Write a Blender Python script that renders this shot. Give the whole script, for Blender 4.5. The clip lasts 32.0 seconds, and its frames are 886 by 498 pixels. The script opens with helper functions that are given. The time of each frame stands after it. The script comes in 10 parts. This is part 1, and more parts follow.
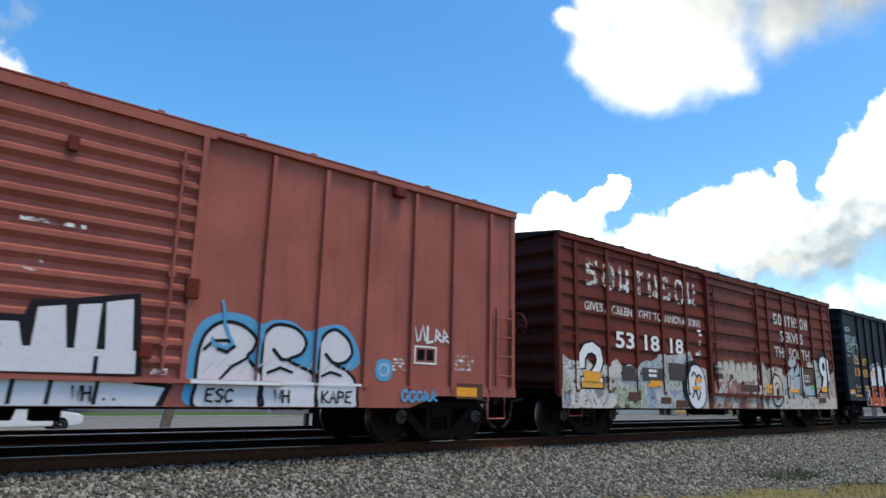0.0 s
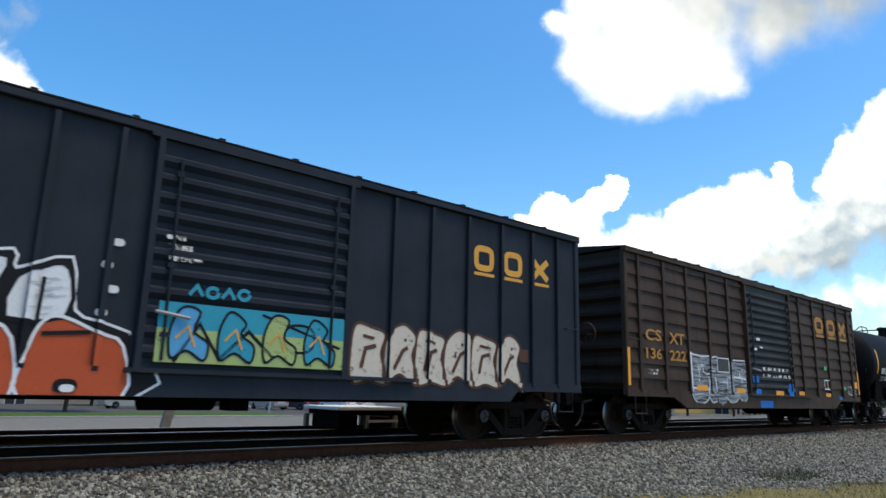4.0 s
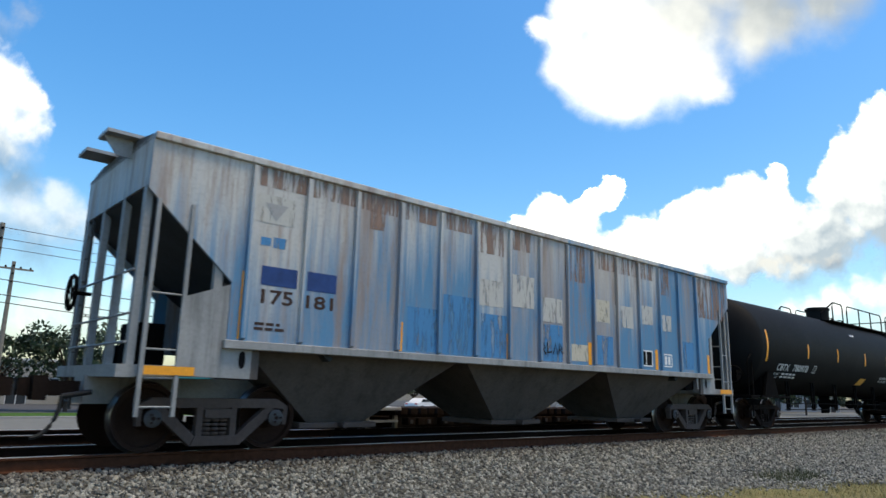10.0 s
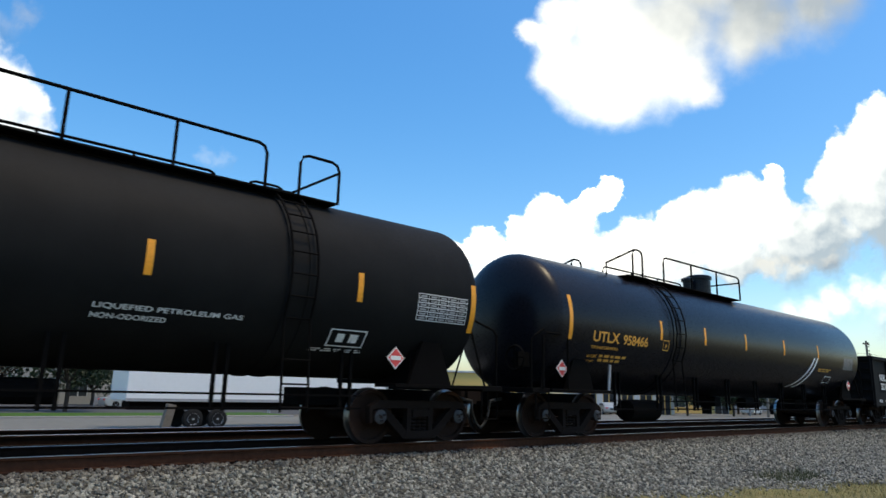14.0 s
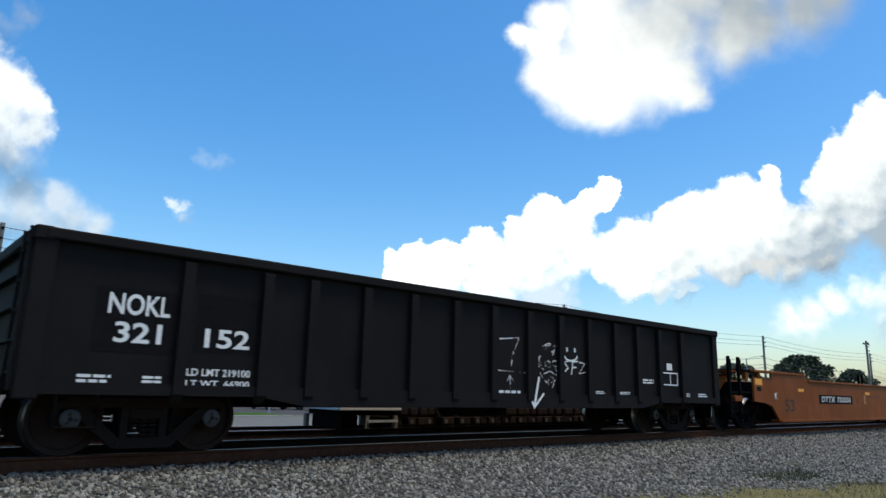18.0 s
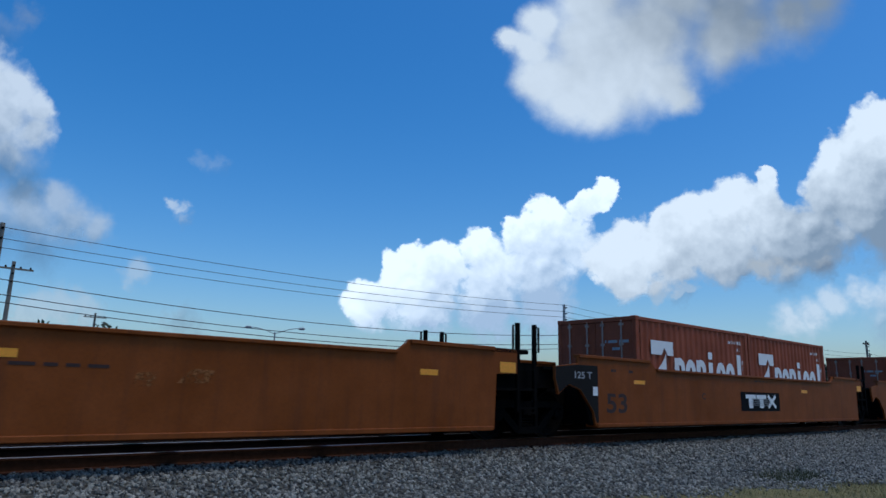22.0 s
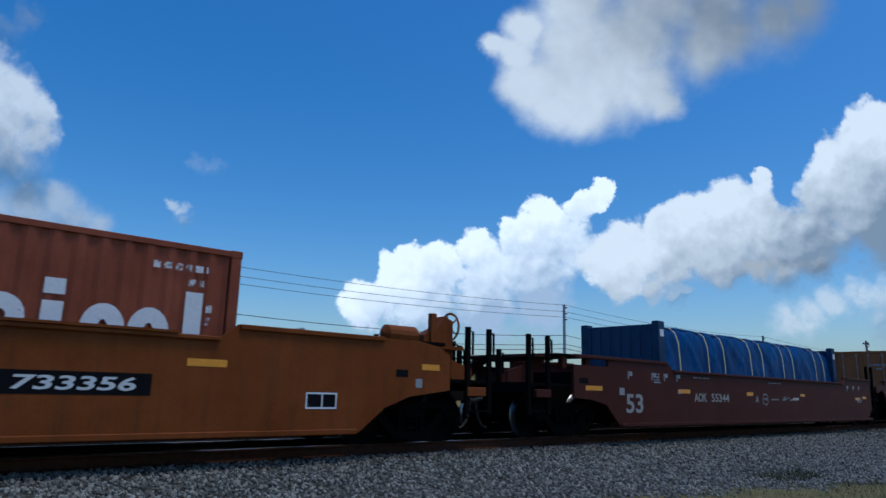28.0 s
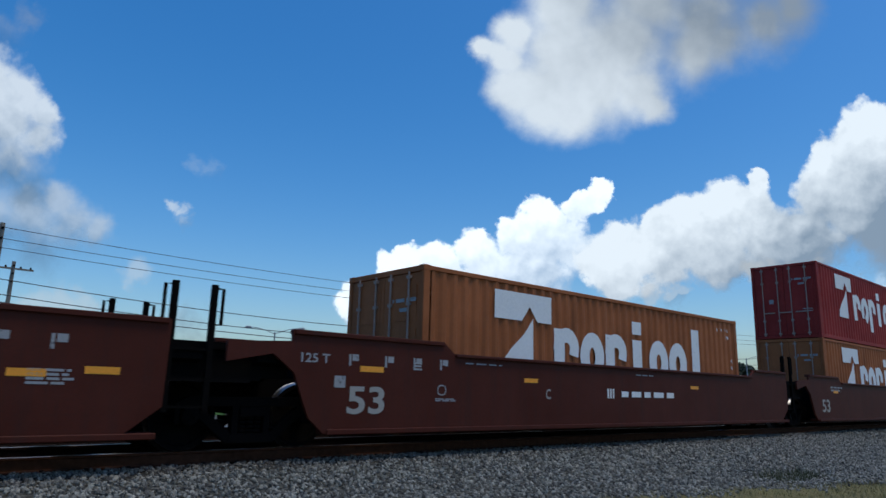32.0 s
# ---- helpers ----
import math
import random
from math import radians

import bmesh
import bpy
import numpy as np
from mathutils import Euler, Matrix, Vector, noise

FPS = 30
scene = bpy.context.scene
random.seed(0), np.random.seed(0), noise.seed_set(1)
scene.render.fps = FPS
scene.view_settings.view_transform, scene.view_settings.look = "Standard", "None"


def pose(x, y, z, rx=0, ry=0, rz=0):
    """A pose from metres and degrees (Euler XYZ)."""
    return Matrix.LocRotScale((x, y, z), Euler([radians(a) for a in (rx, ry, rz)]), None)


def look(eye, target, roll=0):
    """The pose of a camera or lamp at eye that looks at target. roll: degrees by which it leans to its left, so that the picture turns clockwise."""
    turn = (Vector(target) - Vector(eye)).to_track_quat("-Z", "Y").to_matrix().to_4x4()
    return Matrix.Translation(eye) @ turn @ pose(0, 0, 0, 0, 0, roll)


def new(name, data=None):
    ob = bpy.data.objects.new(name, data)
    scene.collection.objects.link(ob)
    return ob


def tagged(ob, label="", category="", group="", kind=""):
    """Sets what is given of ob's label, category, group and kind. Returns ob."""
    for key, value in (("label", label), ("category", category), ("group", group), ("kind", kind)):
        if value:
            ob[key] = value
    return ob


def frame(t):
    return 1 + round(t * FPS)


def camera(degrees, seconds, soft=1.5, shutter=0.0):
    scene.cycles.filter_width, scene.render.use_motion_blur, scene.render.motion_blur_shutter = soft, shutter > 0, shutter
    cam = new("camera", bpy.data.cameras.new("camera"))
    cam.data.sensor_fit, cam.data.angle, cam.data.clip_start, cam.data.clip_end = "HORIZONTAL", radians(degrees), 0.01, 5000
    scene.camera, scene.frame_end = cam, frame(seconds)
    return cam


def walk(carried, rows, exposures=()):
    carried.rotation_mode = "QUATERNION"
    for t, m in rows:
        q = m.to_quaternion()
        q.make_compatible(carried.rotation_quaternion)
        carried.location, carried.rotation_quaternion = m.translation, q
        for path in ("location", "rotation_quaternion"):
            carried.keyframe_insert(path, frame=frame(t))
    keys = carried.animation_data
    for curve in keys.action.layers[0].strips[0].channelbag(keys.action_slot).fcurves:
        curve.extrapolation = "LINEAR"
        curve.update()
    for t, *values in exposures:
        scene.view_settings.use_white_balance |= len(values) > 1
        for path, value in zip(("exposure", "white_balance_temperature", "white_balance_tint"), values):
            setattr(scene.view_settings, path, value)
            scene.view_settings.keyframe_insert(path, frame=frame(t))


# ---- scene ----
import colorsys
from functools import lru_cache

# Camera: on a tripod beside the line, looking down the track.
YC = 10.418          # centre line of the track the train runs on; the rails' heads are at z = 0
EYE = (0.0, 0.0, 0.902)
AZ, EL, LEAN = 48.753, 12.033, 1.428
FWD = Vector((math.cos(radians(AZ)) * math.cos(radians(EL)), math.sin(radians(AZ)) * math.cos(radians(EL)), math.sin(radians(EL))))
cam = camera(67.14, 32.0, soft=1.5, shutter=0.12)
AIM = look(EYE, Vector(EYE) + FWD * 10, LEAN)
walk(cam, [(0, AIM), (32, AIM)],
     exposures=[(0, 0.64, 6550, 5), (4, 0.62, 6550, 5), (10, 0.66, 6680, 5), (15, 0.56, 6550, 5), (18, 0.40, 6250, 5), (20, -0.12, 5550, 6), (24, -0.44, 5050, 6), (28, -0.48, 5050, 6), (32, -0.30, 5450, 6)])

# World and sun
world = bpy.data.worlds.new("sky")
scene.world = world
world.use_nodes = True
wn = world.node_tree.nodes
sky = wn.new("ShaderNodeTexSky")
sky.sky_type = 'NISHITA'
sky.sun_disc = False
SUN_EL, SUN_AZ = 72.0, -66.0     # degrees; azimuth from +x towards +y
sky.sun_elevation = radians(SUN_EL)
sky.sun_rotation = radians(90 - SUN_AZ)
sky.air_density, sky.dust_density, sky.ozone_density = 1.1, 1.6, 1.6
wn["Background"].inputs[1].default_value = 0.15
deep = wn.new("ShaderNodeHueSaturation")     # the clear, deep blue of a washed sky
deep.inputs["Saturation"].default_value = 1.42
world.node_tree.links.new(sky.outputs[0], deep.inputs["Color"])
world.node_tree.links.new(deep.outputs[0], wn["Background"].inputs[0])
sun = new("sun", bpy.data.lights.new("sun", 'SUN'))
sun.data.energy, sun.data.angle, sun.data.color = 1.7, radians(16.0), (1.0, 0.80, 0.55)
TO_SUN = Vector((math.cos(radians(SUN_AZ)) * math.cos(radians(SUN_EL)), math.sin(radians(SUN_AZ)) * math.cos(radians(SUN_EL)), math.sin(radians(SUN_EL))))
sun.matrix_basis = TO_SUN.to_track_quat("Z", "Y").to_matrix().to_4x4()


# ---------------------------------------------------------------- materials
def base_mat(name):
    m = bpy.data.materials.new(name)
    m.use_nodes = True
    return m, m.node_tree.nodes, m.node_tree.links, m.node_tree.nodes["Principled BSDF"]


def noise_node(n, l, vec, scale, detail=4.0, rough=0.6, stretch=None):
    if stretch:
        mp = n.new("ShaderNodeMapping")
        mp.inputs["Scale"].default_value = stretch
        l.new(vec, mp.inputs[0])
        vec = mp.outputs[0]
    t = n.new("ShaderNodeTexNoise")
    t.inputs["Scale"].default_value, t.inputs["Detail"].default_value, t.inputs["Roughness"].default_value = scale, detail, rough
    l.new(vec, t.inputs["Vector"])
    return t.outputs[0]


def ramp(n, l, val, a, b):
    r = n.new("ShaderNodeMapRange")
    r.inputs[1].default_value, r.inputs[2].default_value = a, b
    l.new(val, r.inputs[0])
    return r.outputs[0]


def mixc(n, l, fac, a, b):
    mx = n.new("ShaderNodeMix")
    mx.data_type = 'RGBA'
    for sock, v in ((mx.inputs[0], fac), (mx.inputs[6], a), (mx.inputs[7], b)):
        if isinstance(v, (int, float)):
            sock.default_value = v
        elif isinstance(v, tuple):
            sock.default_value = (*v[:3], 1)
        else:
            l.new(v, sock)
    return mx.outputs[2]


def mul(n, l, a, k):
    x = n.new("ShaderNodeMath")
    x.operation = 'MULTIPLY'
    l.new(a, x.inputs[0])
    x.inputs[1].default_value = k
    return x.outputs[0]


def bump(n, l, b, val, strength, dist=0.02):
    bp = n.new("ShaderNodeBump")
    bp.inputs["Strength"].default_value, bp.inputs["Distance"].default_value = strength, dist
    l.new(val, bp.inputs["Height"])
    l.new(bp.outputs[0], b.inputs["Normal"])


def paint(name, col, worn=(0.10, 0.045, 0.025), wear=0.35, streak=0.4, rough=0.55, grime=(0.02, 0.018, 0.016), dirty=0.35, metal=0.0, bmp=0.15, fade=0.15, spec=0.12):
    """Weathered paint on steel: fading, rust patches, vertical streaks and a film of dirt."""
    m, n, l, b = base_mat(name)
    co = n.new("ShaderNodeTexCoord").outputs["Object"]
    faded = tuple(min(1, c * (1 + fade * 1.6) + fade * 0.06) for c in col)
    dark = tuple(c * (1 - fade) for c in col)
    big = noise_node(n, l, co, 0.9, 5, 0.65)
    c = mixc(n, l, ramp(n, l, big, 0.3, 0.7), dark, faded)
    st = noise_node(n, l, co, 1.0, 5, 0.7, (5.0, 5.0, 0.35))
    c = mixc(n, l, mul(n, l, ramp(n, l, st, 0.5, 0.75), streak), c, grime)
    ru = noise_node(n, l, co, 3.1, 8, 0.72)
    c = mixc(n, l, mul(n, l, ramp(n, l, ru, 0.72 - 0.25 * wear, 0.86 - 0.2 * wear), min(1, wear * 2)), c, worn)
    fine = noise_node(n, l, co, 22.0, 6, 0.75)
    c = mixc(n, l, mul(n, l, ramp(n, l, fine, 0.45, 0.8), dirty), c, grime)
    l.new(c, b.inputs["Base Color"])
    rg = n.new("ShaderNodeMapRange")
    rg.inputs[3].default_value, rg.inputs[4].default_value = rough - 0.1, min(1, rough + 0.2)
    l.new(fine, rg.inputs[0])
    l.new(rg.outputs[0], b.inputs["Roughness"])
    b.inputs["Metallic"].default_value = metal
    b.inputs["Specular IOR Level"].default_value = spec
    bump(n, l, b, ru, bmp)
    return m


def worn_mark(name, col, hole=0.45, rough=0.6, run=None):
    """Stencilled or sprayed paint with worn-through patches: the worn parts are clear."""
    m, n, l, b = base_mat(name)
    co = n.new("ShaderNodeTexCoord").outputs["Object"]
    v = noise_node(n, l, co, 7.0, 8, 0.75, run)
    fine = noise_node(n, l, co, 26.0, 4, 0.7)
    b.inputs["Base Color"].default_value = (*col, 1)
    c = mixc(n, l, mul(n, l, ramp(n, l, fine, 0.4, 0.8), 0.35), tuple(col), tuple(k * 0.55 for k in col))
    l.new(c, b.inputs["Base Color"])
    b.inputs["Roughness"].default_value = rough
    b.inputs["Specular IOR Level"].default_value = 0.15
    l.new(ramp(n, l, v, hole - 0.12, hole - 0.02), b.inputs["Alpha"])
    return m


def collage(name, cols, hole=0.45, scale=2.6):
    """Old layered graffiti, too worn to tell its shapes: patches of several colours with bare steel between."""
    m, n, l, b = base_mat(name)
    co = n.new("ShaderNodeTexCoord").outputs["Object"]
    wv = noise_node(n, l, co, 2.3, 4, 0.6)
    vm = n.new("ShaderNodeVectorMath")
    vm.operation = 'ADD'
    l.new(co, vm.inputs[0])
    l.new(wv, vm.inputs[1])
    vo = n.new("ShaderNodeTexVoronoi")
    vo.inputs["Scale"].default_value = scale
    l.new(vm.outputs[0], vo.inputs["Vector"])
    sc = n.new("ShaderNodeSeparateColor")
    l.new(vo.outputs["Color"], sc.inputs[0])
    c = cols[0]
    for k, col in enumerate(cols[1:]):
        e = (k + 1) / len(cols)
        c = mixc(n, l, ramp(n, l, sc.outputs[0], e - 0.02, e + 0.02), c, col)
    ed = noise_node(n, l, co, 2.2, 2, 0.5)
    line = n.new("ShaderNodeMath")
    line.operation = 'PINGPONG'
    l.new(ed, line.inputs[0])
    line.inputs[1].default_value = 0.06
    c = mixc(n, l, mul(n, l, ramp(n, l, line.outputs[0], 0.012, 0.006), 0.6), c, (0.06, 0.05, 0.05))
    fine = noise_node(n, l, co, 24, 5, 0.7)
    c = mixc(n, l, mul(n, l, ramp(n, l, fine, 0.42, 0.75), 0.45), c, (0.16, 0.14, 0.13))
    l.new(c, b.inputs["Base Color"])
    b.inputs["Roughness"].default_value = 0.7
    v = noise_node(n, l, co, 4.5, 8, 0.75)
    l.new(ramp(n, l, v, hole - 0.10, hole - 0.03), b.inputs["Alpha"])
    return m


def simple(name, col, rough=0.6, metal=0.0, var=0.3, scale=6.0, bmp=0.1):
    m, n, l, b = base_mat(name)
    co = n.new("ShaderNodeTexCoord").outputs["Object"]
    v = noise_node(n, l, co, scale, 6, 0.65)
    c = mixc(n, l, ramp(n, l, v, 0.25, 0.75), tuple(k * (1 - var) for k in col), tuple(min(1, k * (1 + var)) for k in col))
    l.new(c, b.inputs["Base Color"])
    b.inputs["Roughness"].default_value, b.inputs["Metallic"].default_value = rough, metal
    b.inputs["Specular IOR Level"].default_value = 0.06 if rough > 0.75 else 0.4
    bump(n, l, b, v, bmp)
    return m


RED = paint("faded_red_paint", (0.31, 0.095, 0.072), worn=(0.16, 0.05, 0.035), wear=0.2, streak=0.3, dirty=0.15, fade=0.12)
OXIDE = paint("oxide_red_paint", (0.122, 0.022, 0.012), worn=(0.045, 0.018, 0.013), wear=0.45, streak=0.6, dirty=0.35, fade=0.08)
RUSTDOOR = paint("rust_bitten_door_paint", (0.125, 0.026, 0.016), worn=(0.035, 0.016, 0.012), wear=0.85, streak=0.6, dirty=0.4)
NAVY = paint("dark_blue_paint", (0.017, 0.022, 0.032), worn=(0.035, 0.026, 0.024), wear=0.18, streak=0.3, dirty=0.2, fade=0.10, grime=(0.010, 0.011, 0.013))
BROWN = paint("brown_weathered_paint", (0.048, 0.029, 0.020), worn=(0.080, 0.035, 0.018), wear=0.6, streak=0.8, dirty=0.5, fade=0.14, grime=(0.016, 0.013, 0.011))
ROOFK = paint("black_roof_coating", (0.014, 0.012, 0.011), worn=(0.05, 0.04, 0.035), wear=0.3, streak=0.2, dirty=0.3, rough=0.6, fade=0.05, grime=(0.01, 0.009, 0.008))
SLATE = paint("slate_door_paint", (0.032, 0.034, 0.038), wear=0.1, streak=0.3, dirty=0.3)
TANK = paint("black_tank_paint", (0.005, 0.005, 0.006), worn=(0.012, 0.011, 0.011), wear=0.15, streak=0.15, dirty=0.1, rough=0.58, bmp=0.03, spec=0.07, fade=0.04, grime=(0.006, 0.006, 0.006))
TANKM = paint("matt_black_tank_paint", (0.009, 0.009, 0.009), worn=(0.020, 0.018, 0.016), wear=0.3, streak=0.3, dirty=0.2, rough=0.6, bmp=0.05, spec=0.07, fade=0.06, grime=(0.008, 0.007, 0.007))
GLOSS = paint("gloss_black_tank_paint", (0.006, 0.006, 0.009), worn=(0.012, 0.012, 0.013), wear=0.08, streak=0.08, dirty=0.08, rough=0.24, bmp=0.02, spec=0.17, fade=0.04, grime=(0.006, 0.006, 0.006))
GONBLK = paint("gondola_black_paint", (0.010, 0.009, 0.009), worn=(0.024, 0.014, 0.011), wear=0.3, streak=0.3, dirty=0.25, rough=0.65, spec=0.07, fade=0.05, grime=(0.007, 0.006, 0.006))
YELLOW = paint("well_car_yellow_paint", (0.18, 0.045, 0.003), worn=(0.07, 0.03, 0.015), wear=0.3, streak=0.35, dirty=0.35)
MAROON = paint("well_car_maroon_paint", (0.064, 0.013, 0.006), fade=0.08, wear=0.2, streak=0.4, dirty=0.35)
CONT = paint("container_brown_paint", (0.25, 0.066, 0.030), wear=0.2, streak=0.3, dirty=0.2)
CONT2 = paint("container_tan_paint", (0.30, 0.10, 0.032), wear=0.2, streak=0.3, dirty=0.2)
CONT3 = paint("container_red_paint", (0.24, 0.025, 0.020), wear=0.12, streak=0.2, dirty=0.15)
RACKB = paint("flat_rack_navy_paint", (0.025, 0.05, 0.10), wear=0.15, streak=0.2, dirty=0.2)
# Grime taken near black, so that the shade below the cars is in it.
UNDER = paint("shaded_underframe_grime", (0.0035, 0.003, 0.0028), worn=(0.009, 0.0055, 0.0045), wear=0.5, streak=0.2, dirty=0.4, rough=0.85, spec=0.04, fade=0.03, grime=(0.004, 0.0035, 0.003))
TRUCK = paint("bogie_grime", (0.016, 0.011, 0.009), worn=(0.032, 0.018, 0.012), wear=0.6, streak=0.2, dirty=0.5, rough=0.88, spec=0.04, fade=0.06, grime=(0.008, 0.006, 0.005))
# Well-car bogies: near-black, with the shade they stand in put into the colour.
WTRUCK = paint("shade_black_bogie", (0.005, 0.0042, 0.004), worn=(0.012, 0.008, 0.006), wear=0.5, streak=0.2, dirty=0.4, rough=0.88, spec=0.03, fade=0.03, grime=(0.004, 0.0035, 0.003))
TRUCKL = paint("dusty_bogie_grime", (0.082, 0.062, 0.054), worn=(0.08, 0.045, 0.032), wear=0.5, streak=0.2, dirty=0.4, rough=0.85)
WHEEL = paint("rusty_wheel_face", (0.026, 0.015, 0.011), worn=(0.045, 0.023, 0.015), wear=0.6, streak=0.1, dirty=0.5, rough=0.85, spec=0.05, fade=0.06, grime=(0.010, 0.007, 0.006))
CAP = simple("axle_cap_paint", (0.040, 0.040, 0.042), rough=0.6, var=0.3)
TREAD = simple("wheel_tread_steel", (0.30, 0.29, 0.28), rough=0.35, metal=1.0, var=0.15)
RAILTOP = simple("rail_head_steel", (0.22, 0.21, 0.21), rough=0.35, metal=1.0, var=0.15)
# Darker copy of the rail rust, with the train's shade in its colour.
DARKRAIL = simple("shaded_dark_rail", (0.016, 0.010, 0.008), rough=0.85, var=0.4, scale=9)
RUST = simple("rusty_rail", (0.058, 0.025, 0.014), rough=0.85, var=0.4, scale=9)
STEEL = paint("bare_grey_steel", (0.30, 0.31, 0.32), worn=(0.16, 0.09, 0.05), wear=0.5, streak=0.4, dirty=0.3)
WHITE = worn_mark("white_stencil", (0.78, 0.78, 0.76), 0.40)
WHITES = simple("white_lettering", (0.66, 0.66, 0.64), 0.6, var=0.1, scale=20)
GOLDS = simple("gold_lettering", (0.72, 0.34, 0.05), 0.6, var=0.1, scale=20)
DULLW = worn_mark("dull_white_lettering", (0.36, 0.34, 0.30), 0.36)
WHITEW = worn_mark("worn_white_stencil", (0.74, 0.72, 0.70), 0.57)
SPRAYW = worn_mark("white_spray", (0.74, 0.75, 0.78), 0.40)
SPRAYG = worn_mark("grey_white_spray", (0.52, 0.53, 0.56), 0.47)
SPRAYK = worn_mark("black_spray", (0.012, 0.012, 0.015), 0.34)
SPRAYB = worn_mark("blue_spray", (0.10, 0.34, 0.58), 0.38)
SPRAYC = worn_mark("cyan_spray", (0.04, 0.30, 0.42), 0.42)
SPRAYY = worn_mark("green_yellow_spray", (0.36, 0.45, 0.18), 0.44)
SPRAYR = worn_mark("orange_red_spray", (0.47, 0.09, 0.035), 0.36)
SPRAYT = worn_mark("cream_spray", (0.62, 0.55, 0.46), 0.46)
BLUEP = worn_mark("bright_blue_patch", (0.02, 0.16, 0.52), 0.33)
BROWNP = worn_mark("brown_patch", (0.10, 0.05, 0.035), 0.38)
GOLD = worn_mark("gold_stencil", (0.70, 0.36, 0.07), 0.41)
DULLGOLD = worn_mark("faded_gold_stencil", (0.42, 0.21, 0.055), 0.45)
ORANGE = simple("yellow_reflector", (0.78, 0.32, 0.018), rough=0.45, var=0.15, scale=20)
GREENP = simple("green_tag", (0.05, 0.45, 0.16), rough=0.5)
BLACKP = simple("black_panel", (0.008, 0.008, 0.009), rough=0.8)
GREYP = worn_mark("grey_stencil", (0.33, 0.33, 0.33), 0.45)
DARKP = worn_mark("dark_stencil", (0.05, 0.03, 0.025), 0.42)
BLUEQ = simple("royal_blue_panel", (0.008, 0.035, 0.15), rough=0.5)
PLACARD = simple("red_placard", (0.55, 0.05, 0.05), rough=0.5)
RUBBER = simple("black_rubber", (0.015, 0.015, 0.015), rough=0.7)


def hopper_mat():
    """Blue paint worn to chalky grey in vertical streaks, with rust along the roof edge and painted-over rectangles."""
    m, n, l, b = base_mat("worn_blue_grey_paint")
    co = n.new("ShaderNodeTexCoord").outputs["Object"]
    def math_(op, a, b):
        x = n.new("ShaderNodeMath")
        x.operation = op
        for k, v in enumerate((a, b)):
            if isinstance(v, (int, float)):
                x.inputs[k].default_value = v
            elif v is not None:
                l.new(v, x.inputs[k])
        return x.outputs[0]

    def per_panel(shift):
        w = n.new("ShaderNodeTexWhiteNoise")
        w.noise_dimensions = '1D'
        l.new(math_('ADD', panel, shift), w.inputs["W"])
        return w.outputs["Value"]

    sep = n.new("ShaderNodeSeparateXYZ")
    l.new(co, sep.inputs[0])
    panel = math_('FLOOR', math_('MULTIPLY', math_('ADD', sep.outputs[0], 6.56), 1 / 0.906), None)
    st = noise_node(n, l, co, 1.0, 7, 0.70, (5.0, 5.0, 0.22))
    s2 = noise_node(n, l, co, 1.0, 6, 0.70, (3.1, 3.1, 0.30))
    # each panel is painted blue up to its own height and chalked to grey above, in runs
    edge = math_('ADD', math_('MULTIPLY', per_panel(3.5), 1.7), math_('ADD', math_('MULTIPLY', sep.outputs[0], 0.11), 2.2))
    over = math_('MULTIPLY', math_('SUBTRACT', sep.outputs[2], edge), 0.7)
    k1 = math_('ADD', over, math_('MULTIPLY', math_('SUBTRACT', st, 0.5), 3.4))
    c = mixc(n, l, ramp(n, l, k1, -0.35, 0.75), (0.075, 0.205, 0.355), (0.47, 0.465, 0.445))
    k2 = math_('ADD', math_('MULTIPLY', per_panel(9.5), 0.35), s2)
    c = mixc(n, l, mul(n, l, ramp(n, l, k2, 0.68, 0.90), 0.7), c, (0.34, 0.275, 0.225))
    ru = noise_node(n, l, co, 1.0, 7, 0.75, (4.2, 4.2, 0.35))
    c = mixc(n, l, mul(n, l, ramp(n, l, ru, 0.50, 0.66), 0.85), c, (0.24, 0.175, 0.14))
    fine = noise_node(n, l, co, 18, 6, 0.75)
    c = mixc(n, l, mul(n, l, ramp(n, l, fine, 0.5, 0.8), 0.45), c, (0.12, 0.12, 0.12))
    l.new(c, b.inputs["Base Color"])
    b.inputs["Roughness"].default_value = 0.6
    bump(n, l, b, fine, 0.12)
    return m


HOPPER = hopper_mat()
HOPPALE = paint("chalky_pale_grey_paint", (0.26, 0.265, 0.265), worn=(0.16, 0.10, 0.07), wear=0.35, streak=0.5, dirty=0.3)
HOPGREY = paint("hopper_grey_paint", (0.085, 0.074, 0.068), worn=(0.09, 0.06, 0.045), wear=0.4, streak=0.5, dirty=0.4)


# ---------------------------------------------------------------- mesh helpers
def add_box(bm, x0, x1, y0, y1, z0, z1):
    v = [bm.verts.new((x, y, z)) for x in (x0, x1) for y in (y0, y1) for z in (z0, z1)]
    for f in ((0, 1, 3, 2), (4, 6, 7, 5), (0, 4, 5, 1), (2, 3, 7, 6), (0, 2, 6, 4), (1, 5, 7, 3)):
        bm.faces.new([v[i] for i in f])


def add_prism(bm, pts, y0, y1):
    """A polygon in the x-z plane, thick from y0 to y1."""
    a = [bm.verts.new((x, y0, z)) for x, z in pts]
    b = [bm.verts.new((x, y1, z)) for x, z in pts]
    bm.faces.new(a)
    bm.faces.new(b[::-1])
    for i in range(len(pts)):
        j = (i + 1) % len(pts)
        bm.faces.new((a[j], a[i], b[i], b[j]))


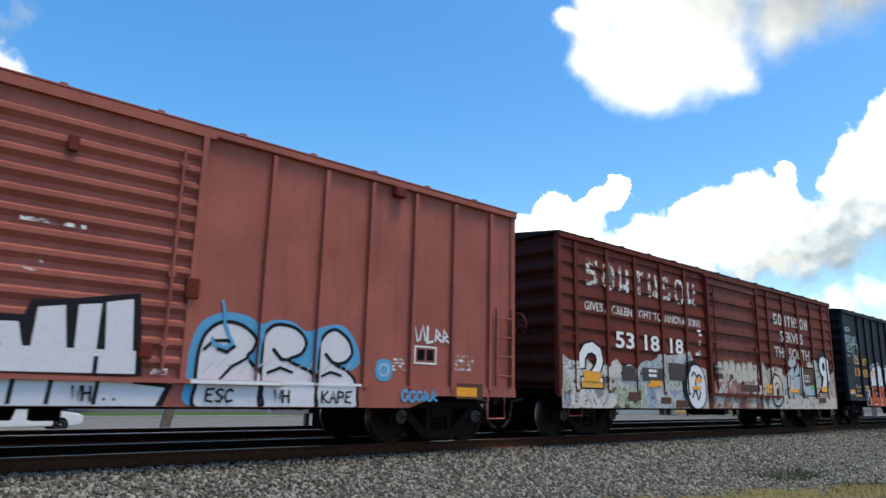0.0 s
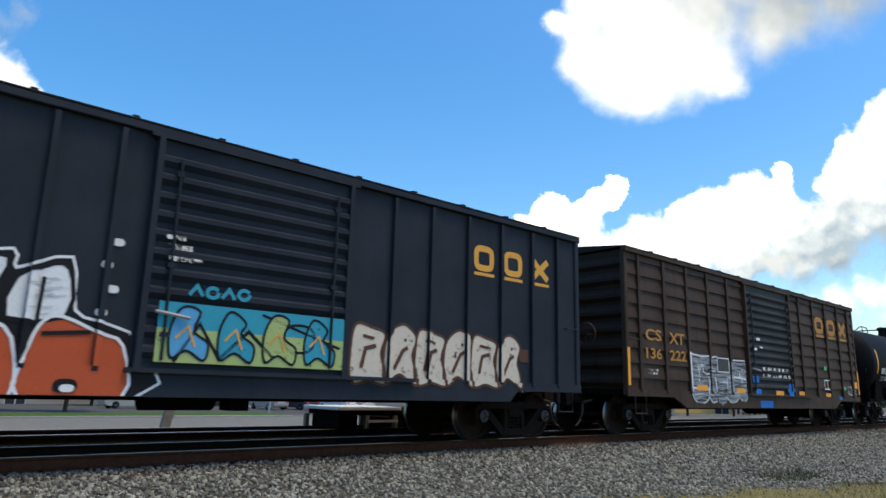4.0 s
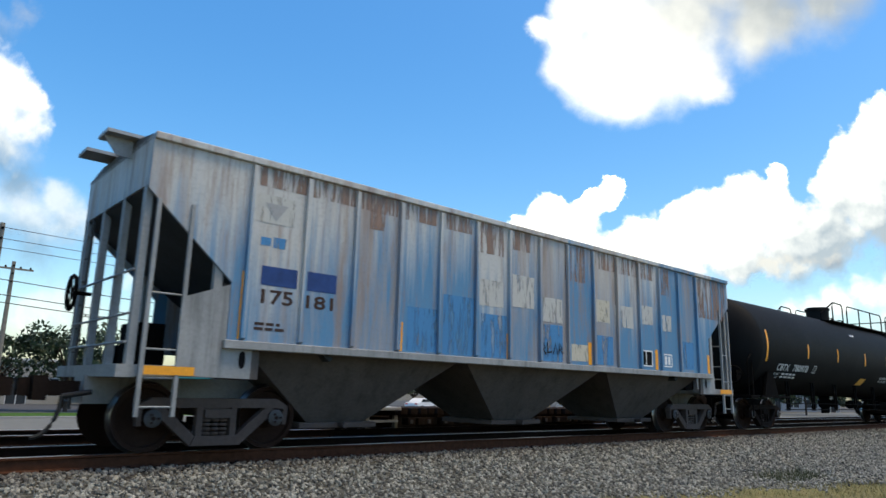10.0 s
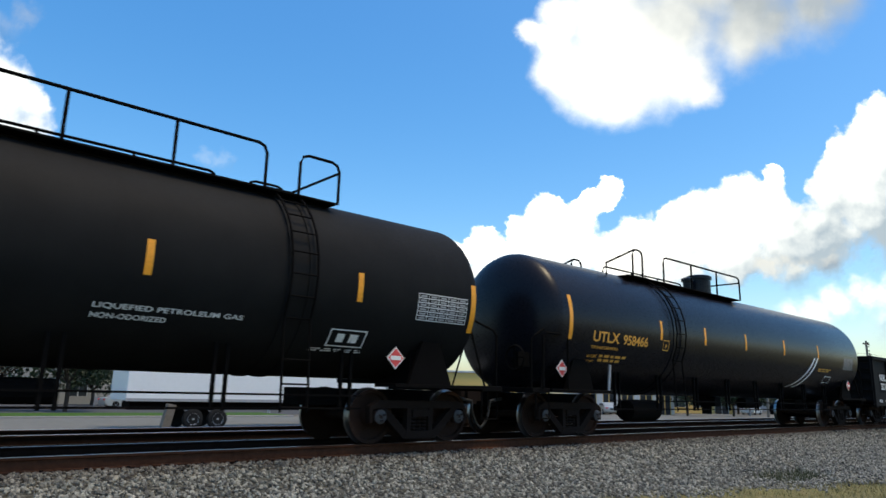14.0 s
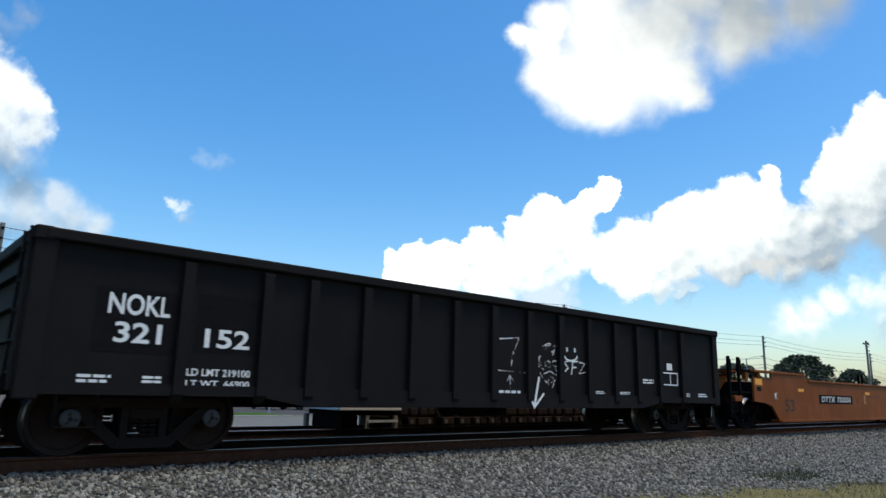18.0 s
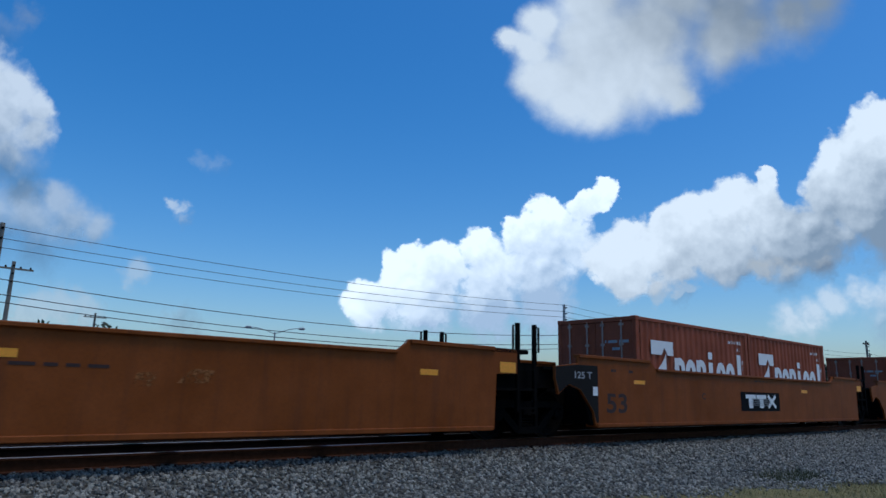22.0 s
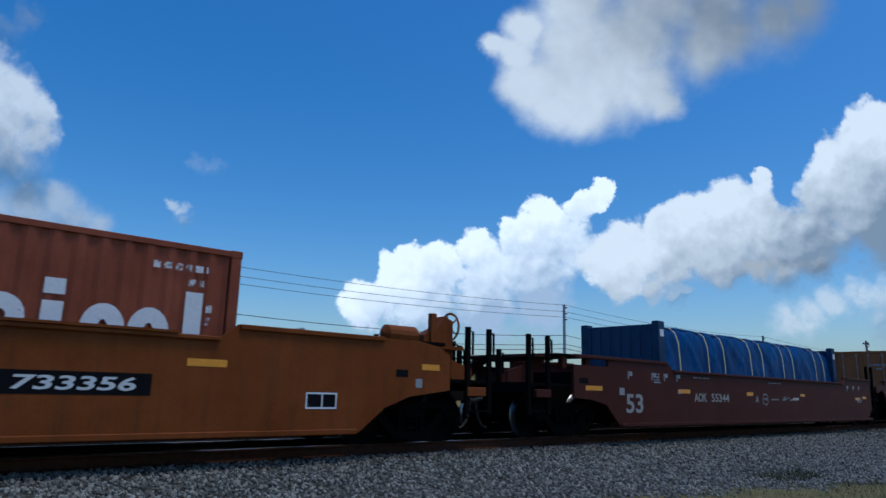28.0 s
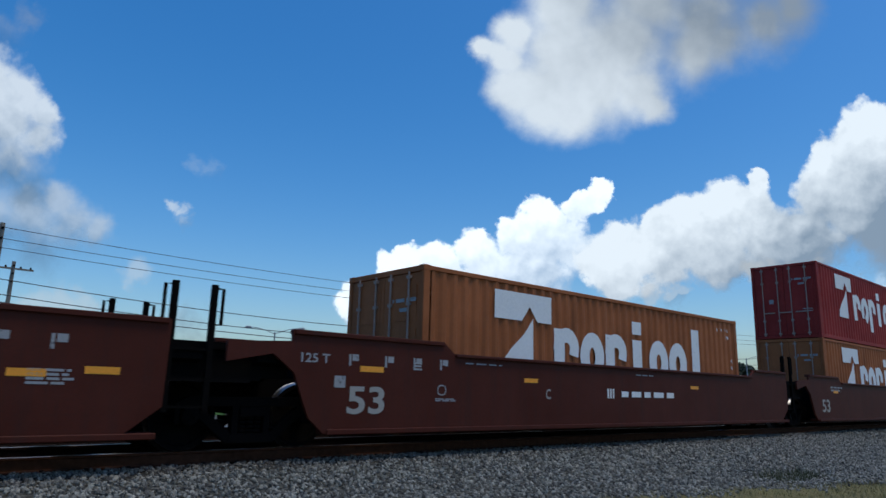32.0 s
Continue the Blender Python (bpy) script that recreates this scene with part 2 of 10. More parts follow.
def add_prism_x(bm, pts, x0, x1):
    """A polygon in the y-z plane, long from x0 to x1."""
    a = [bm.verts.new((x0, y, z)) for y, z in pts]
    b = [bm.verts.new((x1, y, z)) for y, z in pts]
    bm.faces.new(a[::-1])
    bm.faces.new(b)
    for i in range(len(pts)):
        j = (i + 1) % len(pts)
        bm.faces.new((a[i], a[j], b[j], b[i]))


def add_tube(bm, pts, r, seg=8):
    pts = [Vector(p) for p in pts]
    rings = []
    for i, p in enumerate(pts):
        d = (pts[min(i + 1, len(pts) - 1)] - pts[max(i - 1, 0)]).normalized()
        s = d.cross(Vector((0, 0, 1)) if abs(d.z) < 0.9 else Vector((1, 0, 0))).normalized()
        t = d.cross(s)
        rings.append([bm.verts.new(p + r * (math.cos(k * 2 * math.pi / seg) * s + math.sin(k * 2 * math.pi / seg) * t)) for k in range(seg)])
    for a, b in zip(rings, rings[1:]):
        for k in range(seg):
            bm.faces.new((a[k], a[(k + 1) % seg], b[(k + 1) % seg], b[k]))
    bm.faces.new(rings[0][::-1])
    bm.faces.new(rings[-1])


def add_lathe(bm, prof, axis="x", seg=32, at=(0, 0, 0), mats=None):
    """Spins a profile of (along, radius) about an axis."""
    at = Vector(at)
    rings = []
    for s, r in prof:
        ring = []
        for k in range(seg):
            c, d = r * math.cos(2 * math.pi * k / seg), r * math.sin(2 * math.pi * k / seg)
            ring.append(bm.verts.new(at + Vector({"x": (s, c, d), "y": (c, s, d), "z": (c, d, s)}[axis])))
        rings.append(ring)
    for i, (a, b) in enumerate(zip(rings, rings[1:])):
        for k in range(seg):
            f = bm.faces.new((a[k], a[(k + 1) % seg], b[(k + 1) % seg], b[k]))
            if mats:
                f.material_index = mats[i]
    if prof[0] != prof[-1]:
        for ring in (rings[0], rings[-1]):
            bm.faces.new(ring)


def mesh_of(name, bm, mats, smooth=False):
    me = bpy.data.meshes.new(name)
    bmesh.ops.recalc_face_normals(bm, faces=bm.faces)
    if smooth:
        for f in bm.faces:
            f.smooth = True
        for e in bm.edges:
            if len(e.link_faces) == 2 and e.calc_face_angle() > radians(38):
                e.smooth = False
    bm.to_mesh(me)
    bm.free()
    for m in (mats if isinstance(mats, (list, tuple)) else [mats]):
        me.materials.append(m)
    return me


def part(name, bm, material, parent, label="", smooth=False, kind=""):
    ob = new(name, mesh_of(name, bm, material, smooth))
    ob.parent = parent
    return tagged(ob, label, "", "", kind)


def share(name, me, parent, m=None, label=""):
    ob = new(name, me)
    ob.parent = parent
    if m is not None:
        ob.matrix_basis = m
    return tagged(ob, label)


def thing(name, m, label, category, group=""):
    ob = new(name)
    ob.empty_display_size = 0.3
    ob.matrix_basis = m
    return tagged(ob, label, category, group)


def boxed(x0, x1, y0, y1, z0, z1, bevel=0.0):
    bm = bmesh.new()
    add_box(bm, x0, x1, y0, y1, z0, z1)
    if bevel:
        bmesh.ops.bevel(bm, geom=list(bm.edges), offset=bevel, segments=1, affect='EDGES')
    return bm


@lru_cache(None)
def glyphs(body):
    """The built-in font's outline of a text as plain vertex and face lists, scaled to one by one."""
    cu = bpy.data.curves.new("t", 'FONT')
    cu.body = body
    cu.resolution_u = 4
    cu.offset = 0.022
    ob = bpy.data.objects.new("t", cu)
    scene.collection.objects.link(ob)
    bpy.context.view_layer.update()
    me = bpy.data.meshes.new_from_object(ob)
    v = np.array([p.co[:2] for p in me.vertices])
    f = [tuple(p.vertices) for p in me.polygons]
    bpy.data.objects.remove(ob)
    bpy.data.meshes.remove(me)
    v = (v - v.min(0)) / (v.max(0) - v.min(0))
    return v, f


class Face:
    """The outer surface that markings lie on: flat at y, or round about a tank's axis."""
    def __init__(self, car, y=None, zc=None, r=None):
        self.car, self.y, self.zc, self.r = car, y, zc, r

    def at(self, x, z, off):
        if self.y is not None:
            return (x, self.y - off, z)
        a = (z - self.zc) / self.r
        return (x, -(self.r + off) * math.cos(a), self.zc + (self.r + off) * math.sin(a))


LIFT = 0.004
SPLIT = {"graffiti_fill", "paint_patch", "number_panel", "blue_patch", "scuff", "label_plate", "panel", "patch", "green_tag", "graffiti_disc", "rust_patch", "data_panel", "graffiti_splash"}


def islands(polys):
    """Polygons grouped by the corners that they share."""
    owner, groups = {}, {}
    for i, poly in enumerate(polys):
        keys = {(round(x, 4), round(z, 4)) for x, z in poly}
        hit = {owner[k] for k in keys if k in owner}
        merged = [i]
        for h in hit:
            merged = groups.pop(h) + merged
        groups[i] = merged
        for j in merged:
            for x, z in polys[j]:
                owner[(round(x, 4), round(z, 4))] = i
    return [[polys[j] for j in sorted(g)] for g in groups.values()]


def mark(face, name, polys, mat, label="", lift=1, kind=""):
    """Flat paint or plate on a face: polygons of (x, z)."""
    if name in SPLIT and len(polys) > 1:
        return [mark(face, name, [p], mat, label, lift) for p in polys][-1]
    if not kind and name.startswith(("graffiti", "chalk", "stencil", "scuff", "white_stripe", "height_tag", "data_box", "data_grid", "owner_mark", "line_mark")) and len(polys) > 1:
        groups = islands(polys)
        if len(groups) > 40:
            kind = "stuff"
        elif len(groups) > 1:
            return [mark(face, name, g, mat, label, lift) for g in groups][-1]
    if face.y is None:
        fine = []
        for poly in polys:
            za, zb = min(z for x, z in poly), max(z for x, z in poly)
            m = max(1, math.ceil((zb - za) / 0.1))
            for k in range(m):
                piece = cut(cut(list(poly), 1, za + (zb - za) * k / m, 1), 1, za + (zb - za) * (k + 1) / m, -1) if m > 1 else poly
                if len(piece) > 2:
                    fine.append(piece)
        polys = fine
    vs, fs, seen = [], [], {}
    for poly in polys:
        f = []
        for x, z in poly:
            key = (round(x, 4), round(z, 4))
            if key not in seen:
                seen[key] = len(vs)
                vs.append(face.at(x, z, LIFT * lift))
            if seen[key] not in f:
                f.append(seen[key])
        if len(f) > 2:
            fs.append(tuple(f))
    me = bpy.data.meshes.new(name)
    me.from_pydata(vs, [], fs)
    me.materials.append(mat)
    ob = new(name, me)
    ob.parent = face.car
    return tagged(ob, label, "", "", "stuff" if kind == "stuff" else "")


FONT = {"A": [[(0, 0), (.5, 1), (1, 0)], [(.2, .4), (.8, .4)]], "C": [[(1, .85), (.6, 1), (.1, .75), (0, .4), (.3, 0), (1, .15)]], "E": [[(1, 1), (.1, .95), (0, .1), (.9, 0)], [(.05, .5), (.7, .55)]],
        "H": [[(0, 1), (.05, 0)], [(.9, 1), (1, 0)], [(0, .5), (1, .55)]], "K": [[(0, 1), (0, 0)], [(.9, 1), (.1, .45), (1, 0)]], "M": [[(0, 0), (.1, 1), (.5, .3), (.8, 1), (1, 0)]],
        "O": [[(.5, 1), (.05, .7), (.05, .3), (.5, 0), (.95, .3), (.95, .7), (.5, 1)]], "P": [[(0, 0), (.05, 1), (.8, .9), (.85, .55), (.1, .45)]], "S": [[(1, .9), (.5, 1), (.05, .75), (.9, .35), (.6, 0), (0, .1)]],
        "T": [[(0, .95), (1, 1)], [(.5, 1), (.45, 0)]], "W": [[(0, 1), (.2, 0), (.5, .7), (.75, 0), (1, 1)]], ".": [[(.1, .1), (.25, .12)]], "~": [[(0, .2), (.2, .6), (.35, .2), (.6, .6), (.75, .2), (1, .5)]]}


def hand(face, body, x0, x1, z0, z1, mat, w=0.04, lift=4, slope=0.0):
    """Handwritten spray letters, one part each."""
    step = (x1 - x0) / len(body)
    for k, ch in enumerate(body):
        a, up = x0 + step * k, slope * k / max(1, len(body) - 1)
        for line in FONT[ch]:
            mark(face, "graffiti_letter", stroke([(a + step * 0.8 * p, z0 + up + (z1 - z0) * q) for p, q in line], w), mat, "", lift, "letter")


def text(face, body, x0, x1, z0, z1, mat, label="", lift=1, slant=0.0, name="lettering"):
    v, f = glyphs(body)
    off = LIFT * lift + (0.005 if face.y is None else 0)
    vs = [face.at(x0 + (x1 - x0) * a + slant * (z1 - z0) * b, z0 + (z1 - z0) * b, off) for a, b in v]
    groups = [f]
    if z1 - z0 > 0.15:      # large letters are parts of their own
        root = list(range(len(vs)))

        def find(a):
            while root[a] != a:
                a = root[a]
            return a

        for q in f:
            for a in q[1:]:
                root[find(a)] = find(q[0])
        sets = {}
        for q in f:
            sets.setdefault(find(q[0]), []).append(q)
        groups = list(sets.values())
    for g in groups:
        used = sorted({a for q in g for a in q})
        at_ = {a: k for k, a in enumerate(used)}
        me = bpy.data.meshes.new(name)
        me.from_pydata([vs[a] for a in used], [], [tuple(at_[a] for a in q) for q in g])
        me.materials.append(mat)
        ob = new(name, me)
        ob.parent = face.car
        tagged(ob, label)
    return ob


def cut(poly, k, at, keep):
    """Clip a polygon of (x, z) at x or z = at; keep is the side that stays."""
    out = []
    for p, q in zip(poly, poly[1:] + poly[:1]):
        a, b = (p[k] - at) * keep, (q[k] - at) * keep
        if a >= 0:
            out.append(p)
        if a * b < 0:
            f = a / (a - b)
            out.append((p[0] + (q[0] - p[0]) * f, p[1] + (q[1] - p[1]) * f))
    return out


def spray(skin, name, polys, mat, lift=1, label=""):
    """Paint over panels, posts and sill alike. skin: (face, x0, x1, z0, z1) of each surface."""
    for face, x0, x1, z0, z1 in skin:
        got = []
        for poly in polys:
            for k, at, keep in ((0, x0, 1), (0, x1, -1), (1, z0, 1), (1, z1, -1)):
                poly = cut(list(poly), k, at, keep)
            if len(poly) > 2:
                got.append(poly)
        if got:
            mark(face, name, got, mat, label, lift)


def curvy(pts, n=5):
    """A closed smooth outline through the points."""
    out = []
    m = len(pts)
    for i in range(m):
        p0, p1, p2, p3 = (pts[(i + k - 1) % m] for k in range(4))
        for j in range(n):
            t = j / n
            out.append(tuple(0.5 * (2 * b + (c - a) * t + (2 * a - 5 * b + 4 * c - d) * t * t + (3 * b - a - 3 * c + d) * t ** 3) for a, b, c, d in zip(p0, p1, p2, p3)))
    return out


def loop(pts, w):
    return stroke(pts + [pts[0]], w)


def rect(x0, x1, z0, z1):
    return [(x0, z0), (x1, z0), (x1, z1), (x0, z1)]


def bars(x0, x1, z0, z1, rows, seed, gap=0.35, words=3):
    """Rows of small illegible lettering as plain bars."""
    rnd = random.Random(seed)
    h = (z1 - z0) / rows
    out = []
    for i in range(rows):
        x = x0
        end = x1 - rnd.random() * 0.25 * (x1 - x0)
        while x < end - 0.02:
            w = (x1 - x0) / words * rnd.uniform(0.5, 1.0)
            out.append(rect(x, min(x + w, end), z1 - (i + 1 - gap) * h, z1 - i * h))
            x += w + (x1 - x0) * 0.06
    return out


def frame_of(x0, x1, z0, z1, w):
    o, i = rect(x0, x1, z0, z1), rect(x0 + w, x1 - w, z0 + w, z1 - w)
    return [[o[k], o[(k + 1) % 4], i[(k + 1) % 4], i[k]] for k in range(4)]


def blob(x, z, w, h, p=2.6, n=28):
    out = []
    for k in range(n):
        a = 2 * math.pi * k / n
        c, s = math.cos(a), math.sin(a)
        out.append((x + w / 2 * math.copysign(abs(c) ** (2 / p), c), z + h / 2 * math.copysign(abs(s) ** (2 / p), s)))
    return out


def stroke(pts, w):
    """A brush stroke along points of (x, z) as a row of quads that share their edges; closed when it ends where it began."""
    pts = [p for p, q in zip(pts, pts[1:]) if math.hypot(q[0] - p[0], q[1] - p[1]) > 1e-5] + [pts[-1]]
    closed = len(pts) > 3 and math.hypot(pts[0][0] - pts[-1][0], pts[0][1] - pts[-1][1]) < 1e-4
    if len(pts) < 2:
        return []
    ways = []
    for (x0, z0), (x1, z1) in zip(pts, pts[1:]):
        n = math.hypot(x1 - x0, z1 - z0)
        ways.append(((x1 - x0) / n, (z1 - z0) / n))
    sides = []
    for i, (x, z) in enumerate(pts):
        u = ways[i - 1] if i else (ways[-1] if closed else ways[0])
        v = ways[i] if i < len(ways) else (ways[0] if closed else ways[-1])
        nx, nz = -(u[1] + v[1]) / 2, (u[0] + v[0]) / 2
        q = max(0.35, nx * nx + nz * nz)
        nx, nz = nx * w / 2 / q, nz * w / 2 / q
        if not closed and i in (0, len(pts) - 1):
            e = (-1 if i == 0 else 1) * w * 0.25
            x, z = x + u[0] * e, z + u[1] * e
        sides.append(((x + nx, z + nz), (x - nx, z - nz)))
    if closed:
        sides[-1] = sides[0]
    return [[l0, r0, r1, l1] for (l0, r0), (l1, r1) in zip(sides, sides[1:])]


def arc(x, z, rx, rz, a0, a1, n=14):
    return [(x + rx * math.cos(radians(a0 + (a1 - a0) * k / n)), z + rz * math.sin(radians(a0 + (a1 - a0) * k / n))) for k in range(n + 1)]


def ring(x, z, w, h, t, p=2.6):
    o = blob(x, z, w, h, p)
    return stroke(o + [o[0]], t)


# ---------------------------------------------------------------- train: running gear
SLACK = 0.0       # room that the couplings add, car by car
CARS = []         # (thing, place along the train)
WHEELSETS = []


def car(name, u, label, category):
    ob = thing(name, pose(u, YC, 0), label, category, "cars of the freight train")
    CARS.append((ob, u + SLACK))
    return ob


def wheelset_mesh(r):
    bm = bmesh.new()
    for s in (-1, 1):
        o = s * 0.715
        prof = [(o - s * 0.03, 0.09), (o - s * 0.03, r - 0.09), (o - s * 0.035, r + 0.025), (o - s * 0.005, r + 0.027), (o + s * 0.02, r + 0.004),
                (o + s * 0.105, r - 0.004), (o + s * 0.105, r - 0.065), (o + s * 0.045, r - 0.085), (o + s * 0.02, 0.17), (o + s * 0.09, 0.12), (o + s * 0.09, 0.08)]
        add_lathe(bm, prof, "y", 36, mats=[0, 0, 0, 1, 1, 0, 0, 0, 0, 0])
    add_lathe(bm, [(-1.0, 0.075), (1.0, 0.075)], "y", 12)
    for s in (-1, 1):
        add_lathe(bm, [(s * 0.97, 0.12), (s * 1.10, 0.12), (s * 1.12, 0.09), (s * 1.12, 0.03)], "y", 16, mats=[0, 2, 2])
        for k in range(3):
            a = 2.094 * k
            add_lathe(bm, [(s * 1.12, 0.02), (s * 1.145, 0.02)], "y", 6, mats=[2], at=(0.06 * math.cos(a), 0, 0.06 * math.sin(a)))
    return bm


def side_frame_mesh(wb, r):
    """A cast truck side frame: top chord, sloping tension members, columns and pedestals, with open windows."""
    bm = bmesh.new()
    h = wb / 2
    y0, y1 = -0.07, 0.07
    add_prism(bm, [(-h - 0.20, r + 0.17), (-h - 0.20, r + 0.03), (-h - 0.12, r + 0.13), (-h + 0.15, r + 0.14), (h - 0.15, r + 0.14), (h + 0.12, r + 0.13), (h + 0.20, r + 0.03), (h + 0.20, r + 0.17), (h + 0.02, r + 0.27), (-h - 0.02, r + 0.27)], y0, y1)
    for s in (-1, 1):
        add_prism(bm, [(s * (h - 0.16), r + 0.14), (s * (h - 0.02), r + 0.13), (s * (h - 0.13), r - 0.02), (s * 0.36, r - 0.37), (s * 0.25, r - 0.37), (s * 0.30, r - 0.24), (s * (h - 0.30), r + 0.02)], y0 + 0.004, y1 - 0.004)
        add_prism(bm, [(s * 0.20, r + 0.14), (s * 0.29, r + 0.14), (s * 0.29, r - 0.26), (s * 0.20, r - 0.26)], y0 + 0.006, y1 - 0.006)
        add_prism(bm, [(s * (h + 0.13), r + 0.10), (s * (h + 0.21), r + 0.10), (s * (h + 0.19), r - 0.10), (s * (h + 0.13), r - 0.10)], y0 + 0.01, y1 - 0.01)
    add_prism(bm, [(-0.36, r - 0.37), (0.36, r - 0.37), (0.30, r - 0.24), (-0.30, r - 0.24)], y0 - 0.01, y1 + 0.01)
    for x in (-0.12, 0.0, 0.12):
        for z in (r - 0.23, r - 0.17, r - 0.11, r - 0.05):
            add_lathe(bm, [(z, 0.05), (z + 0.02, 0.062), (z + 0.04, 0.05)], "z", 10, at=(x, 0, 0))
    add_box(bm, -0.19, 0.19, y0 - 0.03, y1, r, r + 0.12)
    return bm


@lru_cache(None)
def bogie_meshes(wb, r, light):
    # the third is a shade-darkened copy for the well cars
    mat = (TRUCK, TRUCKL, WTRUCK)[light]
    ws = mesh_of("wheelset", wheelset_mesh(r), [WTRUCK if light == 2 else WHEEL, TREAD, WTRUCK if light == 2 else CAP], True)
    sf = mesh_of("side_frame", side_frame_mesh(wb, r), mat)
    bm = bmesh.new()
    add_box(bm, -0.19, 0.19, -1.05, 1.05, r + 0.02, r + 0.22)
    add_lathe(bm, [(r + 0.22, 0.2), (r + 0.32, 0.2)], "z", 16)
    bo = mesh_of("bolster", bm, mat)
    bm = bmesh.new()
    for s in (-1, 1):
        add_box(bm, s * (wb / 2 - r - 0.10) - 0.03, s * (wb / 2 - r - 0.10) + 0.03, -0.85, 0.85, r - 0.18, r - 0.06)
    br = mesh_of("brake_beam", bm, UNDER)
    return ws, sf, bo, br


def bogie(parent, x, wb=1.78, r=0.457, light=0):
    ws, sf, bo, br = bogie_meshes(wb, r, light)
    b = share("bogie", bo, parent, pose(x, 0, 0), "dirty cast-steel bogie with two axles")
    for s in (-1, 1):
        share("side_frame", sf, b, pose(0, s * 1.0, 0))
    share("brake_beam", br, b)
    for s in (-1, 1):
        w = share("wheelset", ws, b)
        w.matrix_parent_inverse = pose(s * wb / 2, 0, r)
        WHEELSETS.append(w)
    return b


def coupler(parent, x, s, hose=True):
    """Knuckle coupler and a drooping air hose at an end; s is the way it points."""
    bm = bmesh.new()
    add_box(bm, min(x, x - s * 0.8), max(x, x - s * 0.8), -0.09, 0.09, 0.72, 0.92)
    add_prism(bm, [(x - s * 0.02, 0.66), (x + s * 0.14, 0.66), (x + s * 0.16, 0.98), (x - s * 0.02, 0.98)], -0.17, 0.17)
    add_prism(bm, [(x + s * 0.12, 0.70), (x + s * 0.30, 0.72), (x + s * 0.30, 0.94), (x + s * 0.12, 0.96)], -0.17 if s > 0 else 0.0, 0.0 if s > 0 else 0.17)
    part("coupler", bm, TRUCK, parent, "rusty knuckle coupler")
    if hose:
        bm = bmesh.new()
        add_tube(bm, [(x - s * 0.15 + s * 0.30 * (1 - math.cos(math.pi * 0.5 * k / 10)), -0.42, 0.72 - 0.52 * math.sin(math.pi * 0.5 * k / 10)) for k in range(11)], 0.028)
        add_tube(bm, [(x - s * 0.15, -0.42, 0.72), (x - s * 0.5, -0.42, 0.78)], 0.035)
        part("air_hose", bm, RUBBER, parent, "black drooping air brake hose")


def under_gear(parent, x0, x1, seed, low=0.40):
    """Centre sill, brake reservoir, cylinder and rods below the floor."""
    rnd = random.Random(seed)
    bm = bmesh.new()
    add_box(bm, x0, x1, -0.22, 0.22, low + 0.18, 0.80)
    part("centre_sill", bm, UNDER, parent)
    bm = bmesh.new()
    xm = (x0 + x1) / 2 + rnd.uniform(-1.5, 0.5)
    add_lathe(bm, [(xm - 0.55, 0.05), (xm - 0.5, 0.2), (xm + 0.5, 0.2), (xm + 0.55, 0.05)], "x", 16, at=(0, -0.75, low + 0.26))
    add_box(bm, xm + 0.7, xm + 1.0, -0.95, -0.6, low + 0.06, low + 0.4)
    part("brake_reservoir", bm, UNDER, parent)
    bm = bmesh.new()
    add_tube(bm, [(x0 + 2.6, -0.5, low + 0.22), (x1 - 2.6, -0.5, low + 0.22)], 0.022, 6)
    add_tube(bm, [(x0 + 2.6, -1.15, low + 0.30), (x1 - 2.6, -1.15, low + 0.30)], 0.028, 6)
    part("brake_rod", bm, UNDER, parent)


def ladder(parent, x, w, y, z0, z1, n, mat, name="ladder", depth=0.05):
    bm = bmesh.new()
    for s in (0, w):
        add_box(bm, x + s - 0.018, x + s + 0.018, y - depth, y, z0, z1)
    frame_ = part(name, bm, mat, parent)
    for k in range(n):
        z = z0 + (z1 - z0) * (k + 0.5) / n
        bm = bmesh.new()
        add_tube(bm, [(x, y - depth, z), (x + w, y - depth, z)], 0.014, 6)
        part("rung", bm, mat, frame_)


# ---------------------------------------------------------------- train: box cars
# End walls: darker copies of the side paint, with the gap's shade painted in.
ENDPAINT = {RED: RED,
         OXIDE: paint("shaded_oxide_red_end", (0.055, 0.014, 0.010), wear=0.3, streak=0.7, dirty=0.6, fade=0.08, grime=(0.012, 0.009, 0.008)),
         NAVY: paint("shaded_dark_blue_end", (0.011, 0.012, 0.014), wear=0.3, streak=0.7, dirty=0.6, fade=0.06, grime=(0.007, 0.006, 0.006)),
         BROWN: paint("shaded_brown_end", (0.030, 0.019, 0.014), wear=0.4, streak=0.7, dirty=0.6, fade=0.08, grime=(0.010, 0.008, 0.007))}


def corrugated_end(c, x, s, half, z0, z1, rows, mat, depth=0.10):
    """A pressed steel end with deep horizontal ribs; s is the way it faces."""
    bm = bmesh.new()
    pitch = (z1 - z0 - 0.2) / rows
    pts = [(x - s * 0.06, z1), (x - s * 0.06, z0), (x, z0)]
    for k in range(rows):
        za = z0 + 0.1 + k * pitch
        pts += [(x, za + 0.05), (x + s * depth, za + pitch * 0.35), (x + s * depth, za + pitch * 0.55), (x, za + pitch * 0.92)]
    add_prism(bm, pts + [(x, z1)], -half + 0.10, half - 0.10)
    part("end_wall", bm, ENDPAINT[mat], c, "corrugated steel end wall with deep ribs")


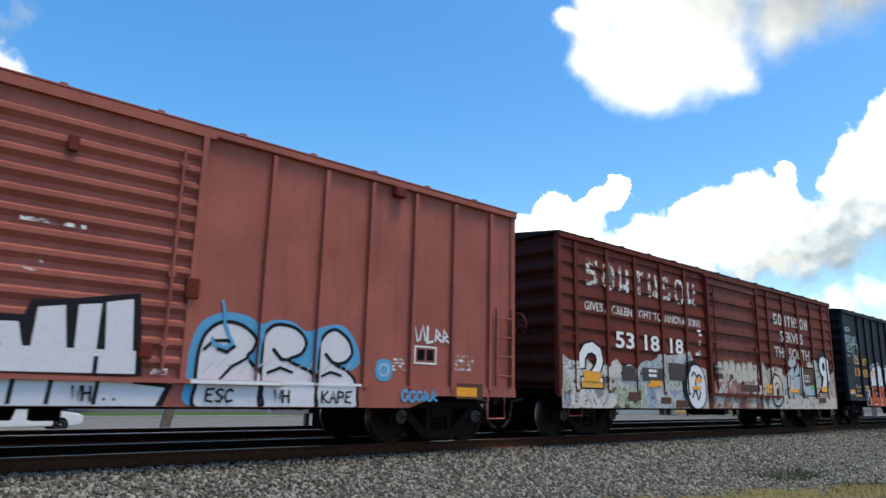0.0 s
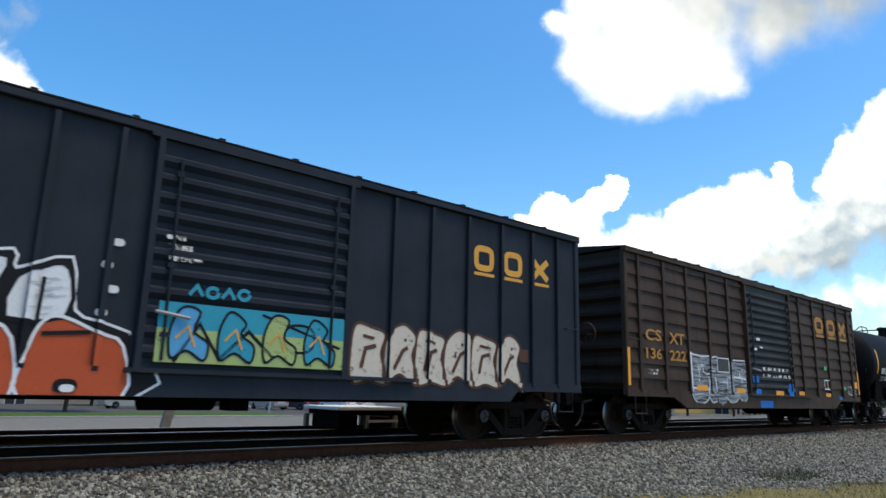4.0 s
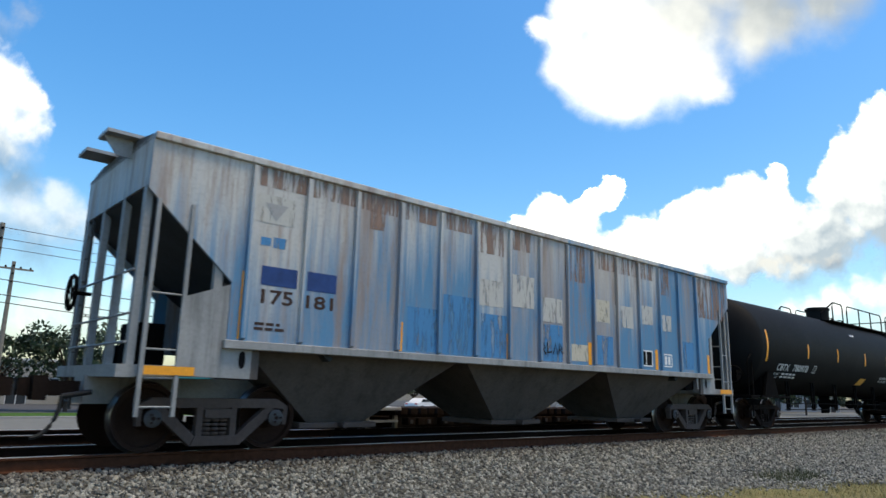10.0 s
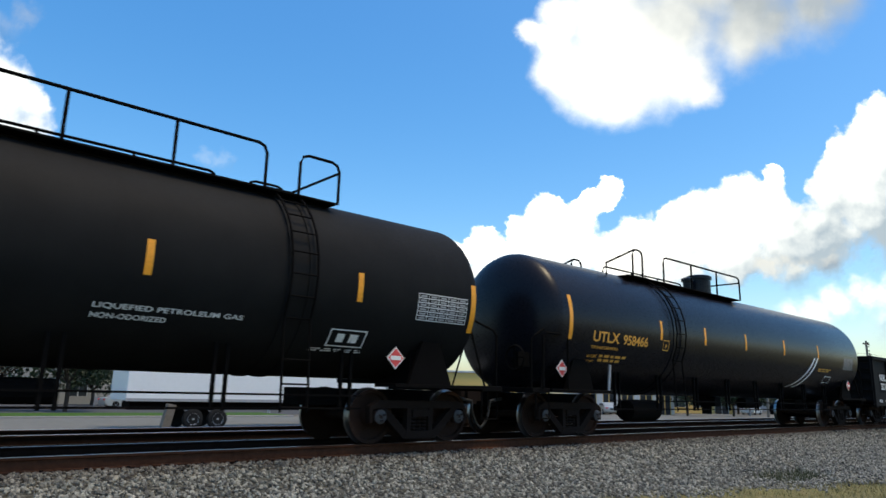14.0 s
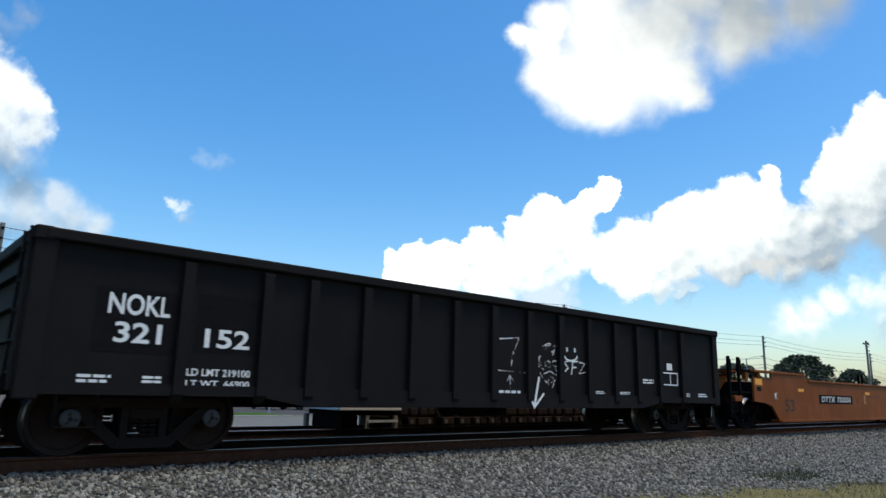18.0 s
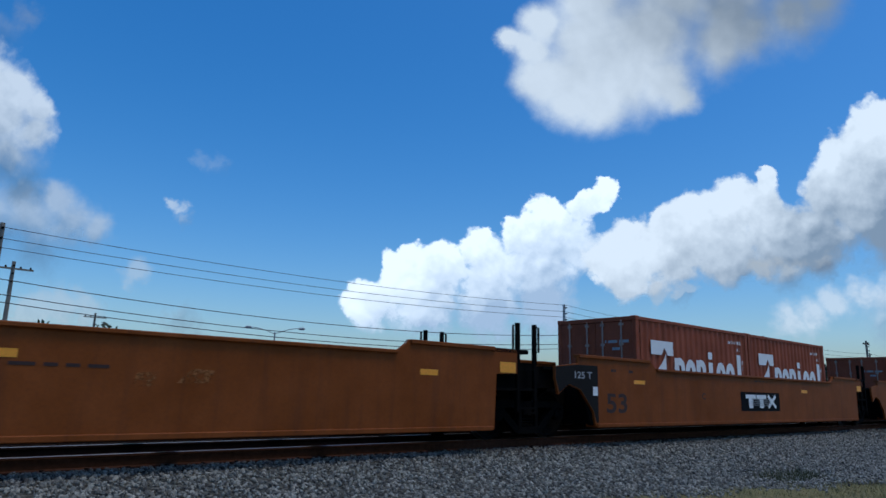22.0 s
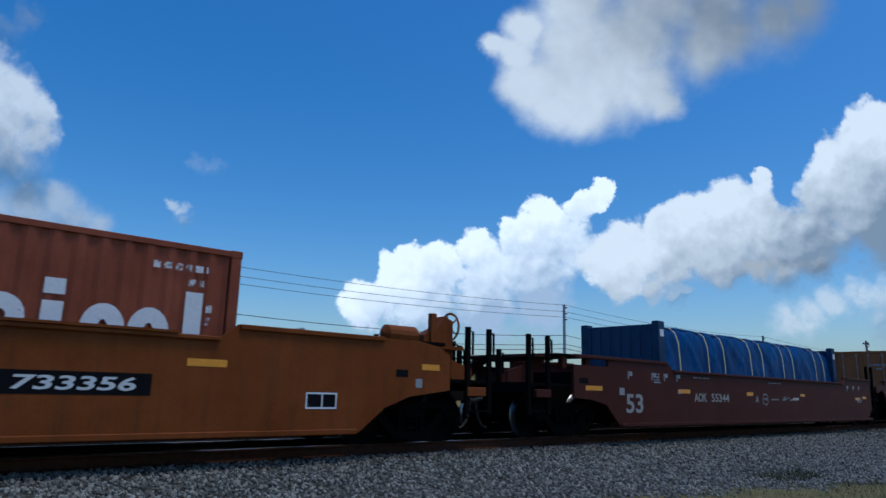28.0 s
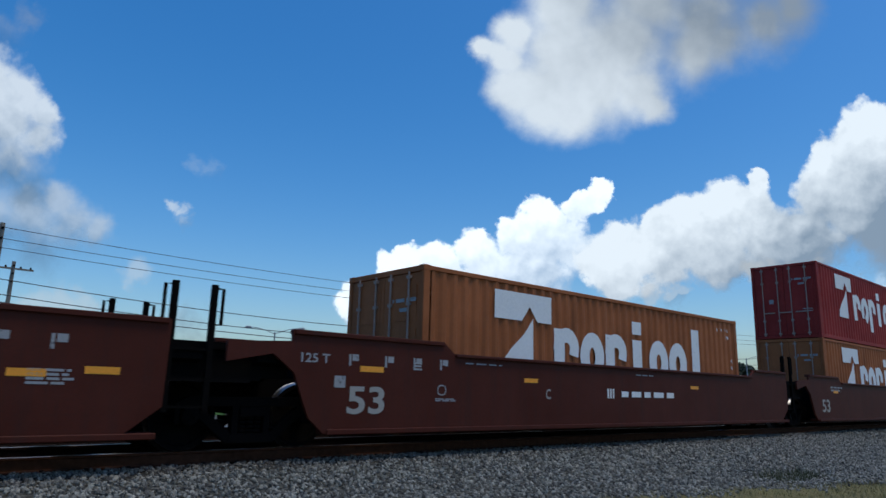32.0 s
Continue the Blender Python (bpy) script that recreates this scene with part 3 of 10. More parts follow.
def boxcar(name, label, u0, u1, eave, sill, endz, door, posts, paintm, doorm, rows, door_rows, half=1.46, fish=(2.0, 2.6), bogies=(1.55, 1.55), ends=8, wb=1.78, rungs=True):
    uc = (u0 + u1) / 2
    c = car(name, uc, label, "box car")
    x0, x1, d0, d1 = u0 - uc, u1 - uc, door[0] - uc, door[1] - uc
    px = sorted(p - uc for p in posts)
    deck = endz + 0.16
    edges = [x0 + 0.06] + px[:] + [x1 - 0.06]
    left = [e for e in edges if e < d0 - 0.3] + [d0]
    right = [d1] + [e for e in edges if e > d1 + 0.3]
    for run in (left, right):
        for a, b in zip(run, run[1:]):
            bm = bmesh.new()
            prof = [(-half + 0.05, eave - 0.10), (-half + 0.05, deck - 0.06), (-half, deck - 0.06)]
            if rows:
                pitch = (eave - 0.18 - deck) / rows
                for k in range(rows):
                    z = deck + pitch * (k + 0.82)
                    prof += [(-half, z - 0.035), (-half - 0.036, z - 0.03), (-half - 0.032, z + 0.03), (-half, z + 0.24)]
            add_prism_x(bm, prof + [(-half, eave - 0.10)], a, b)
            part("side_panel", bm, paintm, c)
    for p in px:
        bm = bmesh.new()
        w = 0.055 if rows else 0.035
        add_prism_x(bm, [(-half + 0.003, deck - 0.10), (-half - 0.075, deck - 0.05), (-half - 0.075, eave - 0.14), (-half + 0.003, eave - 0.11)], p - w, p + w)
        part("side_post", bm, paintm, c)
    bm = bmesh.new()
    add_box(bm, x0 + 0.06, x1 - 0.06, half - 0.05, half, deck - 0.06, eave - 0.1)
    part("far_side", bm, paintm, c)
    for s, x in ((-1, x0), (1, x1)):
        corrugated_end(c, x - s * 0.13, s, half, deck - 0.1, eave - 0.02, ends, paintm)
        for y in (-1, 1):
            bm = boxed(min(x, x - s * 0.14), max(x, x - s * 0.14), min(y * (half + 0.045), y * (half - 0.09)), max(y * (half + 0.045), y * (half - 0.09)), endz + 0.02, eave - 0.1, 0.02)
            part("corner_post", bm, paintm, c)
    for y in (-1, 1):
        bm = boxed(x0, x1, min(y * (half + 0.085), y * (half - 0.05)), max(y * (half + 0.085), y * (half - 0.05)), eave - 0.11, eave, 0.012)
        part("top_chord", bm, paintm, c)
        bm = bmesh.new()
        add_prism(bm, [(x0, endz), (x0 + fish[0], endz), (x0 + fish[1], sill), (x1 - fish[1], sill), (x1 - fish[0], endz), (x1, endz), (x1, deck), (x0, deck)], min(y * (half + 0.05), y * (half - 0.02)), max(y * (half + 0.05), y * (half - 0.02)))
        part("side_sill", bm, paintm, c)
    bm = bmesh.new()
    add_prism_x(bm, [(-half - 0.09, eave + 0.003), (-half - 0.09, eave + 0.025), (0, eave + 0.20), (half + 0.09, eave + 0.025), (half + 0.09, eave + 0.003)], x0, x1)
    n = int((x1 - x0) / 1.15)
    for k in range(1, n):
        xx = x0 + (x1 - x0) * k / n
        add_prism_x(bm, [(-half - 0.09, eave + 0.022), (-half - 0.09, eave + 0.055), (0, eave + 0.23), (half + 0.09, eave + 0.055), (half + 0.09, eave + 0.022), (0, eave + 0.19)], xx - 0.04, xx + 0.04)
    part("roof", bm, RED if paintm is RED else ROOFK, c, "ridged steel roof")
    bm = bmesh.new()
    add_box(bm, x0 + 0.05, x1 - 0.05, -half + 0.03, half - 0.03, deck - 0.12, deck)
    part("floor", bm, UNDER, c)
    # sliding door with its frame, tracks and locking bars
    dz0, dz1 = deck + 0.0, eave - 0.16
    bm = bmesh.new()
    prof = [(-half - 0.01, dz1), (-half - 0.01, dz0), (-half - 0.055, dz0)]
    if door_rows and door_rows < 10:
        pitch = (dz1 - dz0 - 0.1) / door_rows
        for k in range(door_rows):
            z = dz0 + pitch * (k + 0.85)
            prof += [(-half - 0.055, z - 0.04), (-half - 0.098, z - 0.03), (-half - 0.094, z + 0.03), (-half - 0.055, z + 0.20)]
    elif door_rows:
        pitch = (dz1 - dz0 - 0.25) / door_rows
        for k in range(door_rows):
            z = dz0 + 0.12 + pitch * k
            prof += [(-half - 0.055, z), (-half - 0.115, z + pitch * 0.30), (-half - 0.115, z + pitch * 0.55), (-half - 0.055, z + pitch * 0.70)]
    add_prism_x(bm, prof + [(-half - 0.055, dz1)], d0 + 0.05, d1 - 0.05)
    dr = part("door", bm, doorm, c, "closed sliding steel door")
    for a in (d0, d1 - 0.08):
        bm = boxed(a, a + 0.08, -half - 0.13, -half + 0.01, dz0 - 0.05, dz1 + 0.02)
        part("door_post", bm, paintm, c)
    for z in (dz0 - 0.06, dz1 + 0.0):
        bm = boxed(d0 - 0.1, d1 + (1.4 if z < 2 else 0.1), -half - 0.12, -half - 0.056, z, z + 0.06)
        part("door_track", bm, paintm, c)
    for xx in (d0 + 0.32, d1 - 0.32):
        bm = bmesh.new()
        add_tube(bm, [(xx, -half - 0.14, dz0 + 0.1), (xx, -half - 0.14, dz1 - 0.25)], 0.02, 8)
        for z in (dz0 + 0.4, dz0 + 1.3, dz1 - 0.5):
            add_box(bm, xx - 0.05, xx + 0.05, -half - 0.15, -half - 0.05, z, z + 0.06)
        ob = new("locking_bar", mesh_of("locking_bar", bm, doorm))
        ob.parent = dr
    bm = bmesh.new()
    add_tube(bm, [(d0 + 0.18, -half - 0.15, dz0 + 0.72), (d0 + 0.62, -half - 0.17, dz0 + 0.66)], 0.025, 6)
    ob = new("door_handle", mesh_of("door_handle", bm, STEEL))
    ob.parent = dr
    # ladders at the near corners and on the end, and brake gear
    if rungs:
        ladder(c, x0 + 0.14, 0.42, -half - 0.05, deck + 0.05, deck + 1.5, 4, paintm)
        ladder(c, x1 - 0.56, 0.42, -half - 0.05, deck + 0.05, deck + 1.5, 4, paintm)
    else:
        for a in (x0 + 0.12, x1 - 0.50):
            bm = bmesh.new()
            add_tube(bm, [(a, -half, deck + 1.16), (a, -half - 0.09, deck + 1.16), (a + 0.38, -half - 0.09, deck + 1.16), (a + 0.38, -half, deck + 1.16)], 0.013, 6)
            part("grab_iron", bm, paintm, c)
    for s, x in ((-1, x0), (1, x1)):
        bm = bmesh.new()
        add_tube(bm, [(x - s * 0.3, -half - 0.04, deck - 0.15), (x - s * 0.3, -half - 0.04, deck - 0.55), (x - s * 0.75, -half - 0.04, deck - 0.55), (x - s * 0.75, -half - 0.04, deck - 0.15)], 0.018, 6)
        part("sill_step", bm, paintm, c)
    bm = bmesh.new()
    add_lathe(bm, [(x0 - 0.26, 0.26), (x0 - 0.23, 0.28), (x0 - 0.20, 0.26), (x0 - 0.23, 0.24), (x0 - 0.26, 0.26)], "x", 20, at=(0, -0.55, 2.35))
    for k in range(5):
        a = k * 1.2566
        add_tube(bm, [(x0 - 0.23, -0.55, 2.35), (x0 - 0.23, -0.55 + 0.25 * math.cos(a), 2.35 + 0.25 * math.sin(a))], 0.014, 5)
    add_tube(bm, [(x0 - 0.24, -0.55, 2.35), (x0, -0.55, 2.35)], 0.03, 6)
    part("brake_wheel", bm, paintm, c, "round hand brake wheel")
    for s, x, bx in ((-1, x0, bogies[0]), (1, x1, bogies[1])):
        bogie(c, x - s * bx, wb)
        coupler(c, x + s * 0.42, s)
    under_gear(c, x0 + 0.3, x1 - 0.3, uc, sill - 0.25)
    return c, Face(c, -half), Face(c, -half - 0.078), Face(c, -half - 0.118), uc


def reflectors(f, uc, spots, lift=1):
    for u, z, w, h in spots:
        mark(f, "reflector", [rect(u - uc - w / 2, u - uc + w / 2, z - h / 2, z + h / 2)], ORANGE, "yellow reflective strip", lift)


def scribble(f, x0, x1, z0, z1, n, mat, w=0.05, seed=1, name="graffiti_tag"):
    """A quick sprayed tag that cannot be read: a row of slanted strokes and loops."""
    r = random.Random(seed)
    out = []
    step = (x1 - x0) / n
    for k in range(n):
        a = x0 + step * (k + 0.1)
        kind = r.randrange(4)
        zt, zb = z1 - r.uniform(0, 0.2) * (z1 - z0), z0 + r.uniform(0, 0.2) * (z1 - z0)
        if kind == 0:
            out += stroke([(a, zb), (a + step * 0.4, zt), (a + step * 0.75, zb)], w)
        elif kind == 1:
            out += stroke(arc(a + step * 0.38, (zt + zb) / 2, step * 0.36, (zt - zb) / 2, 40, 360), w)
        elif kind == 2:
            out += stroke([(a, zt), (a, zb), (a + step * 0.7, zb + 0.1 * (zt - zb))], w)
        else:
            out += stroke([(a, zb), (a + 0.1 * step, zt), (a + step * 0.6, (zt + zb) / 2), (a + step * 0.15, (zt + zb) / 2 - 0.03), (a + step * 0.75, zb)], w)
    mark(f, name, out, mat, "", 4)


# 1: faded red car with smooth sides
c, pan, post, dface, uc = boxcar("box_car", "faded red steel box car with white and blue graffiti", -6.75, 9.75, 4.46, 0.62, 0.82, (-0.35, 3.35),
                                 [-6.05, -5.1, -4.15, -3.2, -2.25, -1.3] + [4.40, 5.33, 6.22, 7.16, 8.09, 9.04], RED, RED, 0, 13, bogies=(1.6, 1.55), half=1.47)
X = lambda u: u - uc
P1 = (4.40, 5.33, 6.22, 7.16)
sillf = Face(c, -1.47 - 0.052)
skin = [(pan, X(3.35), X(9.7), 0.98, 4), (sillf, X(-6), X(9.7), 0.63, 0.98)] + [(post, X(p) - 0.035, X(p) + 0.035, 0.98, 4) for p in P1]
at = lambda pts: [(X(u), z) for u, z in pts]
halo = curvy(at([(3.40, 0.66), (3.38, 1.0), (3.40, 1.35), (3.52, 1.72), (3.83, 1.90), (4.2, 1.88), (4.40, 1.78), (4.60, 1.86), (4.9, 1.86), (5.15, 1.74), (5.4, 1.82), (5.75, 1.88), (6.0, 1.70), (6.14, 1.40), (6.0, 1.2), (5.0, 0.8), (4.0, 0.66)]))
spray(skin, "graffiti_halo", [halo], SPRAYB, 1)
B1 = curvy(at([(3.55, 0.60), (3.52, 0.97), (3.53, 1.34), (3.61, 1.60), (3.81, 1.76), (4.10, 1.75), (4.34, 1.58), (4.30, 1.40), (4.24, 1.30), (4.44, 1.05), (4.46, 0.80), (4.41, 0.60)]))
B2 = curvy(at([(4.50, 0.60), (4.44, 1.0), (4.42, 1.40), (4.48, 1.66), (4.66, 1.80), (4.98, 1.76), (5.15, 1.58), (5.08, 1.40), (4.88, 1.30), (5.1, 1.20), (5.30, 1.10), (5.34, 0.80), (5.30, 0.60)]))
B3 = curvy(at([(5.40, 0.60), (5.35, 1.0), (5.36, 1.45), (5.46, 1.70), (5.66, 1.80), (5.90, 1.66), (5.98, 1.46), (5.88, 1.32), (5.70, 1.26), (5.9, 1.18), (6.06, 1.02), (6.08, 0.80), (6.04, 0.60)]))
SILVER = worn_mark("silver_spray", (0.66, 0.65, 0.69), 0.34)
spray(skin, "graffiti_fill", [B1, B2, B3], SILVER, 2, "silver sprayed balloon letter")
spray(skin, "graffiti_outline", [q for s in (B1, B2, B3) for q in loop(s, 0.05)], SPRAYK, 3)
spray(skin, "graffiti_slit", stroke(at([(3.60, 1.38), (3.72, 1.50), (3.92, 1.52), (4.02, 1.44), (3.92, 1.36), (3.78, 1.40)]), 0.045) + stroke(at([(4.24, 1.30), (4.0, 1.16), (3.85, 0.98)]), 0.04) + stroke(at([(4.62, 1.44), (4.76, 1.30), (4.90, 1.30)]), 0.05) + stroke(at([(4.55, 1.1), (4.75, 1.18), (4.95, 1.12)]), 0.04) + stroke(at([(5.50, 1.42), (5.62, 1.30), (5.75, 1.27)]), 0.05) + stroke(at([(5.45, 1.08), (5.6, 1.15), (5.8, 1.1)]), 0.04), SPRAYK, 4)
spray(skin, "graffiti_curl", stroke(at([(3.80, 2.06), (3.84, 1.92), (3.86, 1.75), (3.94, 1.58), (4.0, 1.48), (3.88, 1.42), (3.72, 1.46), (3.70, 1.54)]), 0.045), SPRAYB, 5)
shade_lines = [q for k in range(14) for q in stroke(at([(3.62 + 0.17 * k, 1.08 + 0.05 * (k % 3)), (3.75 + 0.17 * k, 1.22 + 0.06 * (k % 2))]), 0.018)]
spray(skin, "graffiti_shading", shade_lines, SPRAYG, 3)
mark(sillf, "graffiti_band", [rect(X(3.42), X(6.15), 0.945, 0.985)], SPRAYW, "", 6)
mark(Face(c, -1.47 - 0.121), "graffiti_band", [rect(X(3.42), X(4.74), 0.925, 0.975)], SPRAYW)
hand(sillf, "ESC", X(3.66), X(4.06), 0.69, 0.86, SPRAYK, 0.03, 6)
hand(sillf, "WH", X(4.66), X(4.92), 0.69, 0.86, SPRAYK, 0.03, 6)
hand(sillf, "KAPE", X(5.44), X(6.0), 0.69, 0.86, SPRAYK, 0.028, 6)
scribble(pan, X(7.15), X(8.05), 1.72, 2.02, 5, SPRAYW, 0.045, 6)
mark(pan, "data_box", frame_of(X(7.25), X(7.75), 1.35, 1.66, 0.03), WHITE, "", 2)
mark(pan, "data_box", [rect(X(7.32), X(7.48), 1.42, 1.60), rect(X(7.53), X(7.68), 1.42, 1.60)], BLACKP, "", 2)
scribble(sillf, X(6.95), X(7.75), 0.72, 0.92, 5, SPRAYB, 0.045, 8)
mark(pan, "graffiti_disc", [blob(X(6.62), 1.22, 0.34, 0.36)], SPRAYB, "", 2)
mark(pan, "graffiti_disc", ring(X(6.62), 1.22, 0.18, 0.18, 0.03), SPRAYG, "", 3)
mark(pan, "stencil", bars(X(6.8), X(7.1), 1.20, 1.42, 4, 5), WHITEW)
mark(pan, "stencil", bars(X(8.1), X(8.7), 1.25, 1.55, 4, 6), WHITEW)
mark(sillf, "rust_patch", [rect(X(8.2), X(8.85), 0.78, 1.05)], BROWNP, "", 1)
reflectors(sillf, uc, [(8.45, 0.90, 0.5, 0.16)], 2)
doorskin = [(dface, X(-0.3), X(3.30), 1.0, 4), (sillf, X(-0.3), X(3.30), 0.63, 0.98)]
letters = [at(q) for q in ([(-0.3, 1.28), (-0.3, 1.80), (0.2, 1.78), (0.28, 1.28)], [(0.5, 1.28), (0.48, 1.52), (1.40, 1.56), (1.47, 1.28)], [(1.55, 1.28), (1.57, 1.74), (1.85, 1.79), (1.92, 1.28)],
                          [(2.0, 1.28), (1.99, 1.81), (2.24, 1.85), (2.24, 1.28)], [(2.34, 1.28), (2.29, 1.87), (2.60, 1.94), (2.66, 1.28)])]
lower = [at([(-0.3, 0.63), (-0.3, 1.28), (2.70, 1.30), (2.72, 0.90), (3.12, 0.86), (3.02, 0.63)])]
spray(doorskin, "graffiti_halo", [at([(-0.3, 0.60), (-0.3, 1.90), (0.25, 1.88), (0.45, 1.62), (1.44, 1.64), (1.50, 1.82), (1.90, 1.87), (2.28, 1.95), (2.68, 2.02), (2.80, 0.98), (3.22, 0.90), (3.10, 0.60)])], SPRAYK, 1)
spray(doorskin, "graffiti_fill", letters + lower, SILVER, 2, "silver sprayed block letter")
spray(doorskin, "graffiti_slit", [q for u in (0.35, 1.42, 1.80, 2.30) for q in stroke(at([(u, 0.66), (u + 0.02, 0.93)]), 0.05)] + stroke(at([(-0.3, 0.97), (2.72, 1.0)]), 0.035) + [q for u in (0.9, 2.25) for q in stroke(at([(u, 1.02), (u, 1.2)]), 0.05)] + stroke(at([(1.0, 1.28), (1.25, 1.3)]), 0.03), SPRAYK, 3)
hand(sillf, "WH...", X(2.05), X(2.62), 0.69, 0.86, SPRAYK, 0.03, 6)
for u0_, u1_, z0_, z1_ in ((3.22, 3.40, 2.02, 2.30), (2.72, 2.88, 1.22, 1.42), (1.62, 1.74, 3.66, 3.86)):
    part("door_latch", boxed(X(u0_), X(u1_), -1.64, -1.56, z0_, z1_, 0.012), OXIDE, c, "rusty door latch box")
part("roof_bracket", boxed(X(6.62), X(6.86), -1.62, -1.50, 4.16, 4.34, 0.02), OXIDE, c, "rusty bracket below the eave")
mark(dface, "graffiti_ring", ring(X(1.45), 2.22, 0.2, 0.12, 0.025), WHITEW, "", 4)
mark(dface, "scuff", [rect(X(1.25), X(1.95), 2.72, 2.77), rect(X(2.9), X(3.1), 1.02, 1.10)], WHITEW, "", 4)

SLACK = 0.148
# 2: oxide red car with ribbed sides
c, pan, post, dface, uc = boxcar("box_car", "rusty oxide-red ribbed box car with worn white lettering and graffiti", 10.95, 26.5, 4.35, 0.62, 0.86, (17.25, 20.35),
                                 [11.54, 12.70, 13.86, 15.02, 16.18, 21.2, 22.35, 23.5, 24.6, 25.7], OXIDE, RUSTDOOR, 9, 7, bogies=(1.52, 1.53), rungs=False)
X = lambda u: u - uc
fp = Face(c, -1.46 - 0.038)
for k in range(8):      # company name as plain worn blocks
    u = 11.93 + k * 0.63
    t = (0, 2, 1, 3, 1, 0, 2, 1)[k]
    h0, h1 = 3.30, 3.90
    shapes = {0: [rect(X(u), X(u + .42), h1 - .12, h1), rect(X(u), X(u + .42), h0, h0 + .12), rect(X(u), X(u + .12), h0 + .3, h1 - .1), rect(X(u), X(u + .36), h0 + .26, h0 + .36), rect(X(u + .30), X(u + .42), h0 + .1, h0 + .28)],
              1: [rect(X(u), X(u + .11), h0, h1), rect(X(u + .3), X(u + .42), h0, h1), rect(X(u + .1), X(u + .32), h0 + .05, h0 + .18)],
              2: ring(X(u + .22), (h0 + h1) / 2, .38, .54, .11),
              3: [rect(X(u), X(u + .44), h1 - .12, h1), rect(X(u + .16), X(u + .28), h0, h1 - .1)]}[t]
    mark(fp, "company_name", shapes, WHITEW)
mark(fp, "company_disc", [blob(X(12.80), 3.62, 0.26, 0.36)], simple("dull_green_paint", (0.06, 0.09, 0.05)), "", 2)
text(fp, "GIVES A GREEN LIGHT TO INNOVATIONS", X(11.85), X(16.95), 2.74, 2.94, worn_mark("faint_white_stencil", (0.68, 0.64, 0.60), 0.52), "worn white slogan")
text(fp, "53", X(13.0), X(13.76), 1.98, 2.36, WHITE)
text(fp, "18", X(14.20), X(14.86), 1.98, 2.36, WHITE)
text(fp, "18", X(15.36), X(16.0), 1.98, 2.36, WHITE)
WORNW = worn_mark("rubbed_white_stencil", (0.56, 0.53, 0.50), 0.47)
text(fp, "SERVES", X(22.05), X(23.85), 2.72, 3.06, WORNW)
text(fp, "THE SOUTH", X(21.55), X(24.3), 2.20, 2.54, WORNW)
for k in range(8):
    u, h0, h1 = 21.65 + k * 0.345, 3.24, 3.58
    t = (0, 2, 1, 3, 1, 0, 2, 1)[k]
    shapes = {0: [rect(X(u), X(u + .24), h1 - .08, h1), rect(X(u), X(u + .24), h0, h0 + .08), rect(X(u), X(u + .08), h0 + .14, h1 - .07), rect(X(u + .16), X(u + .24), h0 + .07, h0 + .17)],
              1: [rect(X(u), X(u + .08), h0, h1), rect(X(u + .17), X(u + .25), h0, h1), rect(X(u + .07), X(u + .18), h0 + .12, h0 + .21)],
              2: ring(X(u + .12), (h0 + h1) / 2, .20, .30, .075),
              3: [rect(X(u), X(u + .25), h1 - .08, h1), rect(X(u + .08), X(u + .17), h0, h1 - .07)]}[t]
    mark(fp, "company_name", shapes, WORNW)
P2 = (11.54, 12.70, 13.86, 15.02, 16.18, 21.2, 22.35, 23.5, 24.6, 25.7)
sillf = Face(c, -1.46 - 0.052)
skin = [(fp, X(10.97), X(17.2), 1.02, 4), (fp, X(20.4), X(26.45), 1.02, 4), (sillf, X(10.97), X(26.45), 0.63, 1.02)] + [(post, X(p) - 0.055, X(p) + 0.055, 1.02, 4) for p in P2]
at = lambda pts: [(X(u), z) for u, z in pts]
OLDPALE = collage("old_pale_graffiti", [(0.62, 0.58, 0.53), (0.48, 0.47, 0.45), (0.66, 0.62, 0.57), (0.44, 0.42, 0.37), (0.34, 0.42, 0.50), (0.13, 0.06, 0.05)], 0.47)
OLDTAN = collage("old_tan_graffiti", [(0.55, 0.49, 0.42), (0.62, 0.60, 0.57), (0.40, 0.24, 0.18), (0.16, 0.05, 0.035), (0.50, 0.46, 0.40), (0.38, 0.14, 0.09)], 0.50)
OLDMIX = collage("old_mixed_graffiti", [(0.60, 0.52, 0.43), (0.54, 0.50, 0.45), (0.37, 0.36, 0.28), (0.66, 0.60, 0.53), (0.13, 0.06, 0.045), (0.46, 0.35, 0.27)], 0.47)
OLDBLUE = collage("old_blue_graffiti", [(0.36, 0.42, 0.47), (0.46, 0.47, 0.48), (0.52, 0.52, 0.51), (0.22, 0.29, 0.40), (0.48, 0.46, 0.42)], 0.48, 3.0)
OLDCREAM = worn_mark("worn_cream_spray", (0.55, 0.50, 0.43), 0.47)
rnd = random.Random(12)


def ragged(u0, u1, z0, z1, teeth):
    top = [(u1 - (u1 - u0) * k / teeth, z1 + rnd.uniform(-0.16, 0.14)) for k in range(teeth + 1)]
    return at([(u0, z0), (u1, z0)] + top)


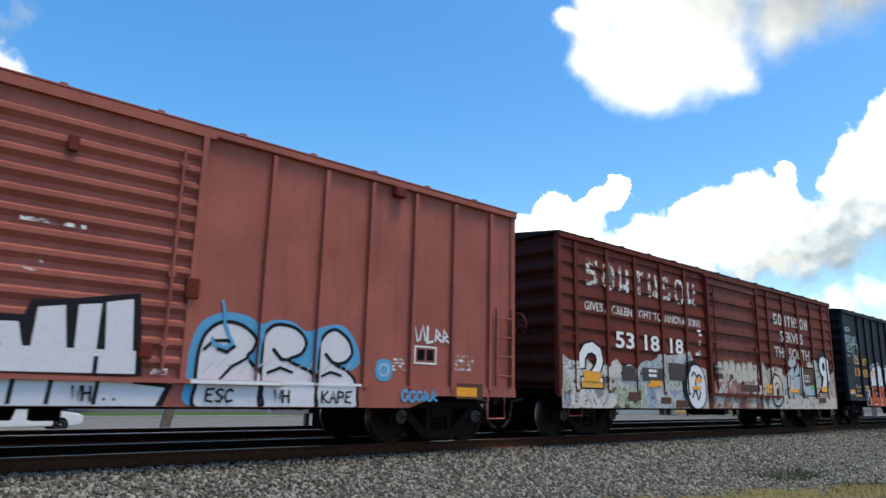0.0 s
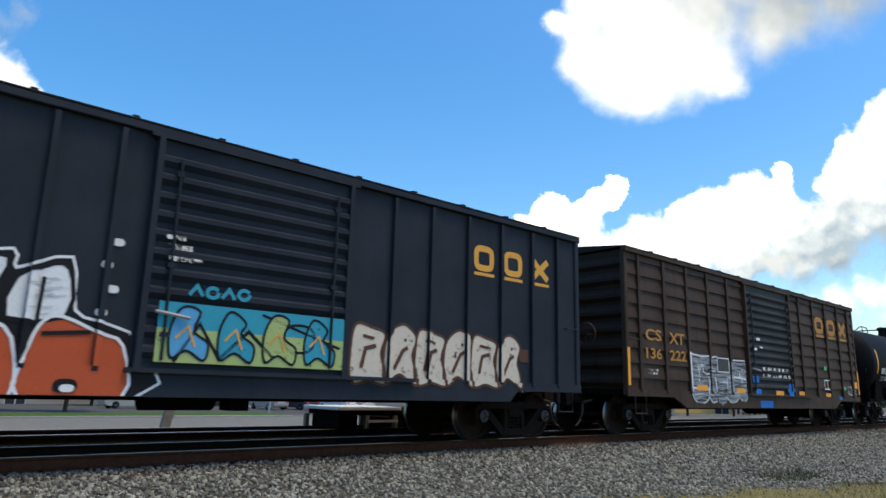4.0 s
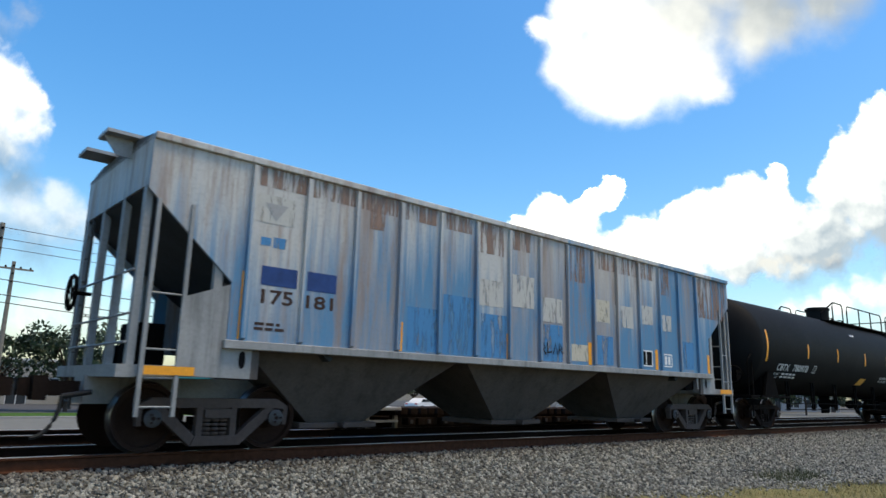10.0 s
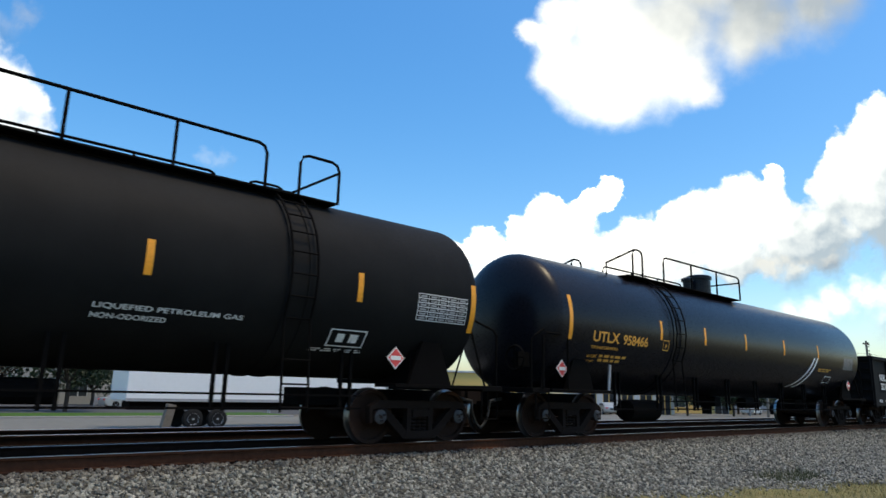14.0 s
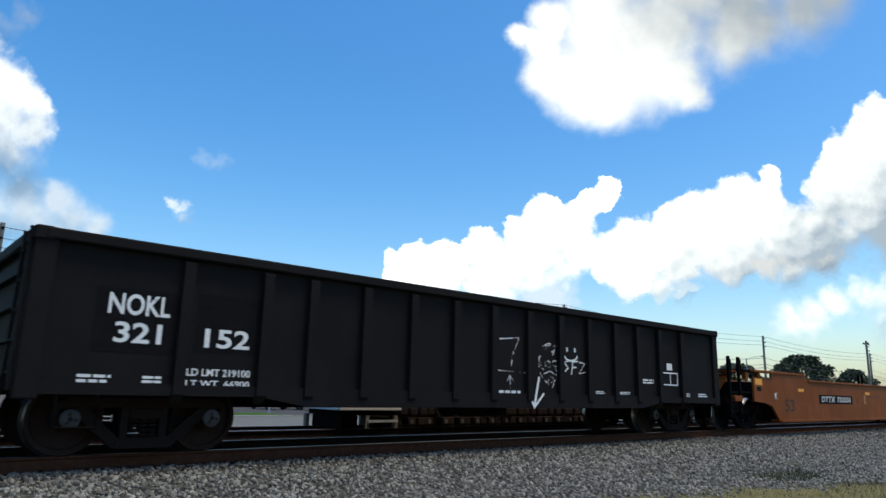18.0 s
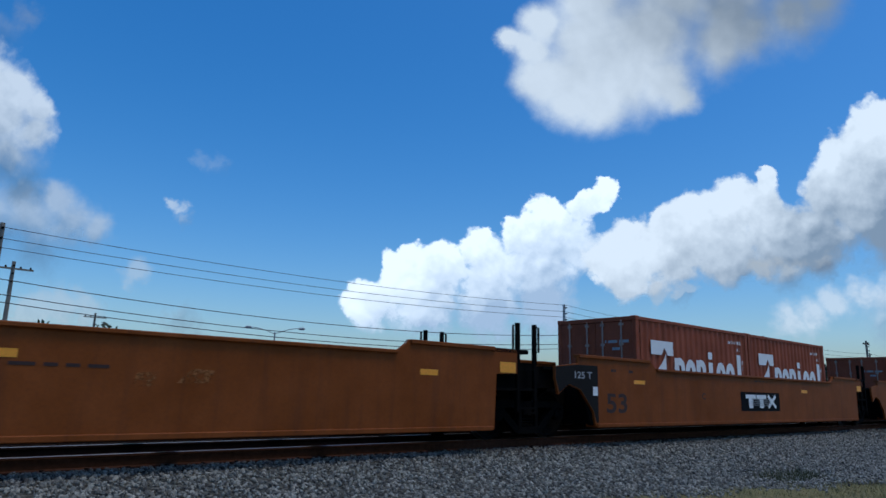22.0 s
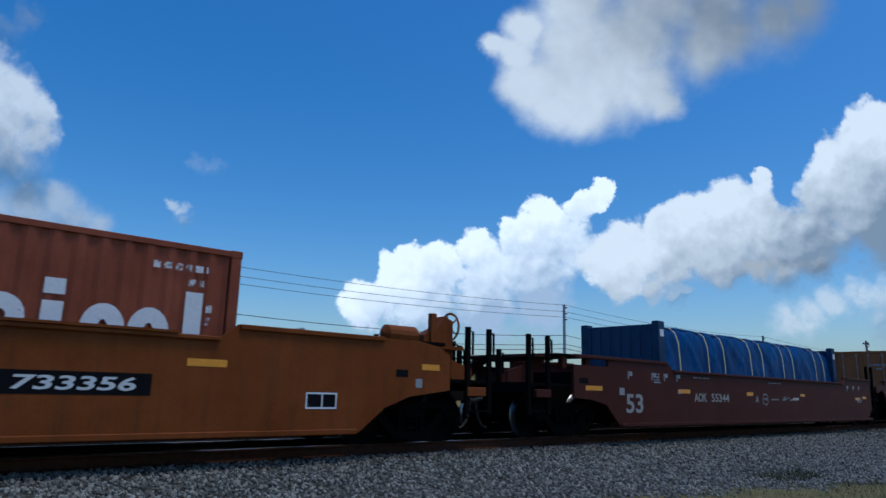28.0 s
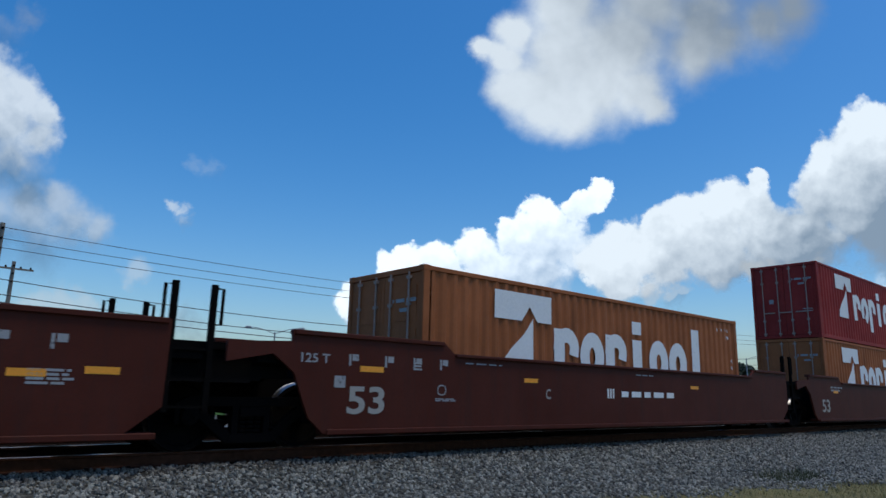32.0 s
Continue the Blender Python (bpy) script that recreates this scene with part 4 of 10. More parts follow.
spray(skin, "graffiti_fill", [ragged(11.02, 17.15, 0.63, 1.66, 22)], OLDPALE, 1, "layers of worn pale graffiti")
spray(skin, "graffiti_patch", [ragged(14.0, 16.4, 0.66, 1.80, 9), at([(14.0, 1.60), (14.9, 1.88), (16.0, 2.0), (16.32, 2.1), (16.46, 1.86), (15.6, 1.7), (14.2, 1.55)])], OLDBLUE, 2, "worn blue spray")
spray(skin, "graffiti_patch", [ragged(13.0, 14.1, 0.64, 1.15, 6)], worn_mark("faded_green_spray", (0.38, 0.43, 0.28), 0.54), 3, "faded green-yellow spray")
spray(skin, "graffiti_fill", [ragged(20.45, 22.0, 0.63, 1.9, 7), ragged(25.85, 26.38, 1.02, 1.84, 5)], OLDMIX, 1, "layers of worn cream and grey graffiti")
spray(skin, "graffiti_fill", [at([(22.0, 0.63), (22.0, 1.02), (26.38, 1.02), (26.38, 0.63)])], OLDCREAM, 1, "worn white spray along the sill")
dskin = [(dface, X(17.3), X(20.3), 1.04, 4), (sillf, X(17.2), X(20.4), 0.63, 1.0)]
for k in range(7):
    u = 17.55 + 0.37 * k
    spray(dskin, "graffiti_fill", [blob(X(u + 0.17), 1.62 + 0.03 * (k % 3), 0.42, 0.58, 2.8)], OLDCREAM, 2 + k % 2, "round-topped cream letter")
    spray(dskin, "graffiti_outline", stroke(arc(X(u + 0.17), 1.62 + 0.03 * (k % 3), 0.205, 0.285, 10, 170), 0.025), BROWNP, 4)
spray(dskin, "graffiti_fill", [ragged(17.4, 20.28, 0.64, 1.42, 14)], OLDTAN, 1, "layers of worn cream and red graffiti")
mark(dface, "graffiti_fill", [rect(X(17.5), X(18.5), 1.42, 1.56), rect(X(18.9), X(20.1), 1.1, 1.3)], BROWNP, "", 3)
TWO = at([(11.70, 1.52), (11.70, 1.70), (11.86, 1.88), (12.08, 1.93), (12.30, 1.84), (12.36, 1.66), (12.28, 1.48), (12.08, 1.30), (11.90, 1.16)])
mark(fp, "graffiti_halo", stroke(TWO, 0.32) + [rect(X(11.62), X(12.50), 1.03, 1.30)], SPRAYK, "", 3)
mark(fp, "graffiti_digit", stroke(TWO, 0.21) + [rect(X(11.68), X(12.44), 1.19, 1.27)], WHITE, "", 4)
mark(fp, "graffiti_fill", [rect(X(11.68), X(12.44), 1.06, 1.19)], GOLD, "", 5)
spray(skin, "graffiti_halo", [blob(X(25.40), 2.12, 1.0, 0.84, 2.4), at([(24.96, 1.98), (25.16, 1.74), (25.06, 1.36), (25.62, 1.36), (25.90, 1.70), (25.90, 2.12)])], SPRAYK, 5)
spray(skin, "graffiti_digit", [blob(X(25.43), 2.06, 0.76, 0.66, 2.3), at([(25.36, 1.80), (25.80, 2.05), (25.80, 1.72), (25.54, 1.38), (25.18, 1.38), (25.36, 1.70)])], SPRAYW, 6, "white sprayed digit with a black outline")
spray(skin, "graffiti_hole", [blob(X(25.41), 2.06, 0.23, 0.29, 2)], SPRAYK, 7)
mark(sillf, "patch", [rect(X(24.72), X(25.37), 0.83, 1.0)], BROWNP, "", 5)
mark(fp, "patch", [rect(X(24.72), X(25.5), 1.03, 1.13)], BROWNP, "", 5)
mark(fp, "stencil", bars(X(24.9), X(25.46), 1.04, 1.09, 1, 4, 0.5, 3), WHITE, "", 6)
disc = blob(X(16.55), 1.18, 0.98, 1.14, 2.2)
spray(skin, "graffiti_halo", [blob(X(16.40), 1.22, 1.12, 1.24, 2.2)], SPRAYK, 3)
spray(skin, "graffiti_fill", [disc], SPRAYW, 4, "white sprayed disc")
spray(skin, "graffiti_outline", loop(disc, 0.04) + stroke(at([(16.25, 1.4), (16.45, 1.55), (16.6, 1.42), (16.7, 1.5), (16.85, 1.4)]), 0.05) + stroke(at([(16.3, 0.9), (16.45, 1.1), (16.6, 0.85), (16.75, 1.05)]), 0.06) + stroke(at([(16.5, 1.32), (16.55, 1.0)]), 0.06), SPRAYK, 5)
eye = blob(X(21.46), 1.18, 0.86, 0.96, 2.1)
spray(skin, "graffiti_fill", [eye], SPRAYT, 4, "sprayed eye")
spray(skin, "graffiti_outline", loop(eye, 0.06) + loop(blob(X(21.5), 1.15, 0.42, 0.5, 2), 0.04), SPRAYK, 5)
mark(fp, "graffiti_disc", [blob(X(21.52), 1.12, 0.2, 0.26, 2)], SPRAYK, "", 6)
PALEBLUE = worn_mark("worn_pale_blue_spray", (0.42, 0.47, 0.50), 0.44, 0.6, (1, 1, 0.5))
PALEGREEN = worn_mark("worn_pale_green_spray", (0.44, 0.47, 0.42), 0.44, 0.6, (1, 1, 0.5))
WORNK = worn_mark("rubbed_black_spray", (0.03, 0.03, 0.035), 0.48)
DULLBLUE = worn_mark("rubbed_blue_spray", (0.10, 0.19, 0.36), 0.53)
DUSTPINK = worn_mark("worn_pink_spray", (0.50, 0.36, 0.33), 0.50)
spray(skin, "graffiti_shade", [at([(23.2, 1.02), (23.3, 1.92), (24.6, 1.94), (24.7, 1.02)])], BROWNP, 1)
spray(skin, "graffiti_fill", [ragged(22.0, 23.45, 1.02, 1.74, 8)], OLDBLUE, 1, "layers of worn pale blue graffiti")
spray(skin, "graffiti_fill", [curvy(at([(24.02, 2.02), (24.1, 2.16), (24.3, 2.16), (24.42, 2.04), (24.25, 1.98)]), 3), curvy(at([(24.45, 1.98), (24.55, 2.14), (24.7, 2.12), (24.72, 1.9)]), 3)], OLDCREAM, 2)
shapes = [curvy(at(q), 3) for q in (
    [(22.50, 2.09), (22.63, 2.23), (22.80, 2.19), (23.02, 2.22), (23.10, 2.14), (23.02, 2.00), (22.70, 1.91), (22.51, 1.99)],
    [(22.44, 1.76), (22.55, 1.84), (22.88, 1.95), (22.88, 1.80), (22.77, 1.58), (22.59, 1.61)],
    [(23.13, 1.97), (23.26, 2.09), (23.31, 1.98), (23.25, 1.74), (22.92, 1.65), (22.84, 1.70)],
    [(23.33, 1.85), (23.44, 2.00), (23.52, 1.93), (23.58, 1.30), (23.39, 1.18), (23.37, 1.47)])]
spray(skin, "graffiti_fill", shapes, PALEBLUE, 3, "pale blue sprayed bubble letter")
spray(skin, "graffiti_outline", [q for w in shapes for q in loop(w, 0.016)], WORNK, 4)
spray(skin, "graffiti_fill", [at([(22.87, 1.64), (23.29, 1.65), (23.28, 1.26), (22.87, 1.24)]), at([(23.58, 1.42), (23.89, 1.35), (24.44, 1.41), (24.48, 1.08), (23.62, 1.05)])], PALEBLUE, 2)
spray(skin, "graffiti_fill", [at([(22.48, 1.46), (22.80, 1.55), (22.87, 1.24), (22.54, 1.21)])], OLDTAN, 2)
spray(skin, "graffiti_fill", [at([(24.49, 2.23), (24.63, 2.26), (24.94, 2.15), (25.11, 1.96), (25.19, 1.71), (25.09, 1.31), (24.61, 1.08)])], PALEGREEN, 3, "pale green and white sprayed letter")
spray(skin, "graffiti_outline", stroke(at([(24.80, 1.65), (24.98, 1.73), (25.19, 1.69)]), 0.03) + stroke(at([(24.66, 1.99), (24.78, 1.89), (24.92, 1.92)]), 0.03) + stroke(at([(24.61, 1.49), (24.80, 1.30), (25.06, 1.29)]), 0.03), SPRAYK, 4)
spray(skin, "graffiti_fill", [at([(24.72, 1.14), (25.02, 1.16), (25.90, 1.16), (25.90, 1.02), (24.72, 1.02)]), at([(25.62, 1.36), (25.92, 1.72), (26.05, 1.64), (26.15, 1.90), (26.36, 1.70), (26.38, 1.02), (25.62, 1.02)])], DUSTPINK, 2, "worn pink and white spray")
spray(skin, "graffiti_outline", stroke(at([(25.95, 1.1), (25.98, 1.6)]), 0.02) + stroke(at([(26.1, 1.05), (26.12, 1.5), (26.25, 1.62)]), 0.02), BROWNP, 3)
drip = random.Random(31)
for k in range(16):     # rubbed blue and black strokes along the sill
    u, z = 22.1 + 0.165 * k + drip.uniform(-0.05, 0.05), drip.uniform(0.86, 1.16)
    spray(skin, "graffiti_line", stroke(at([(u, z), (u + drip.uniform(-0.05, 0.08), z - 0.1), (u + drip.uniform(-0.12, 0.12), z - drip.uniform(0.14, 0.26))]), drip.choice((0.02, 0.03, 0.06))), (DULLBLUE, WORNK, DULLBLUE)[k % 3], 3)
mark(fp, "green_tag", [rect(X(24.14), X(24.42), 1.27, 1.40)], GREENP, "", 6)
mark(fp, "patch", [rect(X(14.04), X(14.98), 1.27, 1.57), rect(X(15.22), X(16.0), 1.32, 1.74), rect(X(13.2), X(13.76), 1.25, 1.58)], simple("dark_stencil_board", (0.05, 0.035, 0.032)), "", 5)
mark(sillf, "patch", [rect(X(15.48), X(16.05), 0.65, 0.83), rect(X(14.78), X(15.26), 0.75, 0.89), rect(X(13.4), X(13.92), 0.80, 0.99)], BROWNP, "", 5)
mark(fp, "stencil", bars(X(14.3), X(14.7), 1.32, 1.54, 2, 8, 0.4, 2), WHITE, "", 6)
reflectors(fp, uc, [(14.48, 1.17, 0.48, 0.09), (16.55, 1.15, 0.46, 0.09), (20.88, 1.14, 0.4, 0.09), (22.6, 1.18, 0.4, 0.09)], 7)
mark(fp, "label_plate", [rect(X(16.62), X(16.9), 1.99, 2.12), rect(X(16.8), X(16.91), 2.27, 2.40)], WHITEW, "", 3)
mark(fp, "data_box", [rect(X(23.6), X(24.3), 1.45, 1.86)], BROWNP, "", 2)
mark(fp, "data_box", frame_of(X(23.75), X(24.15), 1.5, 1.72, 0.025) + [rect(X(23.94), X(23.97), 1.5, 1.72)], WHITE, "", 3)
reflectors(fp, uc, [(12.05, 1.30, 0.6, 0.22), (14.6, 1.22, 0.5, 0.12), (16.65, 1.35, 0.35, 0.1), (20.95, 1.28, 0.4, 0.12), (22.9, 1.2, 0.45, 0.12), (25.31, 1.29, 0.5, 0.17)], 8)
mark(fp, "stencil", [rect(X(16.75), X(16.95), 2.62, 2.68), rect(X(16.85), X(17.0), 2.52, 2.57)], WHITE, "", 1)

SLACK = 0.460
# 3: dark blue car with smooth sides
c, pan, post, dface, uc = boxcar("box_car", "dark blue steel box car with gold lettering and red-white graffiti", 27.5, 42.85, 4.3, 0.74, 0.94, (33.72, 36.85),
                                 [29.06, 29.91, 30.77, 31.67, 32.52, 33.30, 37.75, 38.6, 39.5, 40.4, 41.3, 42.1], NAVY, NAVY, 0, 11, bogies=(1.6, 1.6), fish=(2.0, 2.2), rungs=False)
X = lambda u: u - uc
text(pan, "CS", X(28.43), X(28.98), 2.30, 2.58, GOLD, "", 1)
text(pan, "XT", X(29.34), X(29.88), 2.28, 2.56, GOLD, "", 1)
text(pan, "13", X(28.45), X(28.98), 1.86, 2.16, GOLD, "", 1)
text(pan, "05", X(29.34), X(29.88), 1.84, 2.14, GOLD, "", 1)
text(pan, "47", X(30.22), X(30.7), 1.84, 2.12, GOLD, "", 5)
PALEC = worn_mark("pale_aqua_spray", (0.40, 0.52, 0.52), 0.38)
mark(pan, "graffiti_halo", ring(X(28.02), 3.60, 0.48, 0.12, 0.045, 2), PALEC, "", 2)
hand(pan, "HOTCAKE.", X(27.60), X(29.06), 3.08, 3.36, PALEC, 0.04, 4, -0.02)
hand(pan, "MES", X(27.66), X(28.38), 2.74, 3.03, PALEC, 0.04)
mark(pan, "graffiti_letter", stroke([(X(28.30), 3.0), (X(28.70), 3.10)], 0.04) + stroke([(X(28.58), 3.08), (X(28.38), 2.63), (X(28.76), 2.60)], 0.035), PALEC, "", 4, "letter")
hand(pan, "~", X(27.75), X(28.18), 2.56, 2.66, PALEC, 0.03)
mark(pan, "graffiti_star", stroke([(X(28.86), 2.62), (X(28.98), 2.90), (X(29.10), 2.70)], 0.03) + stroke([(X(28.80), 2.96), (X(28.98), 2.90), (X(29.1), 2.86)], 0.03) + stroke(arc(X(28.93), 3.0, 0.07, 0.06, 0, 360), 0.03), PALEC, "", 4)
mark(pan, "graffiti_star", stroke(arc(X(28.72), 2.42, 0.16, 0.08, 0, 360), 0.03), PALEC, "", 4)
text(pan, "LD LMT", X(28.55), X(28.92), 1.42, 1.50, GOLDS)
text(pan, "LT WT", X(28.57), X(28.87), 1.27, 1.35, GOLDS)
mark(pan, "stencil", bars(X(29.42), X(29.82), 1.28, 1.52, 2, 6, 0.4, 1), GOLD)
mark(pan, "scuff", [rect(X(27.76), X(28.25), 1.17, 1.24), rect(X(28.35), X(28.48), 1.28, 1.55)], WHITEW, "", 5)
P3 = (29.06, 29.91, 30.77, 31.67, 32.52, 33.30, 37.75, 38.6, 39.5, 40.4, 41.3, 42.1)
sillf = Face(c, -1.46 - 0.052)
skin = [(pan, X(28.3), X(33.68), 1.10, 4), (pan, X(36.9), X(42.7), 1.10, 4), (sillf, X(28.3), X(42.7), 0.75, 1.10)] + [(post, X(p) - 0.035, X(p) + 0.035, 1.10, 4) for p in P3]
at = lambda pts: [(X(u), z) for u, z in pts]
body = [(29.62, 0.72), (29.60, 1.12), (29.78, 1.44), (30.0, 1.58), (30.03, 2.04), (30.50, 2.34), (30.76, 2.33), (30.82, 2.26), (31.18, 2.45), (31.46, 2.31), (31.66, 2.22), (32.28, 2.38), (32.34, 2.16), (32.90, 2.37), (33.0, 1.74), (33.38, 1.60), (33.74, 1.42), (33.74, 0.72)]
spray(skin, "graffiti_halo", [curvy(at(body), 3)], SPRAYK, 2)
spray(skin, "graffiti_halo_line", loop(curvy(at(body), 3), 0.07), SPRAYW, 1, "white sprayed outline")
tops = ([(30.06, 1.50), (30.08, 1.95), (30.28, 2.14), (30.48, 2.29), (30.72, 2.30), (30.78, 2.0), (30.81, 1.60)], [(30.89, 1.56), (30.93, 2.12), (31.06, 2.34), (31.26, 2.40), (31.48, 2.26), (31.54, 1.9), (31.56, 1.58)],
        [(31.62, 1.60), (31.66, 2.0), (31.74, 2.28), (32.26, 2.30), (32.20, 2.0), (32.14, 1.64)], [(32.30, 1.60), (32.36, 2.08), (32.60, 2.22), (32.82, 2.30), (32.94, 2.12), (32.92, 1.66)])
reds = ([(29.74, 0.70), (29.72, 1.12), (29.90, 1.40), (30.10, 1.56), (30.66, 1.56), (30.94, 1.40), (30.98, 1.1), (30.90, 0.70)], [(31.02, 0.70), (31.06, 1.2), (30.98, 1.50), (31.42, 1.58), (31.70, 1.34), (31.74, 0.70)],
        [(31.82, 0.70), (31.80, 1.40), (31.90, 1.60), (32.10, 1.60), (32.40, 1.38), (32.44, 0.70)], [(32.54, 0.70), (32.58, 1.3), (32.70, 1.60), (32.90, 1.66), (33.30, 1.50), (33.60, 1.36), (33.62, 0.70)])
spray(skin, "graffiti_fill", [curvy(at(p), 2) for p in tops], SPRAYW, 3, "white upper half of a sprayed letter")
spray(skin, "graffiti_fill", [curvy(at(p), 3) for p in reds], SPRAYR, 3, "orange-red lower half of a sprayed letter")
spray(skin, "graffiti_outline", [q for p in reds for q in loop(curvy(at(p), 3), 0.04)], SPRAYW, 5)
spray(skin, "graffiti_outline", [q for p in tops for q in loop(curvy(at(p), 2), 0.05)], SPRAYK, 4)
hatch = random.Random(3)
for k in range(34):
    u, z = hatch.choice((30.2, 31.0, 31.75, 32.45)) + hatch.uniform(0, 0.25), hatch.uniform(1.62, 2.12)
    spray(skin, "graffiti_brush_line", stroke(at([(u, z), (u + hatch.uniform(0.12, 0.25), z + 0.03)]), 0.016), SPRAYG, 5)
spray(skin, "graffiti_slit", stroke(at([(30.05, 1.42), (30.35, 1.38), (30.6, 1.30)]), 0.07) + [blob(X(30.62), 1.27, 0.17, 0.26), blob(X(31.30), 1.18, 0.12, 0.22), blob(X(32.12), 1.72, 0.24, 0.32), blob(X(30.25), 0.86, 0.26, 0.16), blob(X(33.0), 0.86, 0.26, 0.16)] + stroke(at([(31.84, 1.5), (32.2, 1.9), (32.1, 1.6)]), 0.05) + stroke(at([(32.62, 1.55), (32.64, 2.1)]), 0.04) + stroke(at([(32.7, 1.45), (33.2, 1.5)]), 0.05), SPRAYK, 6)
spray(skin, "graffiti_gleam", [blob(X(30.64), 1.25, 0.08, 0.15), blob(X(30.27), 0.83, 0.16, 0.09), blob(X(33.02), 0.83, 0.16, 0.09), blob(X(32.14), 1.68, 0.1, 0.14)], SPRAYW, 7)
mark(pan, "graffiti_splash", [blob(X(29.68 + .05 * k), 0.95 + 0.12 * k, 0.16, 0.12) for k in range(4)] + [blob(X(33.3 + .1 * (k % 2)), 1.75 + 0.3 * k, 0.14, 0.1) for k in range(4)], SPRAYW, "", 4)
mark(dface, "graffiti_fill", [rect(X(33.95), X(36.78), 1.62, 1.96)], SPRAYC, "", 1)
mark(dface, "graffiti_fill", [rect(X(33.95), X(36.78), 1.18, 1.62)], SPRAYY, "", 1)
mark(dface, "graffiti_outline", stroke([(X(34.2), 1.2), (X(34.5), 1.7), (X(34.8), 1.25), (X(35.2), 1.65), (X(35.6), 1.3)], 0.05) + ring(X(36.0), 1.6, 0.5, 0.4, 0.04) + stroke([(X(35.4), 1.9), (X(36.7), 1.5)], 0.04), SPRAYK, "", 2)
for k in range(4):
    u = 34.15 + 0.66 * k
    piece = curvy([(X(u + a), z) for a, z in ((0, 1.24), (-0.04, 1.6), (0.1, 1.9), (0.34, 1.86 - 0.1 * (k % 2)), (0.28, 1.6), (0.48, 1.45), (0.44, 1.22), (0.2, 1.34))], 4)
    mark(dface, "graffiti_fill", [piece], (SPRAYB, SPRAYC, SPRAYY, SPRAYC)[k], "", 2)
    mark(dface, "graffiti_outline", loop(piece, 0.035), SPRAYK, "", 3)
    mark(dface, "graffiti_outline", stroke([(X(u + 0.05), 1.5), (X(u + 0.2), 1.66), (X(u + 0.3), 1.4)], 0.03), GOLD, "", 4)
scribble(dface, X(34.3), X(35.2), 2.06, 2.22, 4, SPRAYC, 0.05, 31)
for k in range(6):
    u, s = 37.32 + 0.66 * k, (-1) ** k
    shape = curvy(at([(u - 0.30, 1.0), (u - 0.34, 1.45), (u - 0.26, 1.86 + 0.06 * s), (u + 0.05, 1.95 - 0.05 * s), (u + 0.34, 1.80), (u + 0.26, 1.48), (u + 0.36, 1.2), (u + 0.32, 0.98), (u, 1.10 - 0.06 * s)]), 4)
    spray(skin, "graffiti_fill", [shape], SPRAYT, 1, "cream sprayed letter")
    spray(skin, "graffiti_outline", loop(shape, 0.045), BROWNP, 2)
    spray(skin, "graffiti_slit", stroke(at([(u - 0.12, 1.25), (u - 0.05 * s, 1.55), (u + 0.14, 1.6)]), 0.07) + stroke(at([(u - 0.1 * s, 1.75), (u + 0.1, 1.72)]), 0.05), BROWNP, 3)
for k in range(3):      # company mark as plain blocks with bars below
    u = 39.72 + 0.82 * k
    mark(pan, "company_mark", (ring(X(u + .22), 3.42, .42, .38, .12, 4) if k < 2 else stroke([(X(u), 3.24), (X(u + .44), 3.6)], .13) + stroke([(X(u + .44), 3.24), (X(u), 3.6)], .13)) + [rect(X(u - .04), X(u + .5), 3.08, 3.14)], GOLD)
mark(pan, "data_box", [rect(X(40.95), X(41.2), 1.5, 1.75)], BROWNP, "", 3)
reflectors(pan, uc, [(27.98, 1.26, 0.5, 0.15)])
mark(pan, "label_plate", [rect(X(28.3), X(28.95), 1.10, 1.16)], GOLD)
mark(dface, "scuff", [rect(X(33.95), X(34.3), 2.65, 2.72), rect(X(33.95), X(34.2), 2.78, 2.84), rect(X(34.0), X(34.45), 2.5, 2.56)], WHITEW, "", 1)

SLACK = 0.764
# 4: brown ribbed car with a slate grey door
c, pan, post, dface, uc = boxcar("box_car", "brown rust-streaked ribbed box car with a slate door", 44.3, 59.75, 4.42, 0.64, 0.90, (50.42, 53.62),
                                 [44.88, 46.02, 47.16, 48.28, 49.44, 54.54, 55.71, 56.85, 58.04, 59.1], BROWN, SLATE, 9, 13, bogies=(1.5, 1.5), rungs=False)
X = lambda u: u - uc
fp = Face(c, -1.46 - 0.038)
text(fp, "CS", X(45.13), X(45.84), 2.24, 2.52, DULLGOLD)
text(fp, "XT", X(46.21), X(46.95), 2.22, 2.50, DULLGOLD)
text(fp, "136", X(45.13), X(45.84), 1.80, 2.06, DULLGOLD)
text(fp, "222", X(46.21), X(47.0), 1.80, 2.06, DULLGOLD)
for k in range(3):
    u = 55.95 + 1.12 * k
    mark(fp, "company_mark", (ring(X(u + .32), 3.50, .58, .42, .17, 4) if k < 2 else stroke([(X(u + .05), 3.30), (X(u + .6), 3.7)], .18) + stroke([(X(u + .6), 3.30), (X(u + .05), 3.7)], .18)) + [rect(X(u - .02), X(u + .68), 3.08, 3.17)], DULLGOLD)
sillf = Face(c, -1.46 - 0.052)
skin = [(fp, X(47.0), X(50.4), 1.06, 4), (sillf, X(47.0), X(50.4), 0.65, 1.06)] + [(post, X(p) - 0.055, X(p) + 0.055, 1.06, 4) for p in (47.16, 48.28, 49.44)]
at = lambda pts: [(X(u), z) for u, z in pts]
SILVERW = worn_mark("thin_silver_spray", (0.24, 0.27, 0.30), 0.54, 0.6, (0.22, 1, 3.0))
SILVERB = worn_mark("brushed_white_spray", (0.52, 0.55, 0.58), 0.54, 0.6, (0.3, 1, 1))
